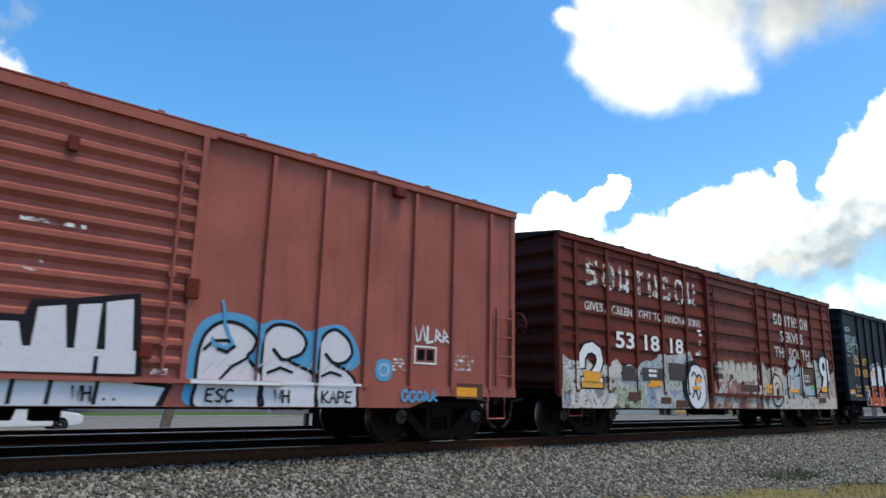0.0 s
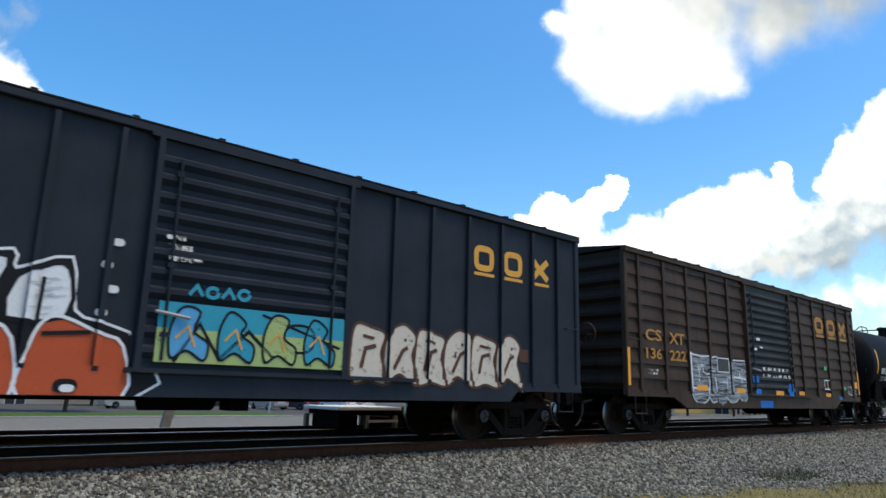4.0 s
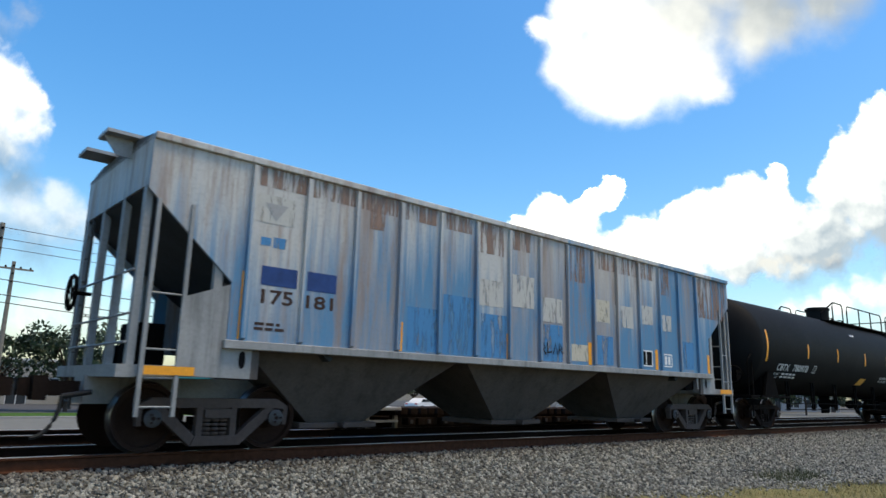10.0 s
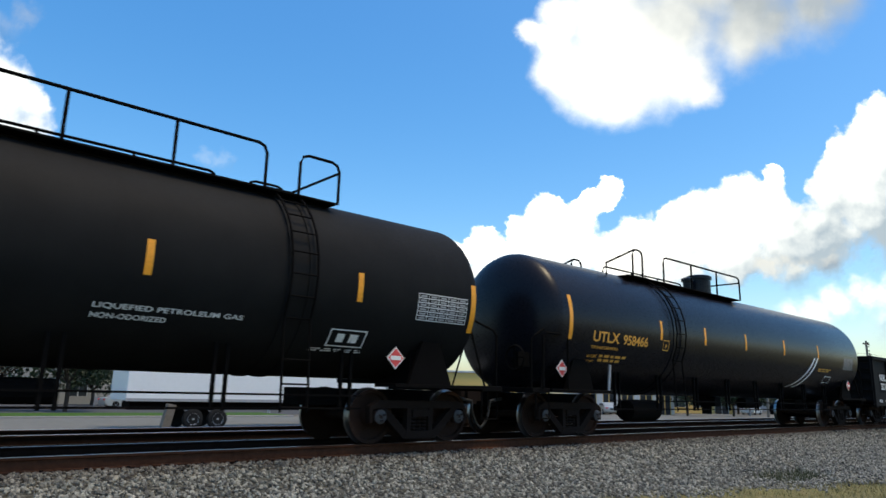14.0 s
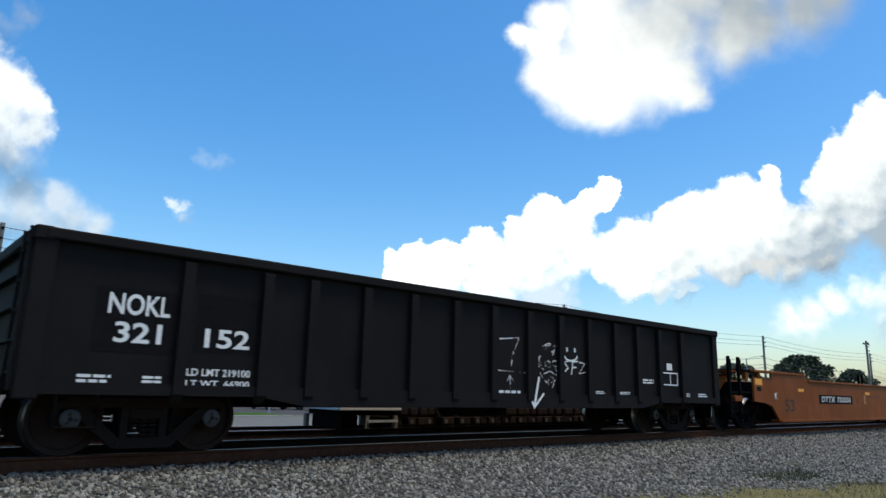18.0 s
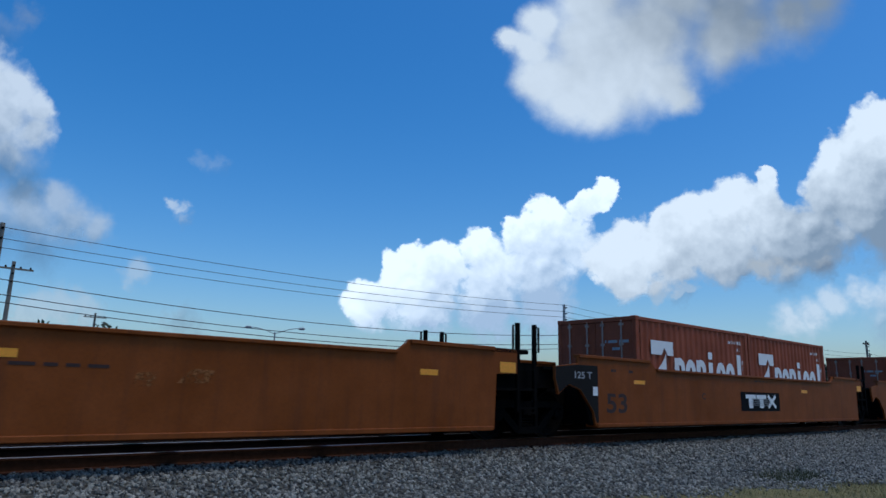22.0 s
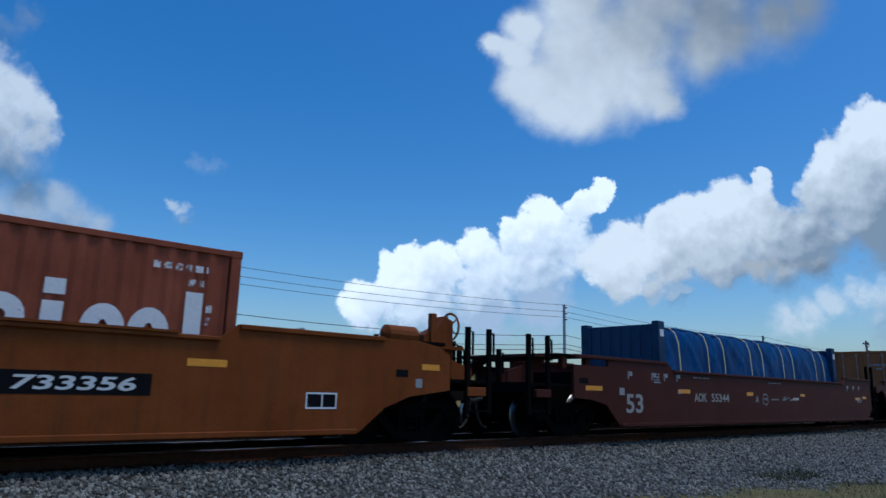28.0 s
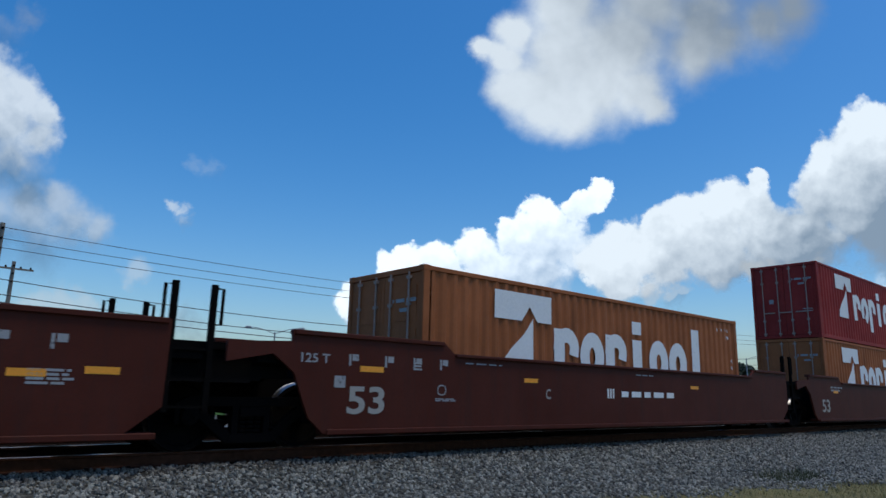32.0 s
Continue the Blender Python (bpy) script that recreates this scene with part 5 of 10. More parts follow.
SCALLOP = ((47.22, 48.08, 0.76, 2.04), (48.08, 48.57, 0.78, 2.02), (48.57, 49.03, 0.73, 2.02), (49.03, 49.80, 0.79, 1.93), (49.80, 50.36, 0.83, 1.97))
for a, b, low, high in SCALLOP:
    foot = [(a + (b - a) * (0.5 - 0.5 * math.cos(math.pi * k / 10)), low + 0.22 * (1 - math.sin(math.pi * k / 10))) for k in range(11)]
    spray(skin, "graffiti_fill", [at(foot + [(b, high - 0.02), (a, high)])], SILVERW, 1, "thin silver spray with a scalloped lower edge")
    spray(skin, "graffiti_outline", stroke(at(foot), 0.035), SILVERB, 2)
spray(skin, "graffiti_outline", stroke(at([(47.2, 1.0), (47.16, 2.05)]), 0.07) + stroke(at([(47.24, 2.03), (47.75, 1.98), (48.2, 2.01)]), 0.035) + stroke(at([(48.3, 1.98), (48.62, 2.02)]), 0.04) + stroke(at([(49.55, 1.96), (50.3, 1.98)]), 0.035), SPRAYW, 2)
spray(skin, "graffiti_line", stroke(at([(47.62, 1.32), (47.62, 1.74), (47.84, 1.76), (47.84, 1.58), (48.05, 1.52), (48.18, 1.55)]), .03) + stroke(at([(48.08, 1.0), (48.18, 1.3), (48.12, 1.45)]), .035) + stroke(at([(48.55, 1.1), (48.5, 1.45)]), .04) + stroke(at([(48.92, 1.35), (49.2, 1.32)]), .03)
      + stroke(at([(49.16, 1.2), (49.16, 1.5)]), .03) + stroke(at([(47.3, 1.16), (48.2, 1.14)]), .03) + stroke(at([(49.6, 1.5), (50.3, 1.45)]), .05) + stroke(at([(49.9, 1.62), (50.1, 1.34)]), .035), SPRAYW, 2)
brush = random.Random(77)
for k in range(90):
    a, b, low, high = SCALLOP[brush.choice((0, 0, 1, 2, 3, 3, 4))]
    z = brush.uniform(low + 0.2, high - 0.06)
    u = brush.uniform(a + 0.02, a + (b - a) * 0.5)
    e = brush.uniform(u + 0.15, b - 0.02)
    spray(skin, "graffiti_brush_line", stroke(at([(u, z), (e, z + brush.uniform(-0.02, 0.01))]), brush.choice((0.010, 0.016, 0.026))), SILVERB, 2)
mark(fp, "data_panel", [rect(X(48.64), X(49.29), 1.62, 1.98)], simple("dull_black_panel", (0.035, 0.035, 0.036)), "", 3)
mark(fp, "data_box", frame_of(X(48.62), X(49.31), 1.60, 2.0, 0.025), WHITE, "", 4)
mark(Face(c, -1.46 - 0.05), "reflector", [rect(X(44.32), X(44.42), 1.15, 2.02), rect(X(59.63), X(59.73), 1.15, 2.02)], ORANGE, "", 1)
reflectors(fp, uc, [(47.75, 1.16, 0.55, 0.15), (49.95, 1.12, 0.55, 0.14), (54.3, 1.12, 0.5, 0.12), (56.6, 1.10, 0.5, 0.12), (59.4, 1.5, 0.28, 0.24)], 4)
reflectors(dface, uc, [(52.4, 1.10, 0.55, 0.13)], 1)
mark(dface, "blue_patch", [rect(X(50.75), X(51.1), 1.04, 1.2), rect(X(50.6), X(51.0), 1.38, 1.56), rect(X(53.1), X(53.45), 1.02, 1.4), rect(X(53.0), X(53.55), 1.15, 1.25)], BLUEP, "bright blue paint patches", 1)
mark(post, "blue_patch", [rect(X(53.55), X(53.62), 2.75, 3.1)], BLUEP, "", 8)
mark(Face(c, -1.46 - 0.052), "blue_patch", [rect(X(51.15), X(52.0), 0.66, 0.86), rect(X(57.6), X(57.85), 0.95, 1.06)], BLUEP, "", 1)
mark(dface, "scuff", bars(X(51.3), X(53.4), 1.45, 1.85, 2, 44, 0.5, 7), WHITEW, "", 1)
mark(dface, "scuff", [rect(X(51.0), X(51.25), 2.62, 2.7), rect(X(51.2), X(51.4), 2.4, 2.45), rect(X(50.75), X(51.0), 2.32, 2.4)], WHITE, "", 1)
mark(fp, "data_box", frame_of(X(56.3), X(56.95), 1.28, 1.62, 0.035) + [rect(X(56.6), X(56.63), 1.3, 1.6)], WHITE, "", 2)
mark(fp, "green_tag", [rect(X(56.4), X(56.6), 1.95, 2.08), rect(X(58.1), X(58.35), 1.3, 1.42)], GREENP, "", 2)
scribble(fp, X(58.5), X(59.5), 1.1, 1.5, 5, WHITEW, 0.03, 51)
mark(fp, "stencil", bars(X(45.1), X(45.7), 1.4, 1.55, 2, 44, 0.4, 3), WHITEW)


# ---------------------------------------------------------------- train: tank cars
def strips(x0, x1, z0, z1, n=8):
    return [rect(x0, x1, z0 + (z1 - z0) * k / n, z0 + (z1 - z0) * (k + 1) / n) for k in range(n)]


def rail_tube(bm, pts, r=0.022):
    add_tube(bm, pts, r, 7)


def tank_car(label, u0, u1, zc, r, mat, bogies, stripes, first, bands, runs, grab, dome, light=0, wide=0.36, valve=True, hoop=()):
    """u0, u1: tips of the heads."""
    uc = (u0 + u1) / 2
    c = car("tank_car", uc, label, "tank car")
    L = (u1 - u0) / 2
    bm = bmesh.new()
    prof = []
    hd = 0.62
    for k in range(13):
        a = math.pi / 2 * k / 12
        prof.append((-L + hd - hd * math.cos(a), max(0.02, r * math.sin(a))))
    prof += [(-L * 0.5, r), (0, r), (L * 0.5, r)]
    prof += [(-s, q) for s, q in prof[:13][::-1]]
    add_lathe(bm, prof, "x", 72, at=(0, 0, zc))
    part("tank", bm, mat, c, "", True)
    f = Face(c, None, zc, r)
    X = lambda u: u - uc
    mark(f, "reflector", strips(X(first), X(first) + 0.12, 2.05, 3.02, 10), ORANGE, "yellow reflective strip")
    for s in stripes:
        mark(f, "reflector", strips(X(s), X(s) + 0.10, 2.28, 2.75, 6), ORANGE)
    for b in bands:
        bm = bmesh.new()
        for w in (-0.17, 0.17):
            add_lathe(bm, [(X(b) + w - 0.05, r), (X(b) + w - 0.045, r + 0.02), (X(b) + w + 0.045, r + 0.02), (X(b) + w + 0.05, r)], "x", 64, at=(0, 0, zc))
        part("tank_band", bm, mat, c, "", True)
        # side ladder beside the band
        bm = bmesh.new()
        for s in (-0.22, 0.22):
            pts = [(X(b) + s, -(r + 0.10) * math.cos(a), zc + (r + 0.10) * math.sin(a)) for a in [radians(-25 + 12 * k) for k in range(9)]]
            add_tube(bm, [(X(b) + s, -r - 0.02, 0.55)] + pts, 0.02, 6)
        for k in range(9):
            a = radians(-25 + 12 * k)
            y, z = -(r + 0.10) * math.cos(a), zc + (r + 0.10) * math.sin(a)
            add_tube(bm, [(X(b) - 0.22, y, z), (X(b) + 0.22, y, z)], 0.015, 5)
        for z in (0.62, 0.95, 1.3):
            add_tube(bm, [(X(b) - 0.22, -r - 0.04, z), (X(b) + 0.22, -r - 0.04, z)], 0.015, 5)
        part("ladder", bm, UNDER, c)
    # top platform, rails and dome
    top = zc + r
    runs = [(X(p), X(q)) for p, q in runs]
    w0, w1 = runs[0][0] - 0.2, runs[-1][1]
    bm = bmesh.new()
    for y in (-0.75, 0.75):
        add_box(bm, w0, w1, y - 0.22, y + 0.22, top - 0.16, top - 0.13)
        add_box(bm, w0 + 0.1, w1 - 0.1, y - 0.02, y + 0.02, top - 0.26, top - 0.18)
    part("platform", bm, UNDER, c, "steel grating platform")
    zb, zt = top - 0.16, top + 0.56
    for y in (-0.98, 0.98):
        if hoop:
            low, crest, end = (X(u) for u in hoop[:3])
            bm = bmesh.new()
            rail_tube(bm, [(low, y, top + 0.31), (low + 0.08, y, top + 0.34), (crest, y, zt + 0.04), (crest + 0.14, y, zt + 0.07), (end - 0.25, y, zt + 0.07), (end - 0.08, y, zt + 0.02), (end, y, zt - 0.12), (end, y, zb)], 0.024)
            for a, z in ((low + 0.08, top + 0.34), (crest + 0.32, zt + 0.07)):
                rail_tube(bm, [(a, y, zb - 0.06), (a, y, z)], 0.02)
            part("handrail", bm, UNDER, c, "sloping hooped handrail")
            continue
        for a, b in runs:
            bm = bmesh.new()
            rail_tube(bm, [(a, y, zb), (a, y, zt - 0.15), (a + 0.05, y, zt - 0.04), (a + 0.15, y, zt), (b - 0.15, y, zt), (b - 0.05, y, zt - 0.04), (b, y, zt - 0.15), (b, y, zb)], 0.026)
            n = max(1, int((b - a) / 1.4))
            for k in range(1, n):
                rail_tube(bm, [(a + (b - a) * k / n, y, zb), (a + (b - a) * k / n, y, zt)], 0.026)
            part("handrail", bm, UNDER, c)
        bm = bmesh.new()
        rail_tube(bm, [(runs[0][0] + 0.1, y, zt), (X(grab), y * 0.9, top + 0.06), (X(grab), y * 0.9, top - 0.25)], 0.026)
        part("grab_rail", bm, UNDER, c, "sloping grab rail")
    bm = bmesh.new()
    ex, ez = (X(hoop[0]), top + 0.31) if hoop else (w1, top + 0.40)
    rail_tube(bm, [(ex, -0.98, ez), (ex, 0.98, ez)], 0.024)
    part("end_rail", bm, UNDER, c)
    hx = X(dome)
    bm = bmesh.new()
    dh = top - 0.11 if hoop or not valve else top
    add_lathe(bm, [(top - 0.2, wide), (dh + 0.50, wide), (dh + 0.51, wide + 0.04), (dh + 0.60, wide + 0.04), (dh + 0.64, wide - 0.02), (dh + 0.66, 0.02)], "z", 28, at=(hx, 0, 0))
    part("dome", bm, mat, c, "valve dome with a lid", False)
    if valve:
        bm = bmesh.new()
        add_lathe(bm, [(top - 0.1, 0.13), (top + 0.36, 0.13), (top + 0.37, 0.18), (top + 0.46, 0.18), (top + 0.5, 0.1)], "z", 16, at=(hx - 0.72, 0, 0))
        part("safety_valve", bm, mat, c)
    if hoop:
        bm = bmesh.new()
        add_lathe(bm, [(top - 0.1, 0.34), (top + 0.10, 0.34), (top + 0.11, 0.38), (top + 0.16, 0.38), (top + 0.20, 0.05)], "z", 24, at=(hx + 0.95, 0, 0))
        gx = X(hoop[3])
        gate = bmesh.new()
        for a in (gx, gx + 0.09):
            rail_tube(gate, [(a, -0.98, zb - 0.12), (a, -0.98, top + 0.62)], 0.02)
        rail_tube(gate, [(gx - 0.04, -0.98, top + 0.62), (gx + 0.13, -0.98, top + 0.62)], 0.035)
        rail_tube(gate, [(gx, -0.98, top + 0.60), (X(hoop[0]), 0.98, top + 0.31)], 0.02)
        part("gate_post", gate, UNDER, c, "paired posts and a bar closing the platform")
        part("manway", bm, mat, c, "low round manway with a bolted lid")
    # stub sills, saddles, end platforms and railings
    for s in (-1, 1):
        e = s * L
        part("stub_sill", boxed(min(e + s * 0.35, e - s * 3.4), max(e + s * 0.35, e - s * 3.4), -0.24, 0.24, 0.62, 0.915), UNDER, c)
        part("end_beam", boxed(min(e + s * 0.30, e - s * 0.25), max(e + s * 0.30, e - s * 0.25), -1.45, 1.45, 0.92, 1.02, 0.01), UNDER, c)
        part("walkway", boxed(min(e - s * 0.252, e - s * 2.3), max(e - s * 0.252, e - s * 2.3), -1.5, -0.9, 0.95, 1.01, 0.006), UNDER, c)
        bm = bmesh.new()
        bx = bogies[0 if s < 0 else 1] - uc
        z_s = [(-1.15, 1.02), (1.15, 1.02)] + [(y, zc - math.sqrt(max(0, r * r - y * y)) + 0.05) for y in (1.15, 0.8, 0.4, 0, -0.4, -0.8, -1.15)]
        add_prism_x(bm, z_s, bx - 0.35, bx + 0.35)
        add_prism(bm, [(bx - 0.5, 0.98), (bx + 0.5, 0.98), (bx + 0.2, 1.75), (bx - 0.2, 1.75)], -1.32, -1.24)
        part("saddle", bm, UNDER, c)
        x = e + s * 0.22
        for y in (-1.35, 1.35):
            bm = bmesh.new()
            rail_tube(bm, [(x, y, 1.0), (x, y, 1.98), (x - s * 0.10, y, 2.08), (x - s * 0.62, y * 0.9, 2.28)])
            part("end_railing", bm, UNDER, c, "dark end railing")
            bm = bmesh.new()
            rail_tube(bm, [(x - s * 0.30, y, 1.0), (x - s * 0.60, y * 0.9, 2.16)])
            part("railing_brace", bm, UNDER, c)
        bm = bmesh.new()
        rail_tube(bm, [(x - s * 0.05, -1.42, 0.95), (x - s * 0.05, -1.42, 0.42), (x - s * 0.45, -1.42, 0.42), (x - s * 0.45, -1.42, 0.95)], 0.018)
        part("sill_step", bm, UNDER, c)
        bogie(c, bx, 1.78, 0.457, light)
        coupler(c, e + s * 0.62, s)
    # low side rails with hangers between the bogies
    a, b = bogies[0] - uc + 1.35, bogies[1] - uc - 1.35
    bm = bmesh.new()
    for z in (0.58, 0.78):
        add_box(bm, a, b, -1.16, -1.13, z, z + 0.03)
    n = int((b - a) / 1.9)
    for k in range(n + 1):
        x = a + 0.3 + (b - a - 0.6) * k / n
        for w in (-0.09, 0.09):
            add_box(bm, x + w - 0.025, x + w + 0.025, -1.15, -1.10, 0.56, 1.5)
    add_box(bm, -0.65, -0.3, -0.6, 0.0, 0.66, 0.95)
    add_lathe(bm, [(1.2, 0.05), (1.25, 0.17), (2.3, 0.17), (2.35, 0.05)], "x", 14, at=(0, -0.5, 0.78))
    add_lathe(bm, [(0.42, 0.14), (1.15, 0.2)], "z", 14)
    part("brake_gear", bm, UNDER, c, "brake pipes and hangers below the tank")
    bm = bmesh.new()
    add_lathe(bm, [(-L - 0.3, 0.25), (-L - 0.27, 0.275), (-L - 0.24, 0.25), (-L - 0.27, 0.225), (-L - 0.3, 0.25)], "x", 20, at=(0, -0.95, 1.62))
    for k in range(4):
        rail_tube(bm, [(-L - 0.27, -0.95, 1.62), (-L - 0.27, -0.95 + 0.25 * math.cos(k * 1.57), 1.62 + 0.25 * math.sin(k * 1.57))], 0.012)
    add_box(bm, -L - 0.25, -L + 0.1, -1.02, -0.88, 1.45, 1.75)
    part("brake_wheel", bm, UNDER, c)
    return c, f, uc


def placard(f, x, z):
    """A diamond in an upright holder beside the end of the tank."""
    z += 0.06
    y = -1.40
    diamond = lambda w: [(x, z - w), (x + w, z), (x, z + w), (x - w, z)]
    bm = bmesh.new()
    add_prism(bm, diamond(0.185), y, y + 0.012)
    holder = part("placard", bm, WHITES, f.car, "diamond hazard placard")
    add = Face(holder, y)
    mark(add, "placard_face", [diamond(0.16)], PLACARD)
    mark(add, "placard_bar", [rect(x - 0.11, x + 0.11, z - 0.035, z + 0.035)], WHITES, "", 2)
    part("placard_bracket", boxed(x - 0.02, x + 0.02, y + 0.012, y + 0.30, z - 0.02, z + 0.02), UNDER, f.car)


def data_table(f, x0, x1, z0, z1, mat):
    """A ruled table of small figures."""
    rows, cols = 6, 5
    h = (z1 - z0) / rows
    mark(f, "data_table", [rect(x0, x1, z0 + h * k - 0.007, z0 + h * k + 0.007) for k in range(rows + 1)] + [rect(x0 + (x1 - x0) * k / cols - 0.006, x0 + (x1 - x0) * k / cols + 0.006, z0, z1) for k in range(cols + 1)], mat, "white ruled data table", 1, "stuff")
    mark(f, "table_figures", [rect(x0 + (x1 - x0) * (k + 0.2) / cols, x0 + (x1 - x0) * (k + 0.8) / cols, z0 + h * (j + 0.25), z0 + h * (j + 0.7)) for k in range(cols) for j in range(rows)], GREYP, "", 1, "stuff")


SLACK = 1.000
# 5
c, f, uc = tank_car("black tank car with white numbers and yellow reflective strips", 61.1, 77.3, 2.5, 1.5, TANK, (62.42, 76.0), [64.8, 67.84, 70.9, 73.82], 62.04, [70.0], [(68.7, 70.5)], 66.95, 69.09, wide=0.31, hoop=(67.72, 68.62, 69.72, 70.47))
X = lambda u: u - uc
mark(f, "reflector", strips(X(76.67), X(76.79), 2.05, 2.95, 10), ORANGE)
text(f, "BRCX", X(62.57), X(63.43), 2.04, 2.29, WHITES)
text(f, "10049", X(63.66), X(64.66), 2.05, 2.31, WHITES)
text(f, "LD LMT", X(62.6), X(63.0), 1.86, 1.94, WHITES)
text(f, "LT  WT", X(62.6), X(63.0), 1.72, 1.80, WHITES)
mark(f, "stencil", bars(X(63.15), X(64.25), 1.72, 1.94, 2, 71, 0.4, 4), WHITE)
mark(f, "plate_box", frame_of(X(64.88), X(65.15), 2.04, 2.32, 0.025), WHITE)
text(f, "PLATE", X(64.93), X(65.10), 2.22, 2.27, WHITES)
text(f, "C", X(64.97), X(65.07), 2.08, 2.18, WHITES)
mark(f, "stencil", bars(X(64.8), X(65.35), 1.80, 1.86, 1, 72, 0.3, 4) + bars(X(71.04), X(71.87), 1.66, 1.74, 2, 73, 0.4, 5) + bars(X(72.93), X(73.87), 1.60, 1.75, 3, 74, 0.4, 5), WHITE)
mark(f, "data_box", frame_of(X(74.99), X(75.56), 1.48, 1.73, 0.022) + [rect(X(75.12), X(75.22), 1.55, 1.66), rect(X(75.31), X(75.41), 1.55, 1.66)], WHITE)
data_table(f, X(75.55), X(76.55), 2.04, 2.46, WHITES)
placard(f, X(76.40), 1.20)

SLACK = 1.542
# 7
c, f, uc7 = tank_car("long dull-black pressure tank car with white numbers", 96.3, 115.1, 2.6, 1.52, TANKM, (97.72, 113.7), [100.33, 103.06, 105.98, 108.64, 111.95], 97.15, [110.92], [(104.6, 105.68), (106.16, 110.45), (111.05, 111.8)], 103.65, 105.82, 0, 0.42, False)
X = lambda u: u - uc7
mark(f, "reflector", strips(X(114.47), X(114.59), 1.95, 2.85, 10), ORANGE)
text(f, "CBTX", X(98.16), X(99.07), 1.78, 2.02, WHITES)
text(f, "780978", X(99.37), X(100.59), 1.79, 2.03, WHITES)
text(f, "LD LMT", X(98.14), X(98.52), 1.62, 1.70, WHITES)
text(f, "LT  WT", X(98.14), X(98.52), 1.47, 1.55, WHITES)
mark(f, "stencil", bars(X(98.72), X(99.93), 1.47, 1.70, 2, 81, 0.4, 4), WHITE)
mark(f, "plate_box", frame_of(X(101.01), X(101.29), 1.79, 2.05, 0.022), WHITE)
text(f, "PLATE", X(101.07), X(101.23), 1.96, 2.0, WHITES)
text(f, "C", X(101.10), X(101.20), 1.83, 1.93, WHITES)
mark(f, "decal", [[(X(105.82), 1.42), (X(106.47), 1.42), (X(106.63), 1.74), (X(105.97), 1.74)]], GOLD, "slanted yellow decal")
text(f, "LIQUEFIED PETROLEUM GAS", X(108.13), X(110.12), 1.78, 1.87, WHITES)
text(f, "NON-ODORIZED", X(108.13), X(109.07), 1.65, 1.73, WHITES)
mark(f, "data_box", frame_of(X(111.62), X(112.32), 1.47, 1.80, 0.022) + [rect(X(111.77), X(111.91), 1.56, 1.72), rect(X(112.01), X(112.17), 1.56, 1.72)], WHITE)
mark(f, "stencil", bars(X(111.37), X(112.47), 1.34, 1.42, 2, 83, 0.4, 5), WHITEW)
data_table(f, X(113.22), X(114.37), 2.10, 2.56, WHITES)
placard(f, X(112.85), 1.37)
mark(f, "label_plate", strips(X(105.27), X(105.72), 3.42, 3.52, 2), WHITEW)

SLACK = 1.800
# 8
c8, f, uc8 = tank_car("glossy black tank car with yellow lettering", 116.3, 135.25, 2.5, 1.56, GLOSS, (117.72, 133.85), [120.67, 122.87, 125.27, 127.93, 130.72], 117.08, [121.5], [(120.45, 120.9), (121.93, 126.4)], 119.43, 125.7)
X = lambda u: u - uc8
text(f, "UTLX", X(117.95), X(118.95), 2.06, 2.30, GOLDS)
text(f, "958466", X(119.1), X(120.13), 2.05, 2.29, GOLDS)
text(f, "THE TANK CAR PEOPLE", X(117.93), X(118.95), 1.90, 1.97, GOLDS)
text(f, "LD LMT", X(117.9), X(118.25), 1.69, 1.76, GOLDS)
text(f, "LT WT", X(117.9), X(118.2), 1.57, 1.63, GOLDS)
mark(f, "stencil", bars(X(118.35), X(119.4), 1.56, 1.77, 2, 91, 0.4, 5) + bars(X(130.9), X(132.2), 1.85, 1.98, 2, 92, 0.4, 4), GOLD)
mark(f, "plate_box", frame_of(X(120.82), X(121.1), 2.02, 2.28, 0.02), GOLD)
text(f, "F", X(120.92), X(121.0), 2.08, 2.18, GOLDS)
for a, b in ((129.05, 1.35), (129.55, 1.1)):
    mark(f, "white_stripe", [[(X(a + b * q ** 0.6), 1.18 + 1.15 * q), (X(a + 0.13 + b * q ** 0.6), 1.18 + 1.15 * q), (X(a + 0.13 + b * r ** 0.6), 1.18 + 1.15 * r), (X(a + b * r ** 0.6), 1.18 + 1.15 * r)] for q, r in [(k / 12, (k + 1) / 12) for k in range(12)]], WHITE, "curved white stripe")
mark(f, "data_box", frame_of(X(131.7), X(132.3), 1.45, 1.72, 0.02), WHITE)
data_table(f, X(133.2), X(134.1), 2.04, 2.44, GREYP)
placard(f, X(117.0), 1.37)
placard(f, X(133.9), 1.42)
bm = bmesh.new()
add_tube(bm, [(X(118.62), -1.42, 1.0), (X(118.66), -1.44, 1.58)], 0.035, 8)
part("flag_post", bm, STEEL, c8, "grey marker post with a white band")
bm = bmesh.new()
rail_tube(bm, [(X(116.3), -1.48, 1.0), (X(116.3), -1.48, 2.05), (X(116.4), -1.48, 2.14), (X(117.0), -1.48, 2.14), (X(117.1), -1.48, 2.05), (X(117.1), -1.48, 1.0)], 0.028)
part("side_railing", bm, UNDER, c8)
bm = bmesh.new()
add_lathe(bm, [(X(120.2), 0.08), (X(120.25), 0.26), (X(121.5), 0.26), (X(121.55), 0.08)], "x", 20, at=(0, -0.75, 0.56))
part("brake_reservoir", bm, UNDER, c8, "dark brake reservoir below the tank")


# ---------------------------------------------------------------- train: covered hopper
# The sloping end sheets get a darker tone than the sides.
SLOPE = paint("dark_slope_sheet", (0.030, 0.036, 0.040), wear=0.3, streak=0.4)


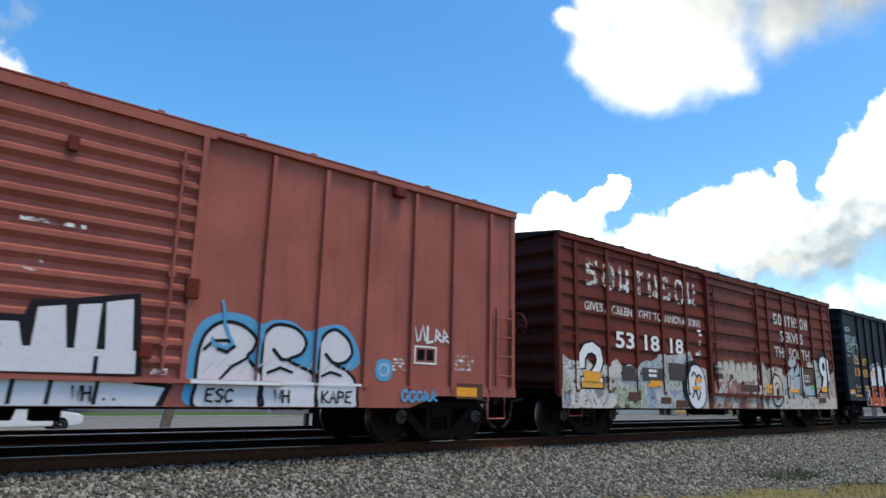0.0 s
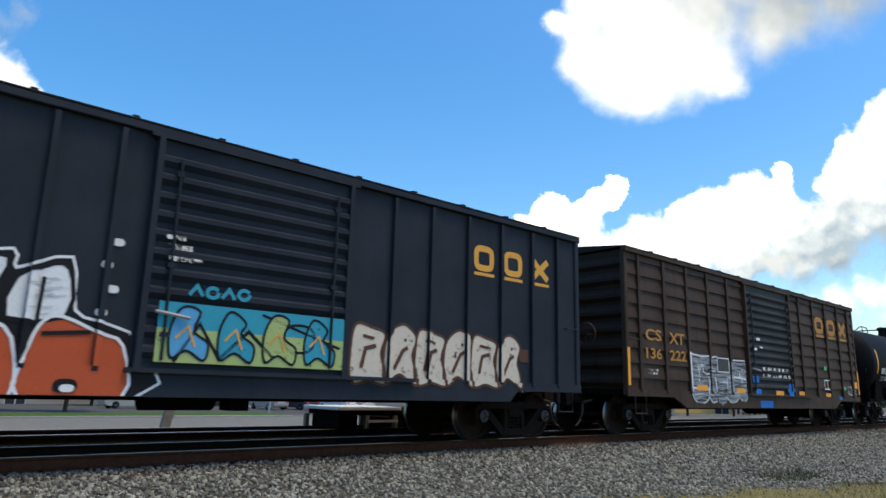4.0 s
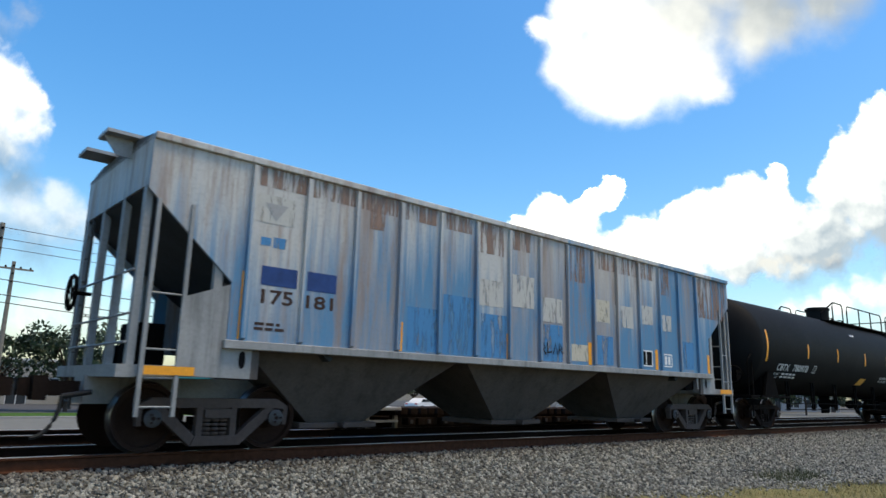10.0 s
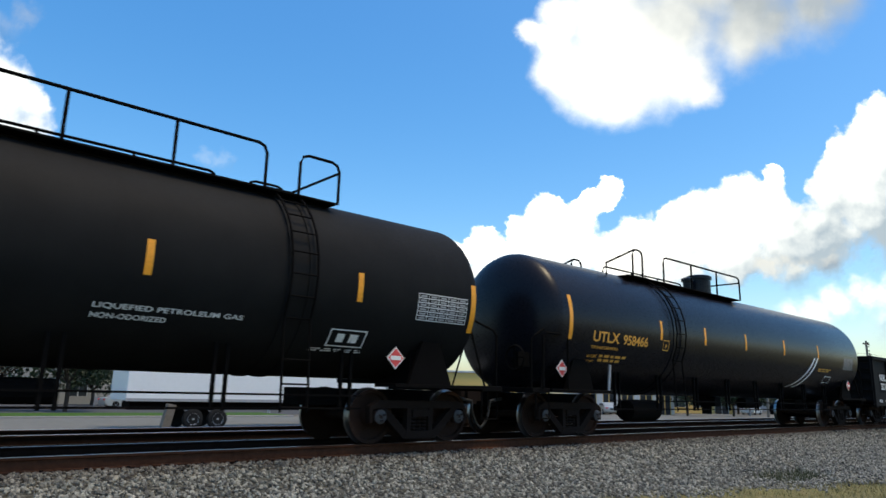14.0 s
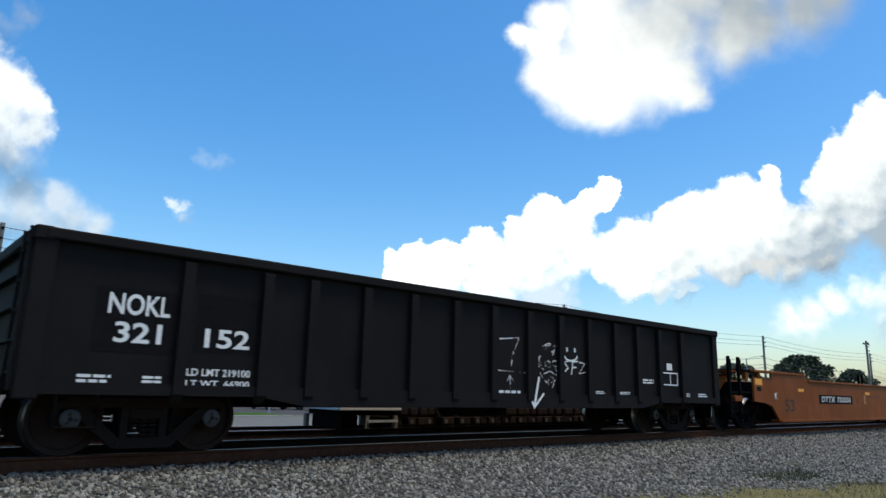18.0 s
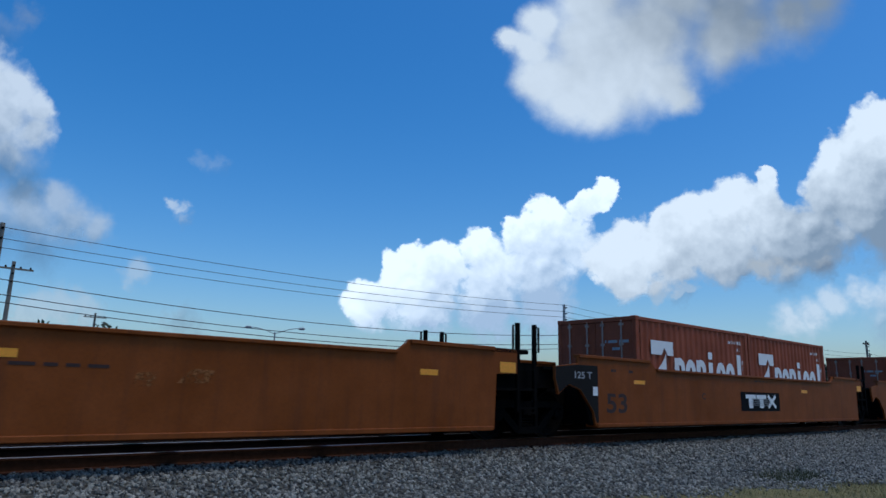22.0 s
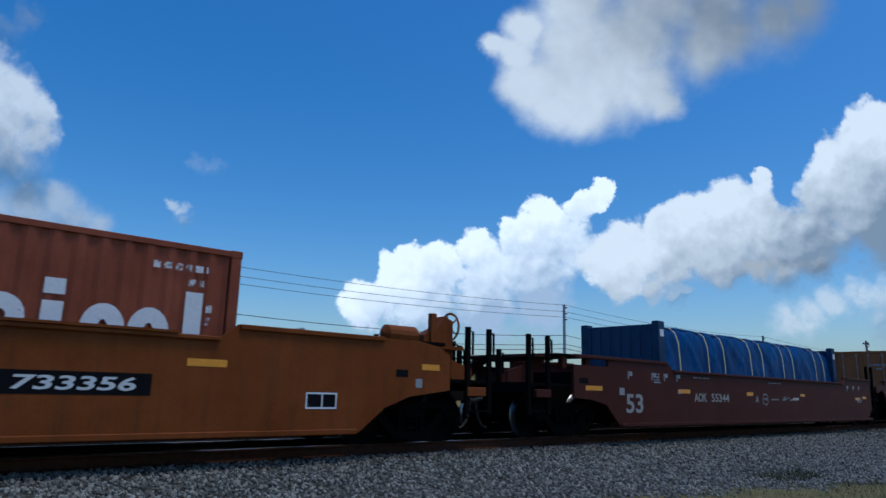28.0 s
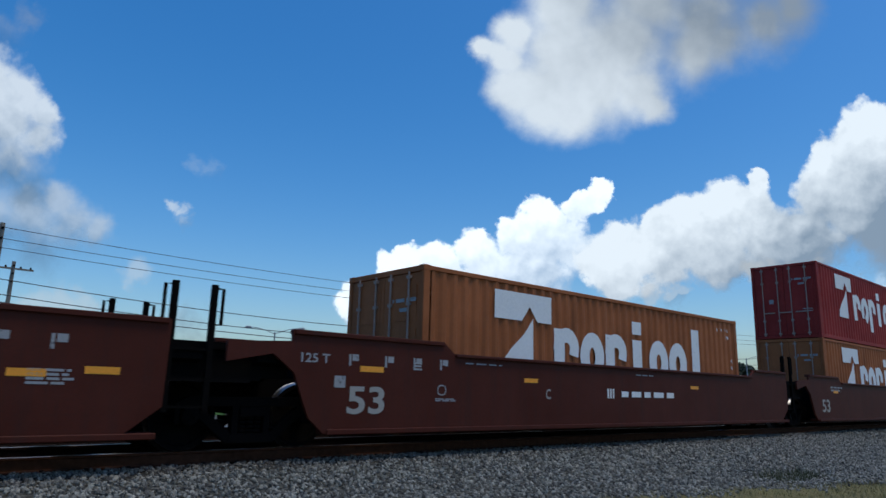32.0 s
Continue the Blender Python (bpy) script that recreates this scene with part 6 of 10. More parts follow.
def hopper_car():
    u0, u1 = 78.88, 94.88
    uc = (u0 + u1) / 2
    c = car("hopper_car", uc, "covered hopper car with worn blue and grey streaked paint", "hopper car")
    L = (u1 - u0) / 2
    s0 = 80.12 - uc
    half, top, low = 1.56, 4.18, 1.50
    for y in (-1, 1):
        bm = bmesh.new()
        add_prism(bm, [(-L, 3.42), (s0, 2.32), (s0, low), (-s0, low), (-s0, 2.45), (L, 3.42), (L, top), (-L, top)], min(y * half, y * (half - 0.05)), max(y * half, y * (half - 0.05)))
        part("side_sheet", bm, HOPPER, c, "chalky blue-grey side sheet with rust streaks")
        bm = boxed(-L, L, min(y * (half + 0.05), y * (half - 0.06)), max(y * (half + 0.05), y * (half - 0.06)), top - 0.08, top + 0.02, 0.012)
        part("top_chord", bm, HOPPER, c)
        bm = boxed(s0 - 0.05, -s0 + 0.05, min(y * (half + 0.07), y * (half - 0.08)), max(y * (half + 0.07), y * (half - 0.08)), low - 0.10, low + 0.02, 0.01)
        part("side_sill", bm, HOPPALE, c)
    for k in range(15):
        x = 80.32 - uc + 0.906 * k
        zb = low + 0.02
        bm = bmesh.new()
        add_prism_x(bm, [(-half + 0.002, zb), (-half - 0.07, zb + 0.04), (-half - 0.07, top - 0.12), (-half + 0.002, top - 0.09)], x - 0.035, x + 0.035)
        part("side_post", bm, HOPPER, c)
    bm = bmesh.new()
    add_prism_x(bm, [(-half, top), (-0.9, top + 0.10), (0.9, top + 0.10), (half, top), (half, top - 0.06), (-half, top - 0.06)], -L, L)
    part("roof", bm, HOPGREY, c)
    bm = bmesh.new()
    add_box(bm, -L - 0.4, L + 0.4, -0.78, -0.30, top + 0.14, top + 0.19)
    add_box(bm, -L - 0.4, L + 0.4, 0.30, 0.78, top + 0.14, top + 0.19)
    for k in range(15):
        x = -L + 0.3 + (2 * L - 0.6) * k / 14
        add_box(bm, x - 0.03, x + 0.03, -0.75, 0.75, top + 0.09, top + 0.14)
    add_prism(bm, [(-L - 0.4, top + 0.14), (-L - 0.2, top - 0.12), (-L, top - 0.12), (-L, top + 0.14)], -0.6, -0.56)
    part("roof_walk", bm, STEEL, c, "galvanised roof walkway")
    bm = bmesh.new()
    for k in range(9):
        x = -L + 0.9 + (2 * L - 1.8) * k / 8
        add_box(bm, x - 0.65, x + 0.65, -0.28, 0.28, top + 0.10, top + 0.20)
        add_box(bm, x - 0.03, x + 0.03, -0.36, 0.36, top + 0.2, top + 0.24)
    part("roof_hatches", bm, HOPGREY, c)
    for s in (-1, 1):
        e = s * L
        # sloping end sheet between the sides
        bm = bmesh.new()
        add_prism(bm, [(e, 3.45), (e - s * 0.05, 3.48), (e - s * 3.0, 1.35), (e - s * 2.93, 1.30)], -half + 0.055, half - 0.055)
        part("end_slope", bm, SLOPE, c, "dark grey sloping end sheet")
        part("end_sheet", boxed(min(e, e - s * 0.05), max(e, e - s * 0.05), -half + 0.055, half - 0.055, 3.482, top), HOPPER, c, "chalky upright sheet below the roof")
        for y in (-1.40, -0.5, 0.5, 1.40):
            part("end_post", boxed(min(e, e - s * 0.10), max(e, e - s * 0.10), y - 0.06, y + 0.06, 1.05, 3.6, 0.008), HOPPALE, c)
        for y in (-1.48, 1.48):
            bm = boxed(min(e - s * 1.0, e - s * 1.12), max(e - s * 1.0, e - s * 1.12), y - 0.05, y + 0.05, 1.0, 2.9)
            part("corner_post", bm, HOPPALE, c)
        side = [(e - s * 0.60, 1.02), (e - s * 1.63, 1.0), (e - s * 1.63, 1.46), (e - s * 1.27, 1.46), (e - s * 1.27, 2.30), (e - s * 0.62, 2.05)]
        if s > 0:
            side = [(e - s * 1.0, 1.0), (e - s * 1.63, 1.0), (e - s * 1.63, 1.46), (e - s * 1.0, 1.46)]
        bm = bmesh.new()
        add_prism(bm, side, -1.545, -1.50)
        part("end_panel", bm, HOPPALE, c, "chalky grey panel over the bogie")
        # hole drawn as a flat black patch, with its inner shade as colour
        mark(Face(c, -1.547), "hand_hole", [blob(e - s * 1.49, 1.26, 0.10, 0.24, 2.2)], BLACKP)
        for z in (1.42, 1.78, 2.35):
            bm = bmesh.new()
            add_tube(bm, [(e + s * 0.02, -1.42, z), (e + s * 0.02, 1.42, z)], 0.018, 6)
            part("cross_bar", bm, HOPPALE, c)
        bm = bmesh.new()
        add_box(bm, min(e + s * 0.15, e - s * 2.4), max(e + s * 0.15, e - s * 2.4), -0.28, 0.28, 0.62, 1.0)
        add_box(bm, min(e + s * 0.12, e - s * 0.12), max(e + s * 0.12, e - s * 0.12), -1.5, 1.5, 0.98, 1.14)
        add_box(bm, min(e, e - s * 1.6), max(e, e - s * 1.6), -1.5, -1.40, 1.0, 1.14)
        add_box(bm, min(e - s * 0.1, e - s * 1.5), max(e - s * 0.1, e - s * 1.5), -1.45, 1.45, 1.02, 1.06)
        part("end_sill", bm, HOPPALE, c)
        bm = bmesh.new()
        add_prism(bm, [(e - s * 1.15, 1.0), (e - s * 1.75, 1.0), (e - s * 1.75, 1.5), (e - s * 1.15, 2.3)], -1.53, -1.49)
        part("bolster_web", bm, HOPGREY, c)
        bm = bmesh.new()
        add_box(bm, min(e - s * 0.35, e - s * 0.75), max(e - s * 0.35, e - s * 0.75), -0.55, 0.15, 1.1, 1.75)
        add_lathe(bm, [(min(e - s * .3, e - s * 1.1), 0.17), (max(e - s * .3, e - s * 1.1), 0.17)], "x", 14, at=(0, 0.55, 1.3))
        part("brake_gear", bm, UNDER, c)
        lx = e - s * 0.02
        bm = bmesh.new()
        for y in (1.10, 1.52):
            add_box(bm, lx - 0.02, lx + 0.02, y - 0.02, y + 0.02, 0.5, 4.1)
        for k in range(10):
            add_tube(bm, [(lx, 1.10, 0.62 + 0.37 * k), (lx, 1.52, 0.62 + 0.37 * k)], 0.015, 6)
        part("end_ladder", bm, HOPGREY, c)
        bm = bmesh.new()
        for xx in (e - s * 0.15, e - s * 0.60):
            add_box(bm, xx - 0.025, xx + 0.025, -1.60, -1.55, 0.5, 3.3)
        for k in (0, 1, 2, 4):
            add_tube(bm, [(e - s * 0.15, -1.56, 0.62 + 0.36 * k), (e - s * 0.60, -1.56, 0.62 + 0.36 * k)], 0.015, 6)
        part("side_ladder", bm, HOPPALE, c)
        mark(Face(c, -1.60), "reflector", [rect(min(e - s * 0.18, e - s * 0.82), max(e - s * 0.18, e - s * 0.82), 1.02, 1.13)], ORANGE, "", 1)
        bogie(c, e - s * 1.42, 1.78, 0.457, 1)
        coupler(c, e + s * 0.58, s)
    bm = bmesh.new()
    add_lathe(bm, [(-L - 0.3, 0.26), (-L - 0.27, 0.285), (-L - 0.24, 0.26), (-L - 0.27, 0.235), (-L - 0.3, 0.26)], "x", 20, at=(0, 0.6, 2.2))
    for k in range(5):
        add_tube(bm, [(-L - 0.27, 0.6, 2.2), (-L - 0.27, 0.6 + 0.26 * math.cos(k * 1.257), 2.2 + 0.26 * math.sin(k * 1.257))], 0.014, 5)
    add_tube(bm, [(-L - 0.27, 0.6, 2.2), (-L, 0.6, 2.2)], 0.03)
    part("brake_wheel", bm, UNDER, c)
    # three discharge bays
    w = (2 * -s0 - 0.5) / 3
    for k in range(3):
        xm = s0 + 0.25 + w * (k + 0.5)
        bm = bmesh.new()
        t = [(xm - w / 2, -half + 0.12, low), (xm + w / 2, -half + 0.12, low), (xm + w / 2, half - 0.12, low), (xm - w / 2, half - 0.12, low)]
        b = [(xm - 0.55, -0.62, 0.36), (xm + 0.55, -0.62, 0.36), (xm + 0.55, 0.62, 0.36), (xm - 0.55, 0.62, 0.36)]
        tv, bv = [bm.verts.new(p) for p in t], [bm.verts.new(p) for p in b]
        for i in range(4):
            bm.faces.new((tv[i], tv[(i + 1) % 4], bv[(i + 1) % 4], bv[i]))
        bm.faces.new(tv), bm.faces.new(bv[::-1])
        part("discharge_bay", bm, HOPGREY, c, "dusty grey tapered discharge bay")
        bm = boxed(xm - 0.75, xm + 0.75, -0.75, 0.75, 0.27, 0.36, 0.01)
        add_lathe(bm, [(-0.95, 0.05), (-0.78, 0.05)], "y", 10, at=(xm, 0, 0.32))
        part("outlet_gate", bm, TRUCKL, c)
    f, fp = Face(c, -half), Face(c, -half - 0.002)
    X = lambda u: u - uc
    mark(f, "panel", [rect(X(80.55), X(81.13), 2.34, 2.62), rect(X(81.27), X(81.82), 2.34, 2.63)], BLUEQ, "royal blue name panel")
    text(f, "175", X(80.57), X(81.08), 2.07, 2.28, DARKP)
    text(f, "181", X(81.30), X(81.78), 2.07, 2.27, DARKP)
    mark(f, "stencil", bars(X(80.5), X(81.0), 1.66, 1.80, 2, 6, 0.4, 3), DARKP)
    pale = worn_mark("pale_grey_paint_patch", (0.47, 0.46, 0.43), 0.50, 0.6, (1, 1, 0.15))
    cream = worn_mark("cream_paint_patch", (0.50, 0.46, 0.37), 0.50, 0.6, (1, 1, 0.3))
    rusty = worn_mark("rust_wash", (0.25, 0.17, 0.135), 0.58, 0.6, (1.5, 1, 0.10))
    deepb = worn_mark("fresh_blue_patch", (0.070, 0.215, 0.42), 0.52, 0.6, (1, 1, 0.12))
    mark(f, "old_logo", [rect(X(80.40), X(81.02), 3.26, 3.68)], pale, "pale square with a faint emblem")
    mark(f, "old_logo", [[(X(80.52), 3.56), (X(80.90), 3.56), (X(80.71), 3.30)]], GREYP, "", 2)
    mark(f, "old_logo", [rect(X(80.50), X(80.66), 2.92, 3.04), rect(X(80.70), X(80.92), 2.90, 3.06)], deepb, "", 1)
    mark(f, "paint_patch", [rect(X(85.77), X(86.50), 2.56, 3.2), rect(X(86.66), X(87.40), 2.35, 2.85), rect(X(84.9), X(85.6), 2.5, 3.0), rect(X(89.3), X(90.05), 2.45, 2.95), rect(X(90.3), X(90.9), 2.6, 3.05), rect(X(91.2), X(91.75), 2.5, 2.9)], pale, "pale painted-over rectangle")
    mark(f, "paint_patch", [rect(X(87.52), X(88.26), 1.60, 1.95), rect(X(88.5), X(89.1), 2.5, 3.0)], cream, "cream painted-over rectangle")
    mark(f, "paint_patch", [rect(X(83.25), X(83.95), 1.56, 2.3), rect(X(84.05), X(84.85), 1.55, 2.6), rect(X(85.0), X(85.7), 1.55, 2.35), rect(X(86.65), X(87.4), 1.55, 2.3), rect(X(88.5), X(89.2), 1.56, 2.2), rect(X(92.2), X(92.8), 1.6, 2.3)], deepb, "bright blue painted rectangle")
    mark(f, "rust_patch", [rect(X(87.5), X(88.2), 3.3, 4.1), rect(X(84.9), X(85.6), 3.5, 4.1), rect(X(85.8), X(86.4), 3.7, 4.1), rect(X(91.2), X(91.7), 3.4, 4.08), rect(X(92.9), X(93.6), 3.3, 4.05), rect(X(82.4), X(82.7), 3.5, 4.1), rect(X(93.0), X(94.7), 3.0, 4.1), rect(X(88.4), X(91.0), 3.7, 4.1), rect(X(80.4), X(84.8), 3.8, 4.1)], rusty, "rust wash below the roof edge")
    for u in (80.32, 83.10, 85.75, 88.33, 91.0, 93.56):
        mark(f, "reflector", [rect(X(u - 0.06), X(u + 0.06), 1.54, 2.02 if u > 81 else 2.5)], ORANGE, "", 2)
    mark(f, "data_box", [rect(X(90.31), X(90.80), 1.62, 1.96)], BLACKP, "", 1)
    mark(f, "data_box", frame_of(X(90.29), X(90.82), 1.6, 1.98, 0.03) + [rect(X(90.53), X(90.56), 1.62, 1.96)], WHITE, "", 2)
    mark(f, "data_box", frame_of(X(91.15), X(91.71), 1.62, 1.94, 0.03) + [rect(X(91.22 + 0.15 * k), X(91.32 + 0.15 * k), 1.68, 1.88) for k in range(3)], WHITE, "", 2)
    scribble(f, X(86.7), X(87.42), 1.68, 1.95, 4, SPRAYK, 0.03, 61)
    return c


SLACK = 1.300
hopper_car()


# ---------------------------------------------------------------- train: gondola
def gondola():
    u0, u1 = 136.3, 152.55
    uc = (u0 + u1) / 2
    c = car("gondola_car", uc, "black high-sided gondola car with white numbers", "gondola car")
    L = (u1 - u0) / 2
    half, top = 1.47, 2.70
    X = lambda u: u - uc
    posts = [138.04, 139.20, 139.96, 140.95, 141.93, 142.92, 143.89, 144.9, 145.88, 146.86, 147.84, 148.75, 149.7, 150.75]
    edges = [u0] + posts + [u1]
    for a, b in zip(edges, edges[1:]):
        bm = boxed(X(a), X(b), -half, -half + 0.04, 0.80, top - 0.1)
        part("side_panel", bm, GONBLK, c)
    bm = boxed(-L, L, half - 0.04, half, 0.80, top - 0.1)
    part("far_side", bm, GONBLK, c)
    for y in (-1, 1):
        bm = boxed(-L, L, min(y * (half + 0.11), y * (half - 0.05)), max(y * (half + 0.11), y * (half - 0.05)), top - 0.14, top, 0.02)
        part("top_chord", bm, GONBLK, c)
        bm = bmesh.new()
        add_prism(bm, [(-L, 0.76), (X(139.2), 0.76), (X(139.95), 0.63), (X(148.9), 0.63), (X(149.7), 0.76), (L, 0.76), (L, 0.9), (-L, 0.9)], min(y * (half + 0.06), y * (half - 0.03)), max(y * (half + 0.06), y * (half - 0.03)))
        part("side_sill", bm, GONBLK, c)
    for p in posts:
        for y in (-1, 1):
            bm = bmesh.new()
            ya, yb = y * (half - 0.002), y * (half + 0.10)
            add_prism_x(bm, [(ya, 0.66), (yb, 0.78), (yb, top - 0.2), (ya, top - 0.13)], X(p) - 0.075, X(p) + 0.075)
            part("side_post", bm, GONBLK, c)
    for s in (-1, 1):
        e = s * L
        bm = boxed(min(e, e - s * 0.05), max(e, e - s * 0.05), -half, half, 0.8, top - 0.02)
        for k in range(4):
            z = 0.95 + 0.42 * k
            add_box(bm, min(e - s * 0.01, e + s * 0.10), max(e - s * 0.01, e + s * 0.10), -half + 0.02, half - 0.02, z, z + 0.16)
        part("end_wall", bm, GONBLK, c, "ribbed end wall")
        bm = boxed(min(e - s * 0.1, e + s * 0.12), max(e - s * 0.1, e + s * 0.12), -half - 0.1, half + 0.1, top - 0.16, top + 0.01, 0.02)
        part("end_chord", bm, GONBLK, c)
        for y in (-1, 1):
            bm = boxed(min(e - s * 0.16, e + s * 0.1), max(e - s * 0.16, e + s * 0.1), min(y * (half - 0.02), y * (half + 0.07)), max(y * (half - 0.02), y * (half + 0.07)), 0.7, top - 0.1, 0.02)
            part("corner_post", bm, GONBLK, c)
        bogie(c, e - s * 1.52, 1.78)
        coupler(c, e + s * 0.55, s)
        bm = bmesh.new()
        add_tube(bm, [(e - s * .35, -half - .06, .75), (e - s * .35, -half - .06, .38), (e - s * .8, -half - .06, .38), (e - s * .8, -half - .06, .75)], .018, 6)
        part("sill_step", bm, UNDER, c)
    bm = boxed(-L, L, -half + 0.05, half - 0.05, 0.82, 0.90)
    part("floor", bm, UNDER, c)
    under_gear(c, -L + 0.3, L - 0.3, 9, 0.40)
    ladder(c, L - 0.62, 0.42, half + 0.14, 0.8, top, 5, GONBLK)
    bm = bmesh.new()
    for y in (-1.62,):
        for x in (-L - 0.13,):
            for yy in (-1.45, -1.05):
                add_box(bm, x - 0.02, x + 0.02, yy - 0.02, yy + 0.02, 0.8, top + 0.0)
            for k in range(5):
                add_tube(bm, [(x, -1.45, 1.0 + 0.36 * k), (x, -1.05, 1.0 + 0.36 * k)], 0.015, 6)
    part("end_ladder", bm, GONBLK, c)
    f = Face(c, -half)
    mark(f, "number_panel", [rect(X(136.95), X(137.95), 1.28, 2.08), rect(X(138.22), X(139.12), 1.33, 2.12)], BLACKP, "fresh black number panel")
    text(f, "NOKL", X(137.10), X(137.86), 1.75, 2.02, WHITE, "", 2)
    text(f, "321", X(137.20), X(137.78), 1.40, 1.66, WHITE, "", 2)
    text(f, "152", X(138.35), X(139.0), 1.40, 1.66, WHITE, "", 2)
    text(f, "LD LMT 219100", X(138.15), X(139.05), 1.02, 1.12, WHITE, "", 1)
    text(f, "LT WT  66900", X(138.15), X(139.05), 0.88, 0.97, WHITE, "", 1)
    mark(f, "stencil", bars(X(136.85), X(137.25), 0.88, 1.0, 2, 3, 0.4, 2) + bars(X(137.6), X(137.85), 0.84, 1.0, 3, 4, 0.4, 1) + bars(X(144.1), X(144.8), 0.86, 0.95, 1, 5, 0.2, 5) + bars(X(147.15), X(147.5), 0.92, 0.99, 2, 6, 0.4, 2) + bars(X(148.05), X(148.5), 0.92, 0.99, 2, 7, 0.4, 2) + bars(X(149.0), X(149.5), 1.18, 1.3, 2, 8, 0.4, 2) + bars(X(151.0), X(151.2), 0.9, 1.0, 3, 9, 0.4, 1) + bars(X(151.6), X(152.1), 0.9, 1.0, 2, 10, 0.4, 2), WHITE)
    mark(f, "data_box", frame_of(X(149.9), X(150.6), 1.18, 1.50, 0.03) + [rect(X(150.24), X(150.27), 1.2, 1.48), rect(X(150.1), X(150.35), 1.55, 1.72)], WHITE)
    mark(f, "chalk_drawing", stroke([(X(144.1), 1.92), (X(144.66), 1.97), (X(144.5), 1.7), (X(144.42), 1.42)], 0.03) + stroke([(X(144.0), 1.32), (X(144.85), 1.30)], 0.022) + stroke([(X(144.4), 0.98), (X(144.4), 1.24)], 0.022) + stroke([(X(144.3), 1.12), (X(144.4), 1.24), (X(144.5), 1.12)], 0.022), WHITEW, "chalk marks")
    rough = random.Random(5)
    face = stroke(arc(X(145.58), 1.52, 0.34, 0.40, 60, 330), 0.022) + stroke([(X(145.35), 1.86), (X(145.95), 1.9), (X(145.9), 1.5), (X(145.8), 1.3)], 0.022) + ring(X(145.52), 1.5, 0.16, 0.12, 0.02) + ring(X(145.76), 1.52, 0.16, 0.12, 0.02) + stroke([(X(145.4), 1.3), (X(145.6), 1.36), (X(145.8), 1.28)], 0.022) + ring(X(145.62), 1.14, 0.16, 0.22, 0.02)
    for k in range(14):
        u, z = 145.3 + 0.6 * rough.random(), 1.35 + 0.45 * rough.random()
        face += stroke([(X(u), z), (X(u + rough.uniform(-.12, .12)), z + rough.uniform(-.14, .14))], 0.018)
    mark(f, "chalk_drawing", face, WHITEW, "chalk scrawl like a face")
    mark(f, "chalk_drawing", stroke([(X(145.16), 1.22), (X(145.02), 0.66)], 0.06) + stroke([(X(144.9), 0.86), (X(145.02), 0.64), (X(145.3), 0.90)], 0.05), WHITE, "white arrow", 20)
    mark(f, "chalk_drawing", stroke(arc(X(146.28), 1.72, 0.22, 0.12, 190, 350), 0.04) + stroke([(X(146.15), 1.86), (X(146.16), 1.8)], 0.05) + stroke([(X(146.42), 1.86), (X(146.42), 1.8)], 0.05), WHITE, "chalk smile")
    mark(f, "chalk_drawing", stroke([(X(146.22), 1.60), (X(146.06), 1.56), (X(146.18), 1.44), (X(146.02), 1.34)], 0.03) + stroke([(X(146.3), 1.32), (X(146.34), 1.58), (X(146.52), 1.60)], 0.03) + stroke([(X(146.32), 1.46), (X(146.46), 1.47)], 0.03) + stroke([(X(146.58), 1.58), (X(146.76), 1.56), (X(146.56), 1.34), (X(146.9), 1.40)], 0.03), WHITE, "chalk initials")
    return c


SLACK = 2.028
gondola()


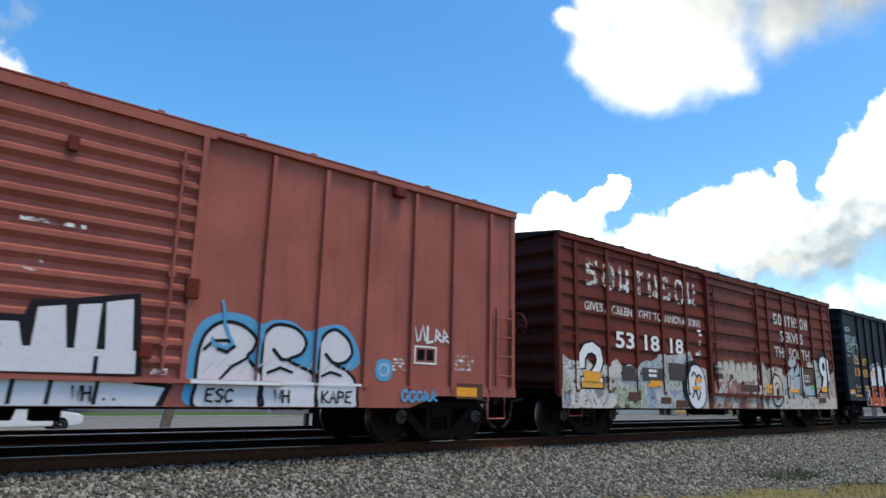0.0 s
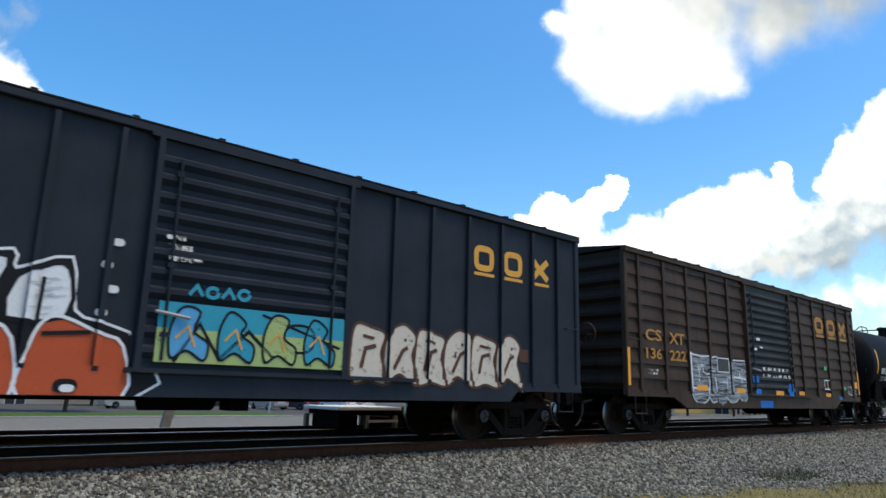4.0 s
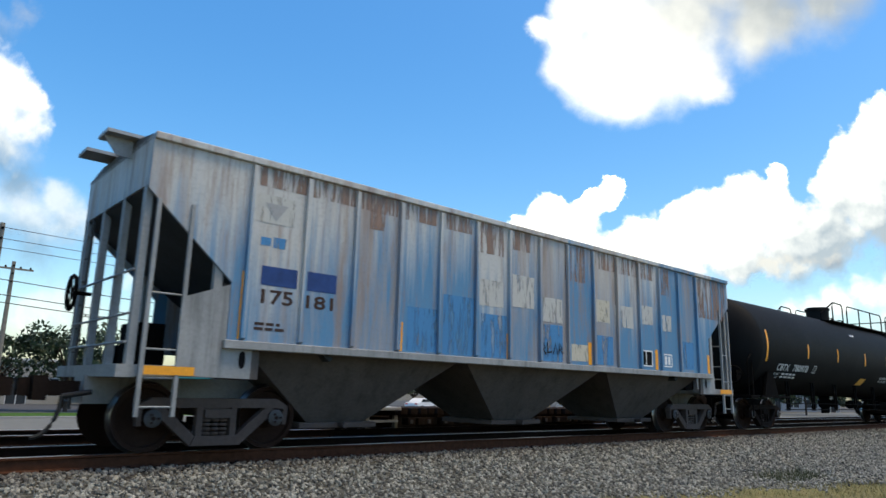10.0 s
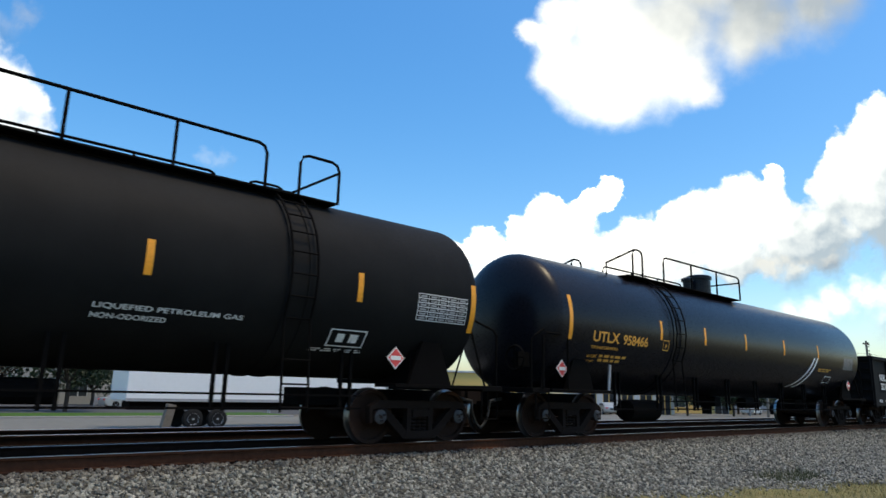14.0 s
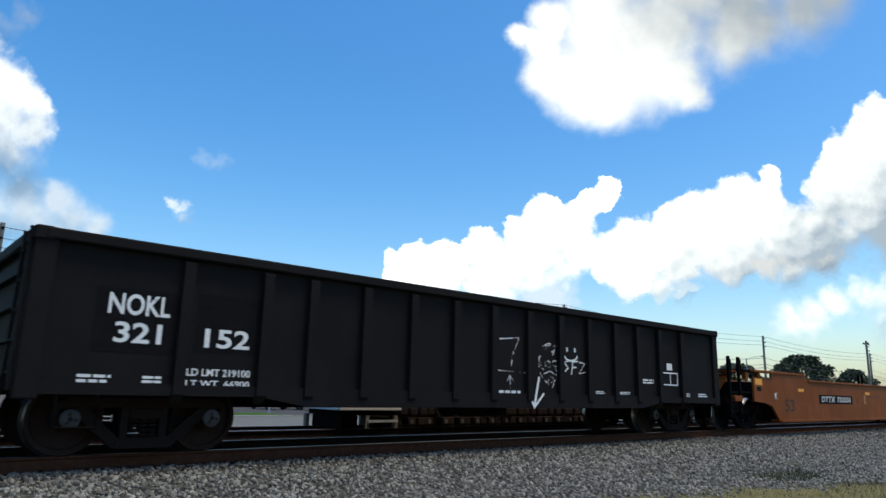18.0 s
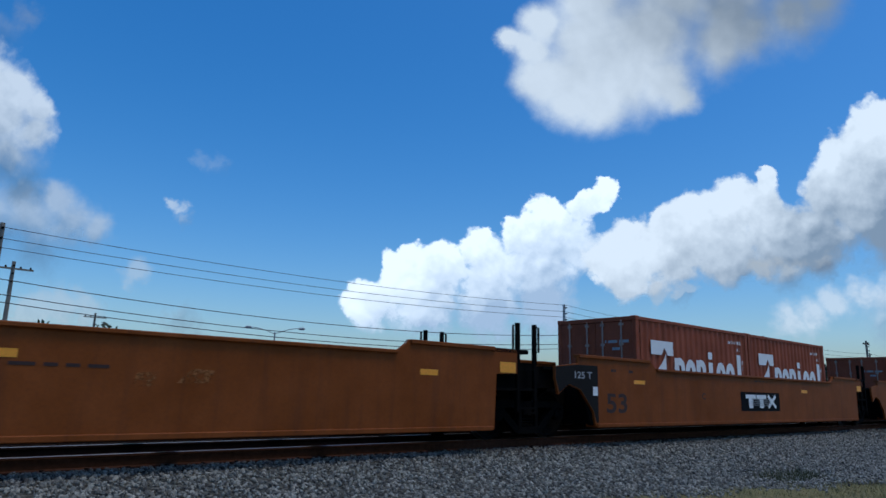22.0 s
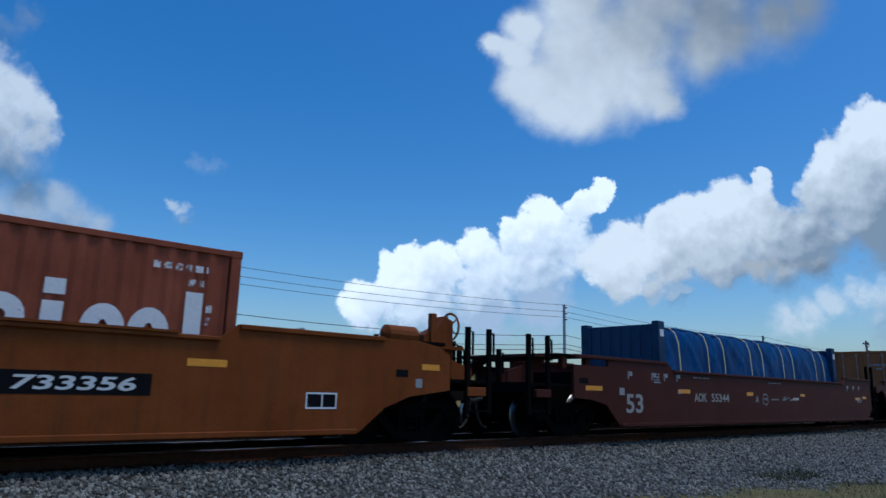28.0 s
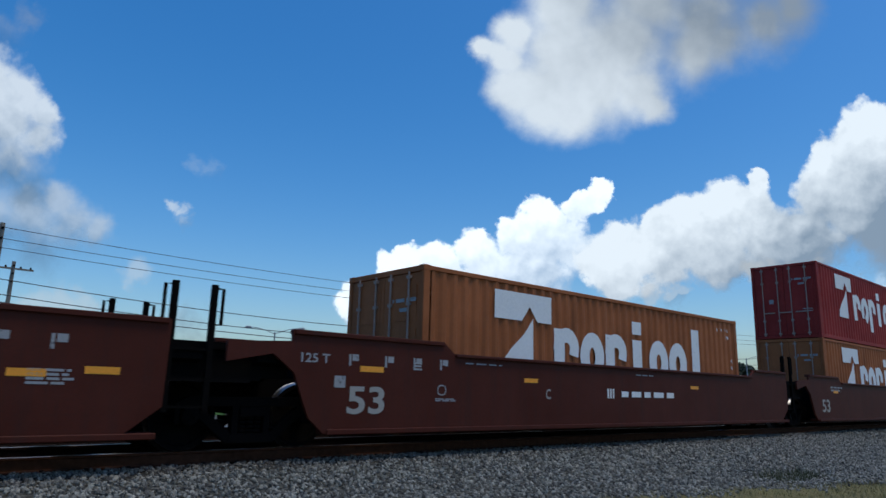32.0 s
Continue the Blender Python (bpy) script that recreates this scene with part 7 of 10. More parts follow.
# ---------------------------------------------------------------- train: well cars
def well_unit(label, u0, u1, paintm, raise0, raise1, left, right, seed):
    """u0, u1: lower corners of the well's sides. raise0, raise1: the higher stretches at both ends. left, right: 'bogie' or 'joint'."""
    uc = (u0 + u1) / 2
    c = car("well_car", uc, label, "well car")
    X = lambda u: u - uc
    half, mid, hi, low = 1.50, 1.55, 1.74, 0.24
    pts = []
    if left == 'bogie':
        pts += [(X(raise0[0]) + 1.24, hi), (X(raise0[0]) + 1.24, 1.53), (X(raise0[0]), 1.53), (X(raise0[0]), 0.84), (X(u0) - 1.0, 0.80), (X(u0) - 0.5, 0.70), (X(u0), low)]
    else:
        pts += [(X(raise0[0]), hi), (X(raise0[0]), 1.56), (X(u0) - 1.34, 1.47), (X(u0) - 1.34, 1.21), (X(u0) - 1.24, 0.90), (X(u0) - 0.90, 1.11), (X(u0) - 0.50, 1.00), (X(u0) - 0.06, 0.55), (X(u0) + 0.02, low)] if paintm is YELLOW else [(X(raise0[0]), hi), (X(raise0[0]), 1.58), (X(u0) - 1.60, 1.52), (X(u0) - 1.60, 1.24), (X(u0) - 0.90, 1.38), (X(u0) - 0.55, 1.12), (X(u0) - 0.27, 0.47), (X(u0), low)]
    if right == 'bogie':
        pts += [(X(u1), low), (X(u1) + 0.5, 0.62), (X(u1) + 1.0, 0.80), (X(raise1[1]) + 1.45, 0.92), (X(raise1[1]) + 1.45, 1.52), (X(raise1[1]) + 1.2, 1.66), (X(raise1[1]) + 0.7, hi)]
    else:
        pts += [(X(u1), low), (X(u1) + 0.05, 1.25), (X(u1) + 0.62, 1.27), (X(u1) + 0.62, hi)] if paintm is YELLOW else [(X(u1) - 0.5, low), (X(u1), 0.62), (X(u1) + 0.02, hi)]
    pts += [(X(raise1[0]), hi), (X(raise1[0]) - 0.25, mid), (X(raise0[1]) + 0.25, mid), (X(raise0[1]), hi)]
    for y in (-1, 1):
        bm = bmesh.new()
        add_prism(bm, pts, min(y * half, y * (half - 0.06)), max(y * half, y * (half - 0.06)))
        part("side_wall", bm, paintm, c, "painted well car side")
        bm = boxed(X(raise0[1]) + 0.26, X(raise1[0]) - 0.26, min(y * (half + 0.05), y * (half - 0.1)), max(y * (half + 0.05), y * (half - 0.1)), mid - 0.05, mid + 0.012, 0.012)
        part("top_chord", bm, paintm, c)
        for r in (raise0, raise1):
            bm = boxed(X(r[0]) + 0.02, X(r[1]) - 0.02, min(y * (half + 0.04), y * (half - 0.14)), max(y * (half + 0.04), y * (half - 0.14)), hi - 0.06, hi + 0.014, 0.01)
            part("end_chord", bm, paintm, c)
        bm = boxed(X(u0) + 0.05, X(u1) - 0.05, min(y * (half + 0.035), y * (half - 0.3)), max(y * (half + 0.035), y * (half - 0.3)), low - 0.02, low + 0.06, 0.01)
        part("bottom_chord", bm, paintm, c)
    bm = bmesh.new()
    for k in range(7):
        x = X(u0) + 0.8 + (u1 - u0 - 1.6) * k / 6
        add_box(bm, x - 0.15, x + 0.15, -half + 0.06, half - 0.06, low - 0.01, low + 0.05)
    part("floor_beams", bm, UNDER, c)
    for x in (X(u0) + 0.5, X(u1) - 0.5):
        bm = boxed(x - 0.05, x + 0.05, -half + 0.06, half - 0.06, low, 1.45)
        part("bulkhead", bm, UNDER, c)
    rnd = random.Random(seed)
    for s, end, u, r in ((-1, left, u0, raise0), (1, right, u1, raise1)):
        e = X(u)
        if end == 'bogie':
            o = X(r[0]) - 1.40 if s < 0 else X(r[1]) + 2.55
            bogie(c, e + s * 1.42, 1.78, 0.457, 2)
            coupler(c, o + s * 0.75, s)
            bm = bmesh.new()
            add_box(bm, min(o, e - s * 0.5), max(o, e - s * 0.5), -0.3, 0.3, 0.62, 1.05)
            add_box(bm, min(o, o - s * 1.4), max(o, o - s * 1.4), -1.42, 1.42, 1.06, 1.12)
            add_box(bm, min(o, o - s * 0.1), max(o, o - s * 0.1), -1.44, 1.44, 0.92, 1.06)
            part("end_platform", bm, UNDER, c, "end platform over the bogie")
            xa, xb = (X(r[0]) - 0.45, X(r[0]) + 0.76) if s < 0 else (X(r[1]) + 0.55, X(r[1]) + 1.4)
            part("cover_plate", boxed(xa, xb, -1.42, 1.42, 1.69, 1.75, 0.01), UNDER, c, "dark plate over the end of the well")
            for y in (-1.32, 1.32):
                for x in (xa + 0.3, xb - 0.1):
                    part("plate_support", boxed(x - 0.08, x + 0.08, y - 0.06, y + 0.06, 1.45, 1.69), paintm, c)
            xs = o + 0.20 if s < 0 else o - 0.65
            part("step_board", boxed(xs, xs + 0.46, -1.50, -1.40, 0.83, 0.99, 0.01), paintm, c)
            # pocket painted as a black patch in place of a shaded recess
            mark(Face(c, -half), "hand_hole", [rect(X(r[0]) + 0.18, X(r[0]) + 0.49, 1.14, 1.26)] if s < 0 else [rect(X(r[1]) + 0.25, X(r[1]) + 0.5, 1.12, 1.24)], BLACKP)
            for x, y in ((o - s * 0.05, -1.42), (o - s * 0.62, -1.44), (o - s * 0.05, 1.42), (o - s * 0.62, 1.44), (o - s * 0.05, -0.6)):
                t = 2.08 if abs(y) > 1 else 1.8
                bm = bmesh.new()
                add_box(bm, x - 0.045, x + 0.045, y - 0.035, y + 0.035, 0.5 if abs(y) > 1 else 1.0, t)
                add_tube(bm, [(x + 0.05, y, t - 0.08), (x + 0.13, y, t - 0.08), (x + 0.13, y, t - 0.5), (x + 0.05, y, t - 0.5)], 0.022, 6)
                part("grab_post", bm, UNDER, c, "dark grab post with a handle")
            bm = bmesh.new()
            add_tube(bm, [(o - s * 0.05, -1.42, 1.55), (o - s * 0.05, 1.42, 1.55)], 0.018, 6)
            for z in (0.55, 0.85):
                add_box(bm, min(o - s * 0.05, o - s * 0.62), max(o - s * 0.05, o - s * 0.62), -1.46, -1.42, z, z + 0.03)
            part("cross_rail", bm, UNDER, c)
            bm = bmesh.new()
            add_prism(bm, [(o, 1.12), (o - s * 0.5, 1.12), (o - s * 1.3, 1.7), (o - s * 1.1, 1.74), (o - s * 0.4, 1.45), (o, 1.35)], -0.9, -0.84)
            add_prism(bm, [(o, 1.12), (o - s * 0.5, 1.12), (o - s * 1.3, 1.7), (o - s * 1.1, 1.74), (o - s * 0.4, 1.45), (o, 1.35)], 0.84, 0.9)
            add_box(bm, min(o - s * 0.5, o - s * 1.2), max(o - s * 0.5, o - s * 1.2), -1.2, 1.2, 1.66, 1.72)
            part("end_frame", bm, paintm, c)
            if s > 0:
                bm = bmesh.new()
                x = o - 0.60
                add_lathe(bm, [(x - 0.03, 0.26), (x, 0.285), (x + 0.03, 0.26), (x, 0.235), (x - 0.03, 0.26)], "x", 20, at=(0, -0.9, 2.10))
                for k in range(5):
                    add_tube(bm, [(x, -0.9, 2.10), (x, -0.9 + 0.26 * math.cos(k * 1.257), 2.10 + 0.26 * math.sin(k * 1.257))], 0.014, 5)
                add_prism(bm, [(x - 0.75, 1.5), (x - 0.05, 1.5), (x - 0.05, 2.2), (x - 0.25, 2.28), (x - 0.42, 2.05), (x - 0.75, 1.9)], -1.05, -0.75)
                add_box(bm, x - 0.62, x - 0.5, -1.1, -1.0, 1.5, 2.3)
                add_lathe(bm, [(x - 1.62, 0.05), (x - 1.55, 0.17), (x - 0.92, 0.17), (x - 0.85, 0.05)], "x", 14, at=(0, -0.95, 1.86))
                part("brake_gear", bm, paintm, c, "hand brake wheel and reservoir")
        else:
            bm = bmesh.new()
            o = X(r[0]) if s < 0 else e
            add_box(bm, min(o + s * 1.2, e - s * 0.4), max(o + s * 1.2, e - s * 0.4), -0.35, 0.35, 0.66, 1.05)
            add_prism_x(bm, [(-1.4, 1.25), (-0.35, 0.9), (0.35, 0.9), (1.4, 1.25), (1.4, 1.4), (-1.4, 1.4)], min(o, o + s * 0.5), max(o, o + s * 0.5))
            add_box(bm, min(o, o + s * 0.9), max(o, o + s * 0.9), -1.3, 1.3, 1.40, 1.46)
            # dark blocks added to fill the gap between the units
            if s > 0:
                add_box(bm, e + 0.12, e + 1.45, -1.25, 1.25, 0.98, 1.50)
            else:
                add_box(bm, o - 1.0, o + 0.1, -1.22, 1.22, 1.02, 1.44)
            if paintm is YELLOW and s < 0:
                for y in (-1, 1):
                    add_prism(bm, [(e - 0.55, 1.40), (e - 0.40, 1.46), (e + 0.02, 0.5), (e + 0.02, 0.26), (e - 0.08, 0.30)], min(y * 1.30, y * 1.44), max(y * 1.30, y * 1.44))
            if paintm is YELLOW and s > 0:
                for y in (-1, 1):
                    add_box(bm, e - 0.1, e + 0.95, min(y * 1.30, y * 1.50), max(y * 1.30, y * 1.50), 1.66, 1.74)
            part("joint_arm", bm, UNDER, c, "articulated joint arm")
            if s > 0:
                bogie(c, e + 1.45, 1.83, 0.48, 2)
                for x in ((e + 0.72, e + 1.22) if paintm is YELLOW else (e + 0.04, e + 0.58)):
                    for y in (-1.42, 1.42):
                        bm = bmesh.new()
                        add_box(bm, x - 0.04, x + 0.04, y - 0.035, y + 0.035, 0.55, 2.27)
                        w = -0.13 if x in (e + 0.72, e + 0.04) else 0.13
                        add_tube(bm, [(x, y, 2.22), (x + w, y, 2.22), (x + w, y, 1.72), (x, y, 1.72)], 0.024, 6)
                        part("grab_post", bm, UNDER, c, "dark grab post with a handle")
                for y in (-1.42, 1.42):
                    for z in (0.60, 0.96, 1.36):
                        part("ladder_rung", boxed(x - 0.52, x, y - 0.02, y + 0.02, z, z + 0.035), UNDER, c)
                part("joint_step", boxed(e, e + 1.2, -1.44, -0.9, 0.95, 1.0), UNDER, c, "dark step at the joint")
    f = Face(c, -half)
    if paintm is YELLOW or seed == 6:
        reflectors(f, uc, [(u0 + 1.75, 1.22, 0.46, 0.09)])
    return c, f, uc, X


def small_type(f, X, spots, mat):
    for u0, u1, z0, z1, rows, words, seed in spots:
        mark(f, "stencil", bars(X(u0), X(u1), z0, z1, rows, seed, 0.4, words), mat)


def name_panel(f, X, u0, u1, z0, z1):
    """The owner's mark: plain white blocks with stripes on a black panel."""
    mark(f, "name_panel", [rect(X(u0), X(u1), z0, z1)], BLACKP, "black panel with a white mark")
    w, h = u1 - u0, z1 - z0
    out = []
    for k in range(3):
        a = u0 + w * (0.12 + 0.27 * k)
        if k < 2:
            out += [rect(X(a), X(a + w * 0.25), z0 + h * 0.66, z0 + h * 0.86), rect(X(a + w * 0.07), X(a + w * 0.17), z0 + h * 0.16, z0 + h * 0.66)]
        else:
            out += stroke([(X(a + .03 * w), z0 + h * 0.22), (X(a + w * 0.22), z0 + h * 0.8)], h * 0.2) + stroke([(X(a + w * 0.22), z0 + h * 0.22), (X(a + .03 * w), z0 + h * 0.8)], h * 0.2)
    mark(f, "owner_mark", out, WHITE, "", 2)
    mark(f, "owner_mark", [rect(X(u0 + w * 0.25), X(u0 + w * 0.75), z0 + h * (0.3 + 0.1 * k), z0 + h * (0.33 + 0.1 * k)) for k in range(4)], GREYP, "", 3)


SLACK = 2.234
# three yellow-brown units
c, f, uc, X = well_unit("empty brown-yellow intermodal well car with a black number panel", 156.3, 172.42, YELLOW, (154.62, 158.4), (170.35, 172.42), 'bogie', 'joint', 1)
mark(f, "number_panel", [rect(X(159.5), X(162.72), 0.80, 1.10)], BLACKP, "black number panel")
text(f, "DTTX", X(159.72), X(160.95), 0.86, 1.05, WHITES, "", 2, 0.25)
text(f, "733356", X(161.15), X(162.5), 0.86, 1.05, WHITES, "", 2, 0.25)
text(f, "53", X(156.7), X(157.45), 0.54, 0.92, DARKP)
text(f, "A", X(163.1), X(163.35), 0.83, 1.03, DARKP)
reflectors(f, uc, [(154.95, 1.41, 0.46, 0.18), (172.78, 1.38, 0.44, 0.2), (170.8, 1.22, 0.4, 0.1), (164.43, 1.21, 0.5, 0.1)])
mark(f, "scuff", [[(X(165.95), 0.86), (X(166.2), 0.88), (X(166.25), 1.06), (X(166.0), 1.04)], [(X(166.5), 0.92), (X(166.95), 0.94), (X(167.0), 1.1), (X(166.7), 1.12)], rect(X(163.62), X(163.72), 0.9, 1.35)], worn_mark("pale_scuff", (0.27, 0.105, 0.03), 0.58), "pale rubbed patch")
mark(f, "label_plate", [rect(X(156.0), X(156.2), 0.90, 1.1)], WHITEW)
mark(f, "patch", [rect(X(164.0), X(164.15), 0.82, 1.15)], worn_mark("faded_tan_patch", (0.40, 0.22, 0.12), 0.5))
small_type(f, X, [(155.3, 156.0, 1.45, 1.55, 2, 3, 1), (164.6, 166.0, 1.05, 1.12, 1, 5, 2)], DARKP)

SLACK = 2.392
c, f, uc, X = well_unit("brown-yellow well car carrying two short containers", 175.38, 191.7, YELLOW, (174.8, 177.62), (189.5, 191.7), 'joint', 'joint', 2)
name_panel(f, X, 182.25, 184.85, 0.56, 1.10)
reflectors(f, uc, [(186.82, 1.18, 0.48, 0.1), (192.05, 1.38, 0.44, 0.2)])
mark(f, "end_panel", [[(X(174.05), 1.46), (X(174.05), 1.22), (X(174.16), 0.93), (X(174.48), 1.12), (X(174.88), 1.02), (X(175.33), 0.56), (X(175.42), 0.32), (X(175.5), 0.32), (X(175.5), 1.53), (X(174.8), 1.53)]], paint("dark_end_paint", (0.014, 0.012, 0.011), wear=0.2, fade=0.05, spec=0.06, grime=(0.008, 0.007, 0.006)), "dark painted end of the side")
text(f, "125 T", X(174.68), X(175.28), 1.24, 1.39, GREYP, "", 2)
text(f, "53", X(175.8), X(176.6), 0.52, 0.95, DARKP)
text(f, "C", X(180.05), X(180.25), 0.86, 1.02, DARKP)
mark(f, "label_plate", [rect(X(175.31), X(175.48), 0.89, 1.08)], WHITE, "", 2)
small_type(f, X, [(176.0, 176.2, 1.38, 1.48, 1, 1, 4), (176.7, 176.9, 1.38, 1.48, 1, 1, 5), (183.2, 184.4, 1.38, 1.43, 1, 5, 6)], DARKP)

SLACK = 2.571
c, f, uc, X = well_unit("brown-yellow well car with a hand brake wheel", 194.64, 210.9, YELLOW, (194.1, 196.8), (208.8, 211.35), 'joint', 'bogie', 3)
mark(f, "number_panel", [rect(X(204.6), X(207.7), 0.76, 1.03)], BLACKP, "black number panel")
text(f, "DTTX", X(204.8), X(205.95), 0.81, 0.98, WHITES, "", 2, 0.25)
text(f, "733356", X(206.15), X(207.5), 0.81, 0.98, WHITES, "", 2, 0.25)
text(f, "53", X(195.2), X(195.9), 0.54, 0.92, DARKP)
text(f, "B", X(203.9), X(204.15), 0.82, 1.02, DARKP)
mark(f, "stencil_ring", ring(X(203.35), 0.92, 0.34, 0.3, 0.03), DARKP)
mark(f, "repaint", [rect(X(198.2), X(200.8), 0.28, 1.45)], worn_mark("fresher_yellow_paint", (0.20, 0.068, 0.008), 0.36), "fresher repainted stretch")
mark(f, "data_box", [rect(X(209.95), X(210.45), 0.62, 0.82)], BLACKP, "", 1)
mark(f, "data_box", frame_of(X(209.93), X(210.47), 0.60, 0.84, 0.025) + [rect(X(210.2), X(210.22), 0.62, 0.82)], WHITE, "", 2)
mark(f, "label_plate", [rect(X(212.02), X(212.16), 0.95, 1.10)], GREYP, "", 1)
reflectors(f, uc, [(212.35, 1.3, 0.4, 0.1), (202.8, 1.16, 0.44, 0.1), (208.4, 1.20, 0.55, 0.1)])
for a, b in ((197.03, 197.74), (198.75, 200.77), (201.84, 203.65), (204.78, 207.96)):
    part("side_pad", boxed(X(a), X(b), -1.57, -1.42, 1.566, 1.60), YELLOW, c)
small_type(f, X, [(200.9, 202.4, 1.0, 1.05, 1, 6, 7)], DARKP)

SLACK = 2.700
# three maroon units
c, f, uc, X = well_unit("maroon well car carrying a tarpaulin-covered flat rack", 217.85, 234.85, MAROON, (216.2, 219.95), (232.25, 234.85), 'bogie', 'joint', 4)
text(f, "53", X(218.1), X(218.8), 0.52, 0.95, DULLW)
text(f, "AOK", X(221.2), X(221.85), 0.80, 1.02, DULLW)
text(f, "55344", X(222.1), X(223.1), 0.80, 1.02, DULLW)
text(f, "A", X(224.75), X(224.95), 0.80, 1.0, DULLW)
mark(f, "stencil_ring", ring(X(225.4), 0.90, 0.34, 0.3, 0.03) + bars(X(225.28), X(225.52), 0.86, 0.94, 2, 4, 0.4, 1), GREYP)
small_type(f, X, [(225.8, 226.4, 0.86, 0.92, 1, 3, 1), (226.6, 227.0, 0.86, 0.92, 1, 2, 2), (227.2, 227.9, 0.86, 0.92, 1, 2, 3), (225.7, 226.6, 1.36, 1.40, 1, 3, 4), (219.3, 219.6, 1.2, 1.45, 4, 1, 5), (220.4, 220.6, 0.95, 1.1, 2, 1, 6), (233.3, 233.8, 0.85, 1.05, 4, 2, 7), (221.2, 222.1, 1.38, 1.42, 1, 4, 8)], GREYP)
mark(f, "height_tag", [p for u in (218.2, 219.2, 219.75, 220.35, 232.3, 232.9, 233.5) for p in (rect(X(u), X(u + 0.04), 1.28, 1.46), rect(X(u + 0.06), X(u + 0.18), 1.36, 1.46))], GREYP)
reflectors(f, uc, [(216.9, 1.05, 0.6, 0.1), (220.7, 1.05, 0.6, 0.1), (224.4, 1.04, 0.4, 0.1), (228.2, 1.06, 0.35, 0.08), (233.3, 1.0, 0.4, 0.09), (234.1, 1.05, 0.4, 0.09)])
mark(f, "label_plate", [rect(X(217.85), X(218.05), 0.92, 1.08)], GREYP)
text(f, "PER UNIT", X(226.72), X(227.14), 0.93, 0.99, DULLW)
mark(f, "label_plate", [rect(X(227.41), X(227.87), 0.91, 0.97)], SPRAYT)

SLACK = 2.752
c, f, uc, X = well_unit("maroon well car carrying one tan container", 237.2, 254.05, MAROON, (236.6, 239.6), (251.85, 254.05), 'joint', 'joint', 5)
text(f, "125 T", X(236.75), X(237.25), 1.28, 1.42, GREYP)
text(f, "53", X(237.6), X(238.32), 0.52, 0.95, DULLW)
reflectors(f, uc, [(238.05, 1.22, 0.46, 0.09), (241.9, 1.15, 0.4, 0.08), (248.3, 1.15, 0.4, 0.08)])
text(f, "C", X(242.35), X(242.5), 0.80, 1.0, DULLW)
mark(f, "owner_mark", [rect(X(244.45 + 0.1 * k), X(244.51 + 0.1 * k), 0.84, 1.05) for k in range(3)] + bars(X(245.0), X(247.3), 0.86, 1.0, 1, 91, 0.1, 5), WHITE, "white owner mark in plain blocks")
small_type(f, X, [(240.1, 241.2, 1.38, 1.42, 1, 4, 11), (239.4, 239.9, 0.72, 0.78, 2, 2, 12), (245.6, 246.4, 1.36, 1.40, 1, 3, 13), (238.9, 239.1, 1.22, 1.38, 3, 1, 14)], GREYP)
mark(f, "height_tag", [p for u in (237.6, 238.3, 238.9, 239.5) for p in (rect(X(u), X(u + 0.04), 1.26, 1.44), rect(X(u + 0.06), X(u + 0.18), 1.34, 1.44))], GREYP)
mark(f, "label_plate", [rect(X(237.35), X(237.55), 0.92, 1.10)], GREYP)
mark(f, "stencil_ring", ring(X(239.55), 0.92, 0.18, 0.16, 0.02), GREYP)

c, f, uc, X = well_unit("maroon well car carrying two stacked containers", 256.5, 273.3, MAROON, (255.9, 258.6), (271.2, 273.3), 'joint', 'joint', 6)
text(f, "53", X(256.9), X(257.6), 0.52, 0.95, DULLW)
small_type(f, X, [(257.8, 259.0, 1.2, 1.4, 2, 4, 21)], GREYP)


# ---------------------------------------------------------------- containers and the flat rack
def logo_shapes(x, w, z0, h, X):
    """The line's white mark: a hooked arrow shape, then plain arches, rings and bars."""
    t = w * 0.21
    out = [[(x, z0 + h * 0.66), (x + t * 0.46, z0 + h * 0.66), (x + t * 0.60, z0 + h * 0.84), (x + t * 0.60, z0 + h), (x, z0 + h)], [(x + t * 0.60, z0 + h * 0.84), (x + t * 0.74, z0 + h * 0.66), (x + t, z0 + h * 0.66), (x + t, z0 + h), (x + t * 0.60, z0 + h)]]
    out += [[(x + t * 0.10, z0), (x + t * 0.66, z0), (x + t * 0.66, z0 + h * 0.70), (x + t * 0.50, z0 + h * 0.50), (x + t * 0.28, z0 + h * 0.32), (x + t * 0.12, z0 + h * 0.14)]]
    a, e, hh = x + t * 1.05, w * 0.112, h * 0.62
    for k in range(7):
        b = a + k * e
        if k in (3,):
            out += [rect(b + e * 0.2, b + e * 0.62, z0, z0 + hh * 0.95), rect(b + e * 0.2, b + e * 0.62, z0 + hh * 1.08, z0 + hh * 1.38)]
        elif k == 6:
            out += [rect(b + e * 0.25, b + e * 0.68, z0, z0 + hh * 1.4)]
        elif k in (0, 2):
            out += [rect(b, b + e * 0.38, z0 - (0.2 * h if k == 2 else 0), z0 + hh)] + stroke(arc(b + e * 0.45, z0 + hh * 0.62, e * 0.30, hh * 0.26, 180, -20, 10), e * 0.34)
        else:
            out += stroke(arc(b + e * 0.45, z0 + hh * 0.48, e * 0.30, hh * 0.36, 200, -70, 14), e * 0.36)
            out += [rect(b + e * 0.02, b + e * 0.30, z0 + hh * 0.15, z0 + hh * 0.55)]
    return out


RODM = simple("rust_stained_rod", (0.34, 0.25, 0.20), 0.6, var=0.25)


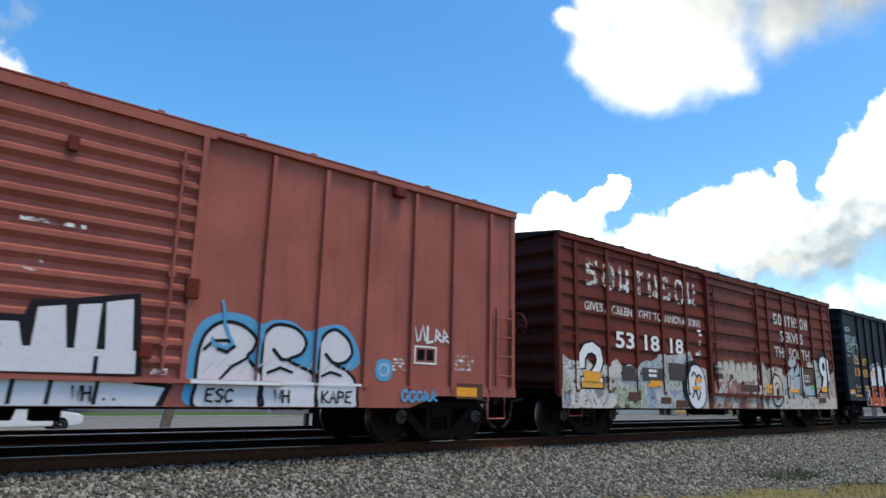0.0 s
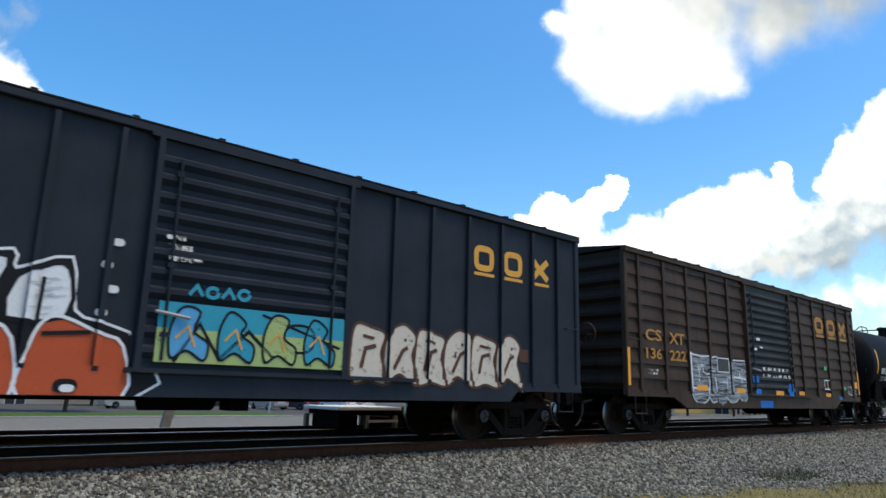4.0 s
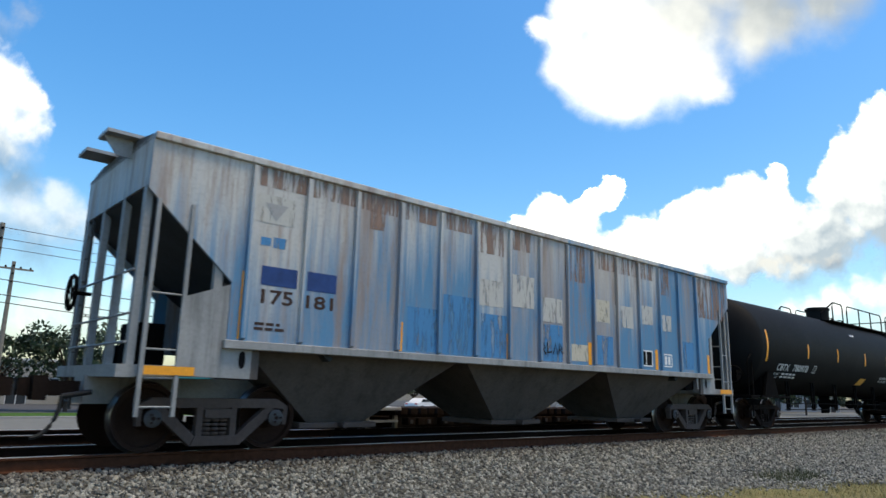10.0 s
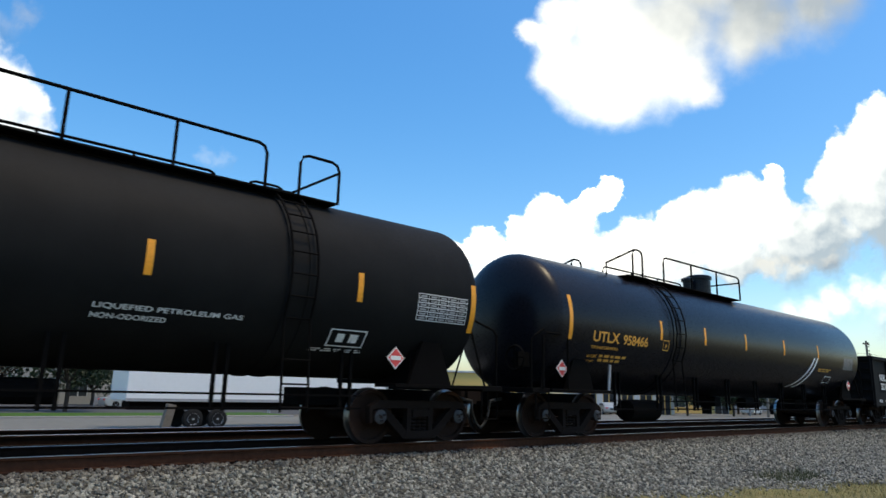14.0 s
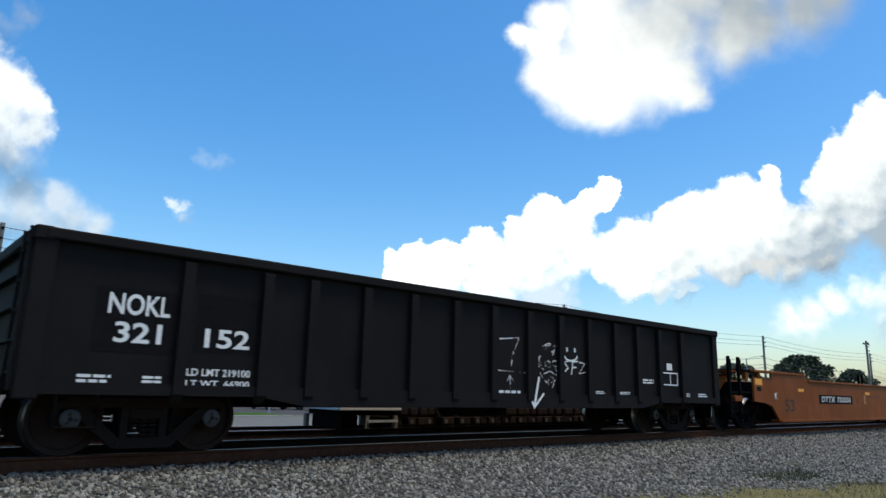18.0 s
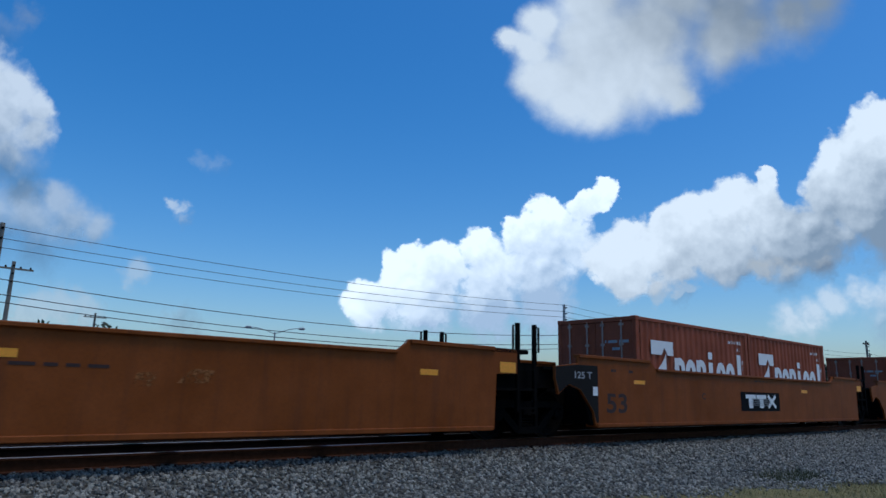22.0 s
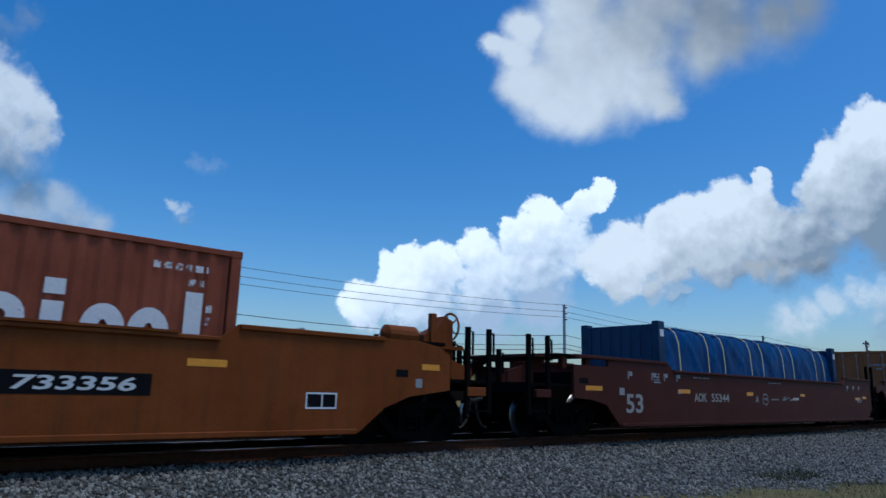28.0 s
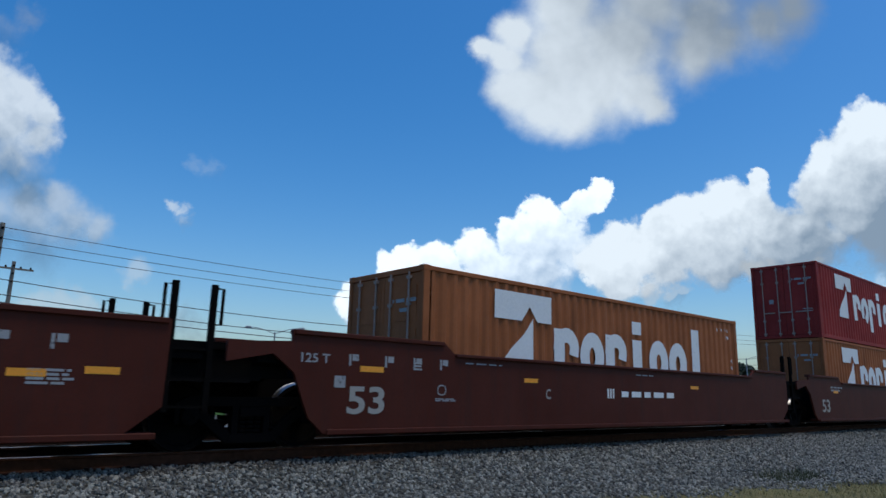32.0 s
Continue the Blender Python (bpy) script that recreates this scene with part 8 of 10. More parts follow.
def container(u0, length, z, height, mat, label, logo=None, seed=0, slack=0.0):
    uc = u0 + length / 2
    c = thing("container", pose(uc, YC, z), label, "shipping container", "containers on the train")
    CARS.append((c, uc + slack))
    L, W, H = length / 2, 1.219, height
    rnd = random.Random(seed)
    for y in (-1, 1):
        bm = bmesh.new()
        n = int((length - 0.4) / 0.278)
        p = (length - 0.4) / n
        xs = []
        for k in range(n):
            a = -L + 0.2 + p * k
            xs += [(a, 0.0), (a + p * 0.26, 0.0), (a + p * 0.50, 0.036), (a + p * 0.76, 0.036)]
        xs.append((L - 0.2, 0.0))
        lo = [bm.verts.new((x, y * (W - 0.012 - d), 0.16)) for x, d in xs]
        up = [bm.verts.new((x, y * (W - 0.012 - d), H - 0.10)) for x, d in xs]
        for i in range(len(xs) - 1):
            bm.faces.new((lo[i], lo[i + 1], up[i + 1], up[i]))
        part("side_panel", bm, mat, c, "corrugated steel side")
        for nm, za, zb in (("top_rail", H - 0.10, H - 0.015), ("bottom_rail", 0.02, 0.16)):
            bm = boxed(-L + 0.1, L - 0.1, min(y * W, y * (W - 0.07)), max(y * W, y * (W - 0.07)), za, zb, 0.008)
            part(nm, bm, mat, c)
        for s in (-1, 1):
            bm = boxed(min(s * (L - 0.01), s * (L - 0.17)), max(s * (L - 0.01), s * (L - 0.17)), min(y * (W - 0.004), y * (W - 0.12)), max(y * (W - 0.004), y * (W - 0.12)), 0.1, H - 0.1, 0.012)
            post = part("corner_post", bm, mat, c)
            for za in (0.0, H - 0.118):
                bm = boxed(min(s * L, s * (L - 0.178)), max(s * L, s * (L - 0.178)), min(y * W, y * (W - 0.162)), max(y * W, y * (W - 0.162)), za, za + 0.118, 0.012)
                part("corner_casting", bm, mat, c)
    bm = boxed(-L + 0.05, L - 0.05, -W + 0.05, W - 0.05, H - 0.04, H - 0.006)
    for k in range(int(length / 0.3)):
        x = -L + 0.2 + 0.3 * k
        add_box(bm, x, x + 0.13, -W + 0.2, W - 0.2, H - 0.01, H + 0.004)
    part("roof", bm, mat, c)
    bm = boxed(-L + 0.05, L - 0.05, -W + 0.05, W - 0.05, 0.1, 0.16)
    part("floor", bm, UNDER, c)
    bm = boxed(L - 0.07, L - 0.03, -W + 0.1, W - 0.1, 0.12, H - 0.1)
    for k in range(8):
        y = -W + 0.2 + 0.27 * k
        add_box(bm, L - 0.05, L - 0.012, y, y + 0.13, 0.2, H - 0.15)
    part("front_wall", bm, mat, c)
    for za in (0.02, H - 0.12):
        bm = boxed(-L + 0.01, -L + 0.12, -W + 0.162, W - 0.162, za, za + 0.11, 0.008)
        part("door_header", bm, mat, c)
    for s in (-1, 1):
        bm = boxed(-L + 0.03, -L + 0.08, min(s * 0.008, s * (W - 0.13)), max(s * 0.008, s * (W - 0.13)), 0.14, H - 0.13, 0.006)
        for k in range(3):
            z0 = 0.28 + (H - 0.5) / 3 * k
            add_box(bm, -L + 0.018, -L + 0.034, min(s * 0.10, s * (W - 0.22)), max(s * 0.10, s * (W - 0.22)), z0, z0 + (H - 0.5) / 3 - 0.14)
        d = part("door", bm, mat, c, "closed container door")
        for y in (0.24, 0.80):
            bm = bmesh.new()
            add_tube(bm, [(-L - 0.004, s * y, 0.10), (-L - 0.004, s * y, H - 0.10)], 0.02, 8)
            for z in (0.2, 0.7, H - 0.7, H - 0.2):
                add_box(bm, -L - 0.03, -L + 0.035, s * y - 0.05, s * y + 0.05, z - 0.03, z + 0.03)
            add_box(bm, -L - 0.035, -L - 0.01, min(s * y, s * y - s * 0.42), max(s * y, s * y - s * 0.42), 0.98, 1.02)
            ob = new("locking_rod", mesh_of("locking_rod", bm, RODM))
            ob.parent = d
    for y0, y1, z0, z1 in ((-1.00, -0.72, H - 0.66, H - 0.59), (-0.66, -0.40, H - 0.66, H - 0.59), (-0.34, -0.30, H - 0.66, H - 0.59), (-0.74, -0.52, H - 0.84, H - 0.77), (-0.98, -0.5, 1.00, 1.03), (-0.98, -0.62, 1.08, 1.11), (0.42, 0.58, 1.36, 1.52)):
        part("door_lettering", boxed(-L + 0.010, -L + 0.016, y0, y1, z0, z1), GREYP, c)
    f = Face(c, -W + 0.008)
    if logo:
        x, w, z0, h = logo
        mark(f, "line_mark", logo_shapes(x - L, w, z0, h, None), WHITE, "large white painted mark")
    mark(f, "stencil", bars(L - 1.25, L - 0.45, H - 0.42, H - 0.30, 1, seed, 0.2, 5) + bars(L - 0.75, L - 0.5, H - 0.62, H - 0.50, 1, seed + 1, 0.2, 2) + bars(L - 0.48, L - 0.38, 1.35, 1.7, 2, seed + 2, 0.4, 1), WHITEW)
    return c


FT20, FT40 = 6.058, 12.192
BR = "reddish-brown corrugated twenty-foot container with a white mark"
lg20 = (0.66, 5.02, 0.95, 1.05)
container(177.50, FT20, 0.30, 2.56, CONT, BR, lg20, 1, 2.392)
container(183.60, FT20, 0.30, 2.56, CONT, BR, lg20, 2, 2.392)
container(196.70, FT20, 0.30, 2.54, CONT, BR, lg20, 3, 2.571)
container(202.84, FT20, 0.30, 2.54, CONT, BR, lg20, 4, 2.571)
container(239.30, FT40, 0.30, 2.87, CONT2, "tan-brown forty-foot container with a large white mark", (1.85, 8.3, 0.95, 1.68), 5, 2.752)
container(258.30, FT40, 0.30, 2.87, CONT2, "tan-brown container under a red one", (1.85, 8.3, 0.95, 1.68), 6, 2.752)
container(258.30, FT40, 3.17, 2.87, CONT3, "dark red container stacked on a tan one", (1.85, 8.3, 0.95, 1.68), 7, 2.752)


def tarp_material():
    m, n, l, b = base_mat("blue_tarpaulin")
    co = n.new("ShaderNodeTexCoord").outputs["Object"]
    v = noise_node(n, l, co, 1.6, 5, 0.6, (1.0, 1.0, 0.6))
    c = mixc(n, l, ramp(n, l, v, 0.3, 0.7), (0.002, 0.030, 0.110), (0.003, 0.055, 0.195))
    l.new(c, b.inputs["Base Color"])
    b.inputs["Roughness"].default_value = 0.5
    b.inputs["Specular IOR Level"].default_value = 0.15
    w = noise_node(n, l, co, 1.8, 4, 0.55)
    bump(n, l, b, w, 0.45, 0.08)
    return m


def flat_rack():
    u0, u1 = 220.08, 232.30
    uc = (u0 + u1) / 2
    L = (u1 - u0) / 2
    c = thing("flat_rack", pose(uc, YC, 0.30), "navy flat rack with a load under a strapped blue tarpaulin", "flat rack", "containers on the train")
    CARS.append((c, uc + 2.700))
    bm = boxed(-L, L, -1.219, 1.219, 0.0, 0.55, 0.01)
    part("base", bm, RACKB, c)
    for s in (-1, 1):
        e = s * L
        H = 2.52
        bm = boxed(min(e, e - s * 0.14), max(e, e - s * 0.14), -1.2, 1.2, 0.55, H - 0.08)
        for k in range(7):
            y = -1.0 + 0.31 * k
            add_box(bm, min(e + s * 0.0, e + s * 0.03), max(e + s * 0.0, e + s * 0.03), y, y + 0.14, 0.6, H - 0.15)
        part("end_wall", bm, RACKB, c, "navy corrugated end wall")
        for y in (-1, 1):
            bm = boxed(min(e, e - s * 0.30), max(e, e - s * 0.30), min(y * 1.219, y * 1.02), max(y * 1.219, y * 1.02), 0.5, H, 0.015)
            part("corner_post", bm, RACKB, c)
        mark(Face(c, -1.22), "label_plate", [rect(min(e - s * 0.06, e - s * 0.24), max(e - s * 0.06, e - s * 0.24), 2.12, 2.3)], WHITE)
    a, b = -L + 0.30, L - 0.2
    straps = [u - uc for u in (221.11, 222.66, 223.60, 225.30, 226.12, 227.65, 228.44, 230.38, 231.12)]
    prof = [(-1.17, 0.5), (-1.19, 0.9), (-1.18, 1.4), (-1.15, 1.85), (-1.06, 2.12), (-0.9, 2.24), (-0.6, 2.28), (-0.2, 2.30), (0.2, 2.30), (0.6, 2.28), (0.9, 2.24), (1.06, 2.12), (1.15, 1.85), (1.18, 1.4), (1.19, 0.9), (1.17, 0.5)]

    fine = []
    for (y0, z0), (y1, z1) in zip(prof, prof[1:]):
        n = 4 if abs(z1 - z0) > 0.3 else 2
        fine += [(y0 + (y1 - y0) * k / n, z0 + (z1 - z0) * k / n) for k in range(n)]
    fine.append(prof[-1])

    def crease(x, y, z):
        """Slanting folds that run from strap to strap."""
        q = Vector((x * 1.5 + z * 1.7, y * 0.6 + 3.1, z * 0.45))
        r = 1 - min(1, abs(noise.noise(q)) * 3.2)
        q = Vector((x * 1.3 - z * 1.1 + 7.7, y * 0.5, z * 0.5))
        return 0.05 * r ** 2 + 0.04 * (1 - min(1, abs(noise.noise(q)) * 4)) ** 2

    def sag(x):
        d = min(abs(x - s) for s in straps)
        return min(1.0, d / 0.35)

    bm = bmesh.new()
    n = 190
    rows = []
    for i in range(n + 1):
        x = a + (b - a) * i / n
        row = []
        q = sag(x)
        fall = 1 - 0.18 * max(0, 1 - (x - a) / 0.45) ** 2 - 0.08 * max(0, 1 - (b - x) / 1.2)
        for y, z in fine:
            w = noise.noise(Vector((x * 1.1, y * 1.4, z * 1.2))) * 0.07 + noise.noise(Vector((x * 3 + z * 2.2, y * 2, z * 3))) * 0.03
            k = 1 + 0.02 * (q - 1) + w * 0.12
            row.append(bm.verts.new((x, max(-1.215, min(1.215, (y - math.copysign(0.09 - crease(x, y, z) * q, y) if abs(y) > 0.9 else y) * (1 + 0.02 * (q - 1) + w * 0.4))), 0.5 + (z - 0.5) * fall * k * 1.115)))
        rows.append(row)
    for r, s in zip(rows, rows[1:]):
        for j in range(len(fine) - 1):
            bm.faces.new((r[j], r[j + 1], s[j + 1], s[j]))
    bm.faces.new(rows[0])
    bm.faces.new(rows[-1][::-1])
    part("tarpaulin", bm, tarp_material(), c, "creased blue tarpaulin", True)
    strapm = simple("yellow_webbing", (0.62, 0.50, 0.20), 0.7, var=0.15)
    for x in straps:
        bm = bmesh.new()
        pr = [(y * 1.018 + (0 if abs(y) < 1 else math.copysign(0.006, y)), 0.5 + (z - 0.5) * 1.09 + 0.022) for y, z in prof]
        for (y0, z0), (y1, z1) in zip(pr, pr[1:]):
            v = [bm.verts.new(p) for p in ((x - 0.026, y0, z0), (x + 0.026, y0, z0), (x + 0.026, y1, z1), (x - 0.026, y1, z1))]
            bm.faces.new(v)
        part("strap", bm, strapm, c, "yellow lashing strap")
    return c


flat_rack()


# ---------------------------------------------------------------- ground and tracks
def structure(name, bm, mat, label, category, smooth=False):
    ob = new(name, mesh_of(name, bm, mat, smooth))
    return tagged(ob, label, category, "", "structure")


PROFILE = [(-2500, -0.75), (-60, -0.75), (0, -0.68), (4.6, -0.62), (6.0, -0.57), (8.6, -0.26), (9.2, -0.19), (16.4, -0.19), (17.2, -0.30), (19.5, -0.85), (24, -1.28), (30, -1.34), (70, -1.34), (300, -1.34), (2500, -1.34)]


def ground_z(y):
    for (a, za), (b, zb) in zip(PROFILE, PROFILE[1:]):
        if a <= y <= b:
            return za + (zb - za) * (y - a) / (b - a)
    return -1.34


def ground_material():
    m, n, l, b = base_mat("ground")
    co = n.new("ShaderNodeTexCoord").outputs["Object"]
    sep = n.new("ShaderNodeSeparateXYZ")
    l.new(co, sep.inputs[0])
    wob = noise_node(n, l, co, 0.7, 5, 0.6)
    ad = n.new("ShaderNodeMath")
    ad.operation = 'MULTIPLY_ADD'
    l.new(wob, ad.inputs[0])
    ad.inputs[1].default_value = 2.2
    bx = n.new("ShaderNodeMapRange")       # the grass runs out to a wedge along the ballast
    bx.inputs[1].default_value, bx.inputs[2].default_value, bx.inputs[3].default_value, bx.inputs[4].default_value = 8.0, 20.0, -0.46, 2.06
    l.new(sep.outputs[0], bx.inputs[0])
    by = n.new("ShaderNodeMath")
    l.new(sep.outputs[1], by.inputs[0])
    l.new(bx.outputs[0], by.inputs[1])
    l.new(by.outputs[0], ad.inputs[2])
    st = n.new("ShaderNodeTexVoronoi")
    st.inputs["Scale"].default_value = 17.0
    l.new(co, st.inputs["Vector"])
    hv = n.new("ShaderNodeSeparateColor")
    l.new(st.outputs["Color"], hv.inputs[0])
    stone = mixc(n, l, hv.outputs[0], (0.025, 0.025, 0.021), (0.15, 0.147, 0.122))
    edge = ramp(n, l, st.outputs["Distance"], 0.0, 0.05)
    stone = mixc(n, l, ramp(n, l, st.outputs["Distance"], 0.45, 0.75), stone, (0.03, 0.03, 0.03))
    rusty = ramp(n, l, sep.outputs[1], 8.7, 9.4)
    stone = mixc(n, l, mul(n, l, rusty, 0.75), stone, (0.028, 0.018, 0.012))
    # near-black from the near rail on: oil and the train's shade painted in
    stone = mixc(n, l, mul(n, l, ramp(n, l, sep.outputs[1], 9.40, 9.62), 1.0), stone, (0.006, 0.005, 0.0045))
    gr = noise_node(n, l, co, 9.0, 6, 0.7)
    grass = mixc(n, l, ramp(n, l, gr, 0.35, 0.65), (0.22, 0.18, 0.09), (0.13, 0.13, 0.05))
    dirt = mixc(n, l, ramp(n, l, gr, 0.3, 0.7), (0.10, 0.095, 0.08), (0.16, 0.15, 0.13))
    c = mixc(n, l, ramp(n, l, ad.outputs[0], 6.5, 7.1), grass, stone)
    c = mixc(n, l, ramp(n, l, ad.outputs[0], 18.0, 19.5), c, dirt)
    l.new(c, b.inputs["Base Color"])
    b.inputs["Roughness"].default_value = 0.95
    b.inputs["Specular IOR Level"].default_value = 0.05
    bump(n, l, b, st.outputs["Distance"], 0.8, 0.05)
    return m


bm = bmesh.new()
xs = [-2500, -400, -100, -40] + [k * 4 - 20 for k in range(40)] + [160, 220, 400, 900, 2500]
ys = sorted(set([p[0] for p in PROFILE] + [1, 2, 3, 4, 5, 5.5, 6.5, 7, 7.5, 8, 40, 50, 60]))
grid = [[bm.verts.new((x, y, ground_z(y) + (0.04 * noise.noise(Vector((x * 0.35, y * 0.35, 0))) if -2 < y < 8.3 else 0))) for y in ys] for x in xs]
for i in range(len(xs) - 1):
    for j in range(len(ys) - 1):
        bm.faces.new((grid[i][j], grid[i + 1][j], grid[i + 1][j + 1], grid[i][j + 1]))
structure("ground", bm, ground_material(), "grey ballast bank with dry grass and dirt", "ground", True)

RAIL = [(-0.07, -0.185), (0.07, -0.185), (0.07, -0.172), (0.012, -0.155), (0.010, -0.045), (0.036, -0.034), (0.036, -0.006), (0.028, 0.0), (-0.028, 0.0), (-0.036, -0.006), (-0.036, -0.034), (-0.010, -0.045), (-0.012, -0.155), (-0.07, -0.172)]


def track(yc, label, ties):
    t = tagged(new("railway_track"), label, "railway track", "", "structure")
    for y in (yc - 0.752, yc + 0.752):
        bm = bmesh.new()
        add_prism_x(bm, [(y + a, z) for a, z in RAIL], -80, 420)
        for f in bm.faces:
            if f.normal.length == 0:
                f.normal_update()
            c = f.calc_center_median()
            f.material_index = 1 if c.z > -0.004 else 0
        # every rail behind the near one has the train's shade painted in
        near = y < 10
        part("rail", bm, [RUST if near else DARKRAIL, RAILTOP], t, "rusty steel rail with a polished head" if near else "steel rail darkened with shade in its colour, with a polished head")
    # creosote tone taken lower, with the shade below the train in the colour
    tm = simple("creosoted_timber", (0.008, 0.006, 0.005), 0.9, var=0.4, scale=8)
    bm = bmesh.new()
    add_box(bm, -0.115, 0.115, -1.295, 1.295, -0.36, -0.19)
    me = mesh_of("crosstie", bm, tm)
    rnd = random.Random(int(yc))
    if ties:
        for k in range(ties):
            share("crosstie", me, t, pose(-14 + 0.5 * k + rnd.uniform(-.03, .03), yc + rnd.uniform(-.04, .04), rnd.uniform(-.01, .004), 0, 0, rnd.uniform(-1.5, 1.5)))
    else:
        bm = bmesh.new()
        for k in range(260):
            x = -14 + 0.5 * k
            add_box(bm, x - 0.115, x + 0.115, yc - 1.295, yc + 1.295, -0.36, -0.185)
        part("crossties", bm, tm, t, "", False, "stuff")
    bm = bmesh.new()
    for k in range(240):
        x = -14 + 0.5 * k
        for y in (yc - 0.752, yc + 0.752):
            add_box(bm, x - 0.09, x + 0.09, y - 0.16, y + 0.16, -0.19, -0.176)
            for s in (-0.09, 0.09):
                add_box(bm, x - 0.02, x + 0.02, y + s - 0.015, y + s + 0.015, -0.18, -0.155)
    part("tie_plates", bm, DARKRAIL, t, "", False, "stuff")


track(YC, "main track with rusty rails on dark timber ties", 240)
track(14.25, "second track with rusty rails on dark ties", 0)


def grass_edge(x):
    """Where the dry grass ends and the ballast begins."""
    return 5.83 - 0.21 * (np.clip(x, 8.0, 20.0) - 10.2)


def stones():
    """Loose ballast on the bank: small broken stones in a few shapes."""
    rs = np.random.RandomState(5)
    bm = bmesh.new()
    bmesh.ops.create_icosphere(bm, subdivisions=1, radius=1.0)
    base = np.array([v.co[:] for v in bm.verts])
    tri = np.array([[v.index for v in f.verts] for f in bm.faces])
    bm.free()
    shapes = [base * (1 + rs.uniform(-0.32, 0.30, (len(base), 1))) for _ in range(8)]
    for name, n, x0, x1, y0, y1, label in (("ballast_stones", 36000, 0.3, 26, 4.2, 9.5, "crushed grey ballast stones"), ("far_ballast_stones", 9000, 26, 60, 4.0, 9.5, "crushed grey ballast stones farther along")):
        P = np.stack([x0 + (x1 - x0) * rs.rand(n) ** 1.15, rs.uniform(y0, y1, n)], 1)
        P = P[P[:, 1] > grass_edge(P[:, 0]) - 0.25 + 0.2 * np.sin(P[:, 0] * 2.3) + rs.normal(0, 0.12, len(P))]
        n = len(P)
        size = rs.uniform(0.013, 0.034, n) * (1.0 if x1 < 30 else 1.25)
        V, F = np.zeros((n, len(base), 3)), np.zeros((n, len(tri), 3), int)
        for i in range(n):
            a = rs.uniform(0, 6.28, 3)
            R = np.array(Euler(a).to_matrix())
            p = shapes[i % 8] @ R.T * size[i] * rs.uniform(0.7, 1.2, 3)
            V[i] = p + (P[i, 0], P[i, 1], ground_z(P[i, 1]) + size[i] * 0.45)
            F[i] = tri + i * len(base)
        me = bpy.data.meshes.new(name)
        me.from_pydata(V.reshape(-1, 3).tolist(), [], F.reshape(-1, 3).tolist())
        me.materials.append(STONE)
        tagged(new(name, me), label, "ballast", "", "stuff")


def stone_material():
    m, n, l, b = base_mat("ballast_stone")
    g = n.new("ShaderNodeNewGeometry")
    co = n.new("ShaderNodeTexCoord").outputs["Object"]
    v = noise_node(n, l, co, 40, 5, 0.7)
    c = mixc(n, l, g.outputs["Random Per Island"], (0.050, 0.047, 0.040), (0.34, 0.325, 0.265))
    c = mixc(n, l, mul(n, l, ramp(n, l, v, 0.4, 0.8), 0.5), c, (0.07, 0.065, 0.06))
    sep = n.new("ShaderNodeSeparateXYZ")
    l.new(co, sep.inputs[0])
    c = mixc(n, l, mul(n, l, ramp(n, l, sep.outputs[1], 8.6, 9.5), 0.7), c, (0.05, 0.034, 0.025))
    l.new(c, b.inputs["Base Color"])
    b.inputs["Roughness"].default_value = 0.9
    return m


STONE = stone_material()
stones()


def grass_patch(name, n, x0, x1, ylo, yhi, hmin, hmax, mat, label, seed):
    rs = np.random.RandomState(seed)
    x = rs.uniform(x0, x1, n)
    y = rs.uniform(ylo, yhi, n)
    keep = y < grass_edge(x) + rs.normal(0, 0.10, n) + (1.5 if name == "weeds" else -0.05)
    x, y = x[keep], y[keep]
    n = len(x)
    h = rs.uniform(hmin, hmax, n) * (0.6 + 0.6 * np.sin(x * 1.9 + y * 2.3) ** 2)
    z = np.array([ground_z(v) for v in y])
    a = rs.uniform(0, 6.28, n)
    w = 0.006
    lean = rs.uniform(-0.5, 0.5, (n, 2)) * h[:, None]
    V = np.zeros((n, 3, 3))
    V[:, 0] = np.stack([x - w * np.cos(a), y - w * np.sin(a), z - 0.01], 1)
    V[:, 1] = np.stack([x + w * np.cos(a), y + w * np.sin(a), z - 0.01], 1)
    V[:, 2] = np.stack([x + lean[:, 0], y + lean[:, 1], z + h], 1)
    me = bpy.data.meshes.new(name)
    me.from_pydata(V.reshape(-1, 3).tolist(), [], np.arange(3 * n).reshape(n, 3).tolist())
    me.materials.append(mat)
    return tagged(new(name, me), label, "grass", "", "stuff")


def blade_material(name, a, b2):
    m, n, l, b = base_mat(name)
    g = n.new("ShaderNodeNewGeometry")
    l.new(mixc(n, l, g.outputs["Random Per Island"], a, b2), b.inputs["Base Color"])
    b.inputs["Roughness"].default_value = 0.8
    return m


grass_patch("grass", 45000, 4.0, 40, 1.5, 5.7, 0.02, 0.09, blade_material("dry_grass_blades", (0.30, 0.24, 0.10), (0.16, 0.15, 0.05)), "short dry yellow-green grass beside the ballast", 3)
grass_patch("weeds", 900, 13.2, 15.2, 5.3, 6.0, 0.05, 0.2, blade_material("weed_blades", (0.045, 0.055, 0.022), (0.09, 0.095, 0.04)), "dark green weeds at the edge of the ballast", 4)


# ---------------------------------------------------------------- the far side
ROADM = simple("pale_concrete_road", (0.155, 0.155, 0.14), 0.9, var=0.12, scale=1.5)
ASPH = simple("grey_asphalt", (0.075, 0.077, 0.08), 0.9, var=0.15, scale=1.2)
LAWN = simple("lawn", (0.05, 0.10, 0.02), 0.95, var=0.35, scale=3.0)
KERB = simple("concrete_kerb", (0.26, 0.25, 0.24), 0.9, var=0.1)
structure("road", boxed(-150, 260, 29, 47.6, -1.40, -1.31), ROADM, "pale concrete road beyond the tracks", "road")
structure("verge", boxed(-150, 26.5, 48.0, 52.6, -1.40, -1.17, 0.02), LAWN, "mown grass verge between two roads", "verge")
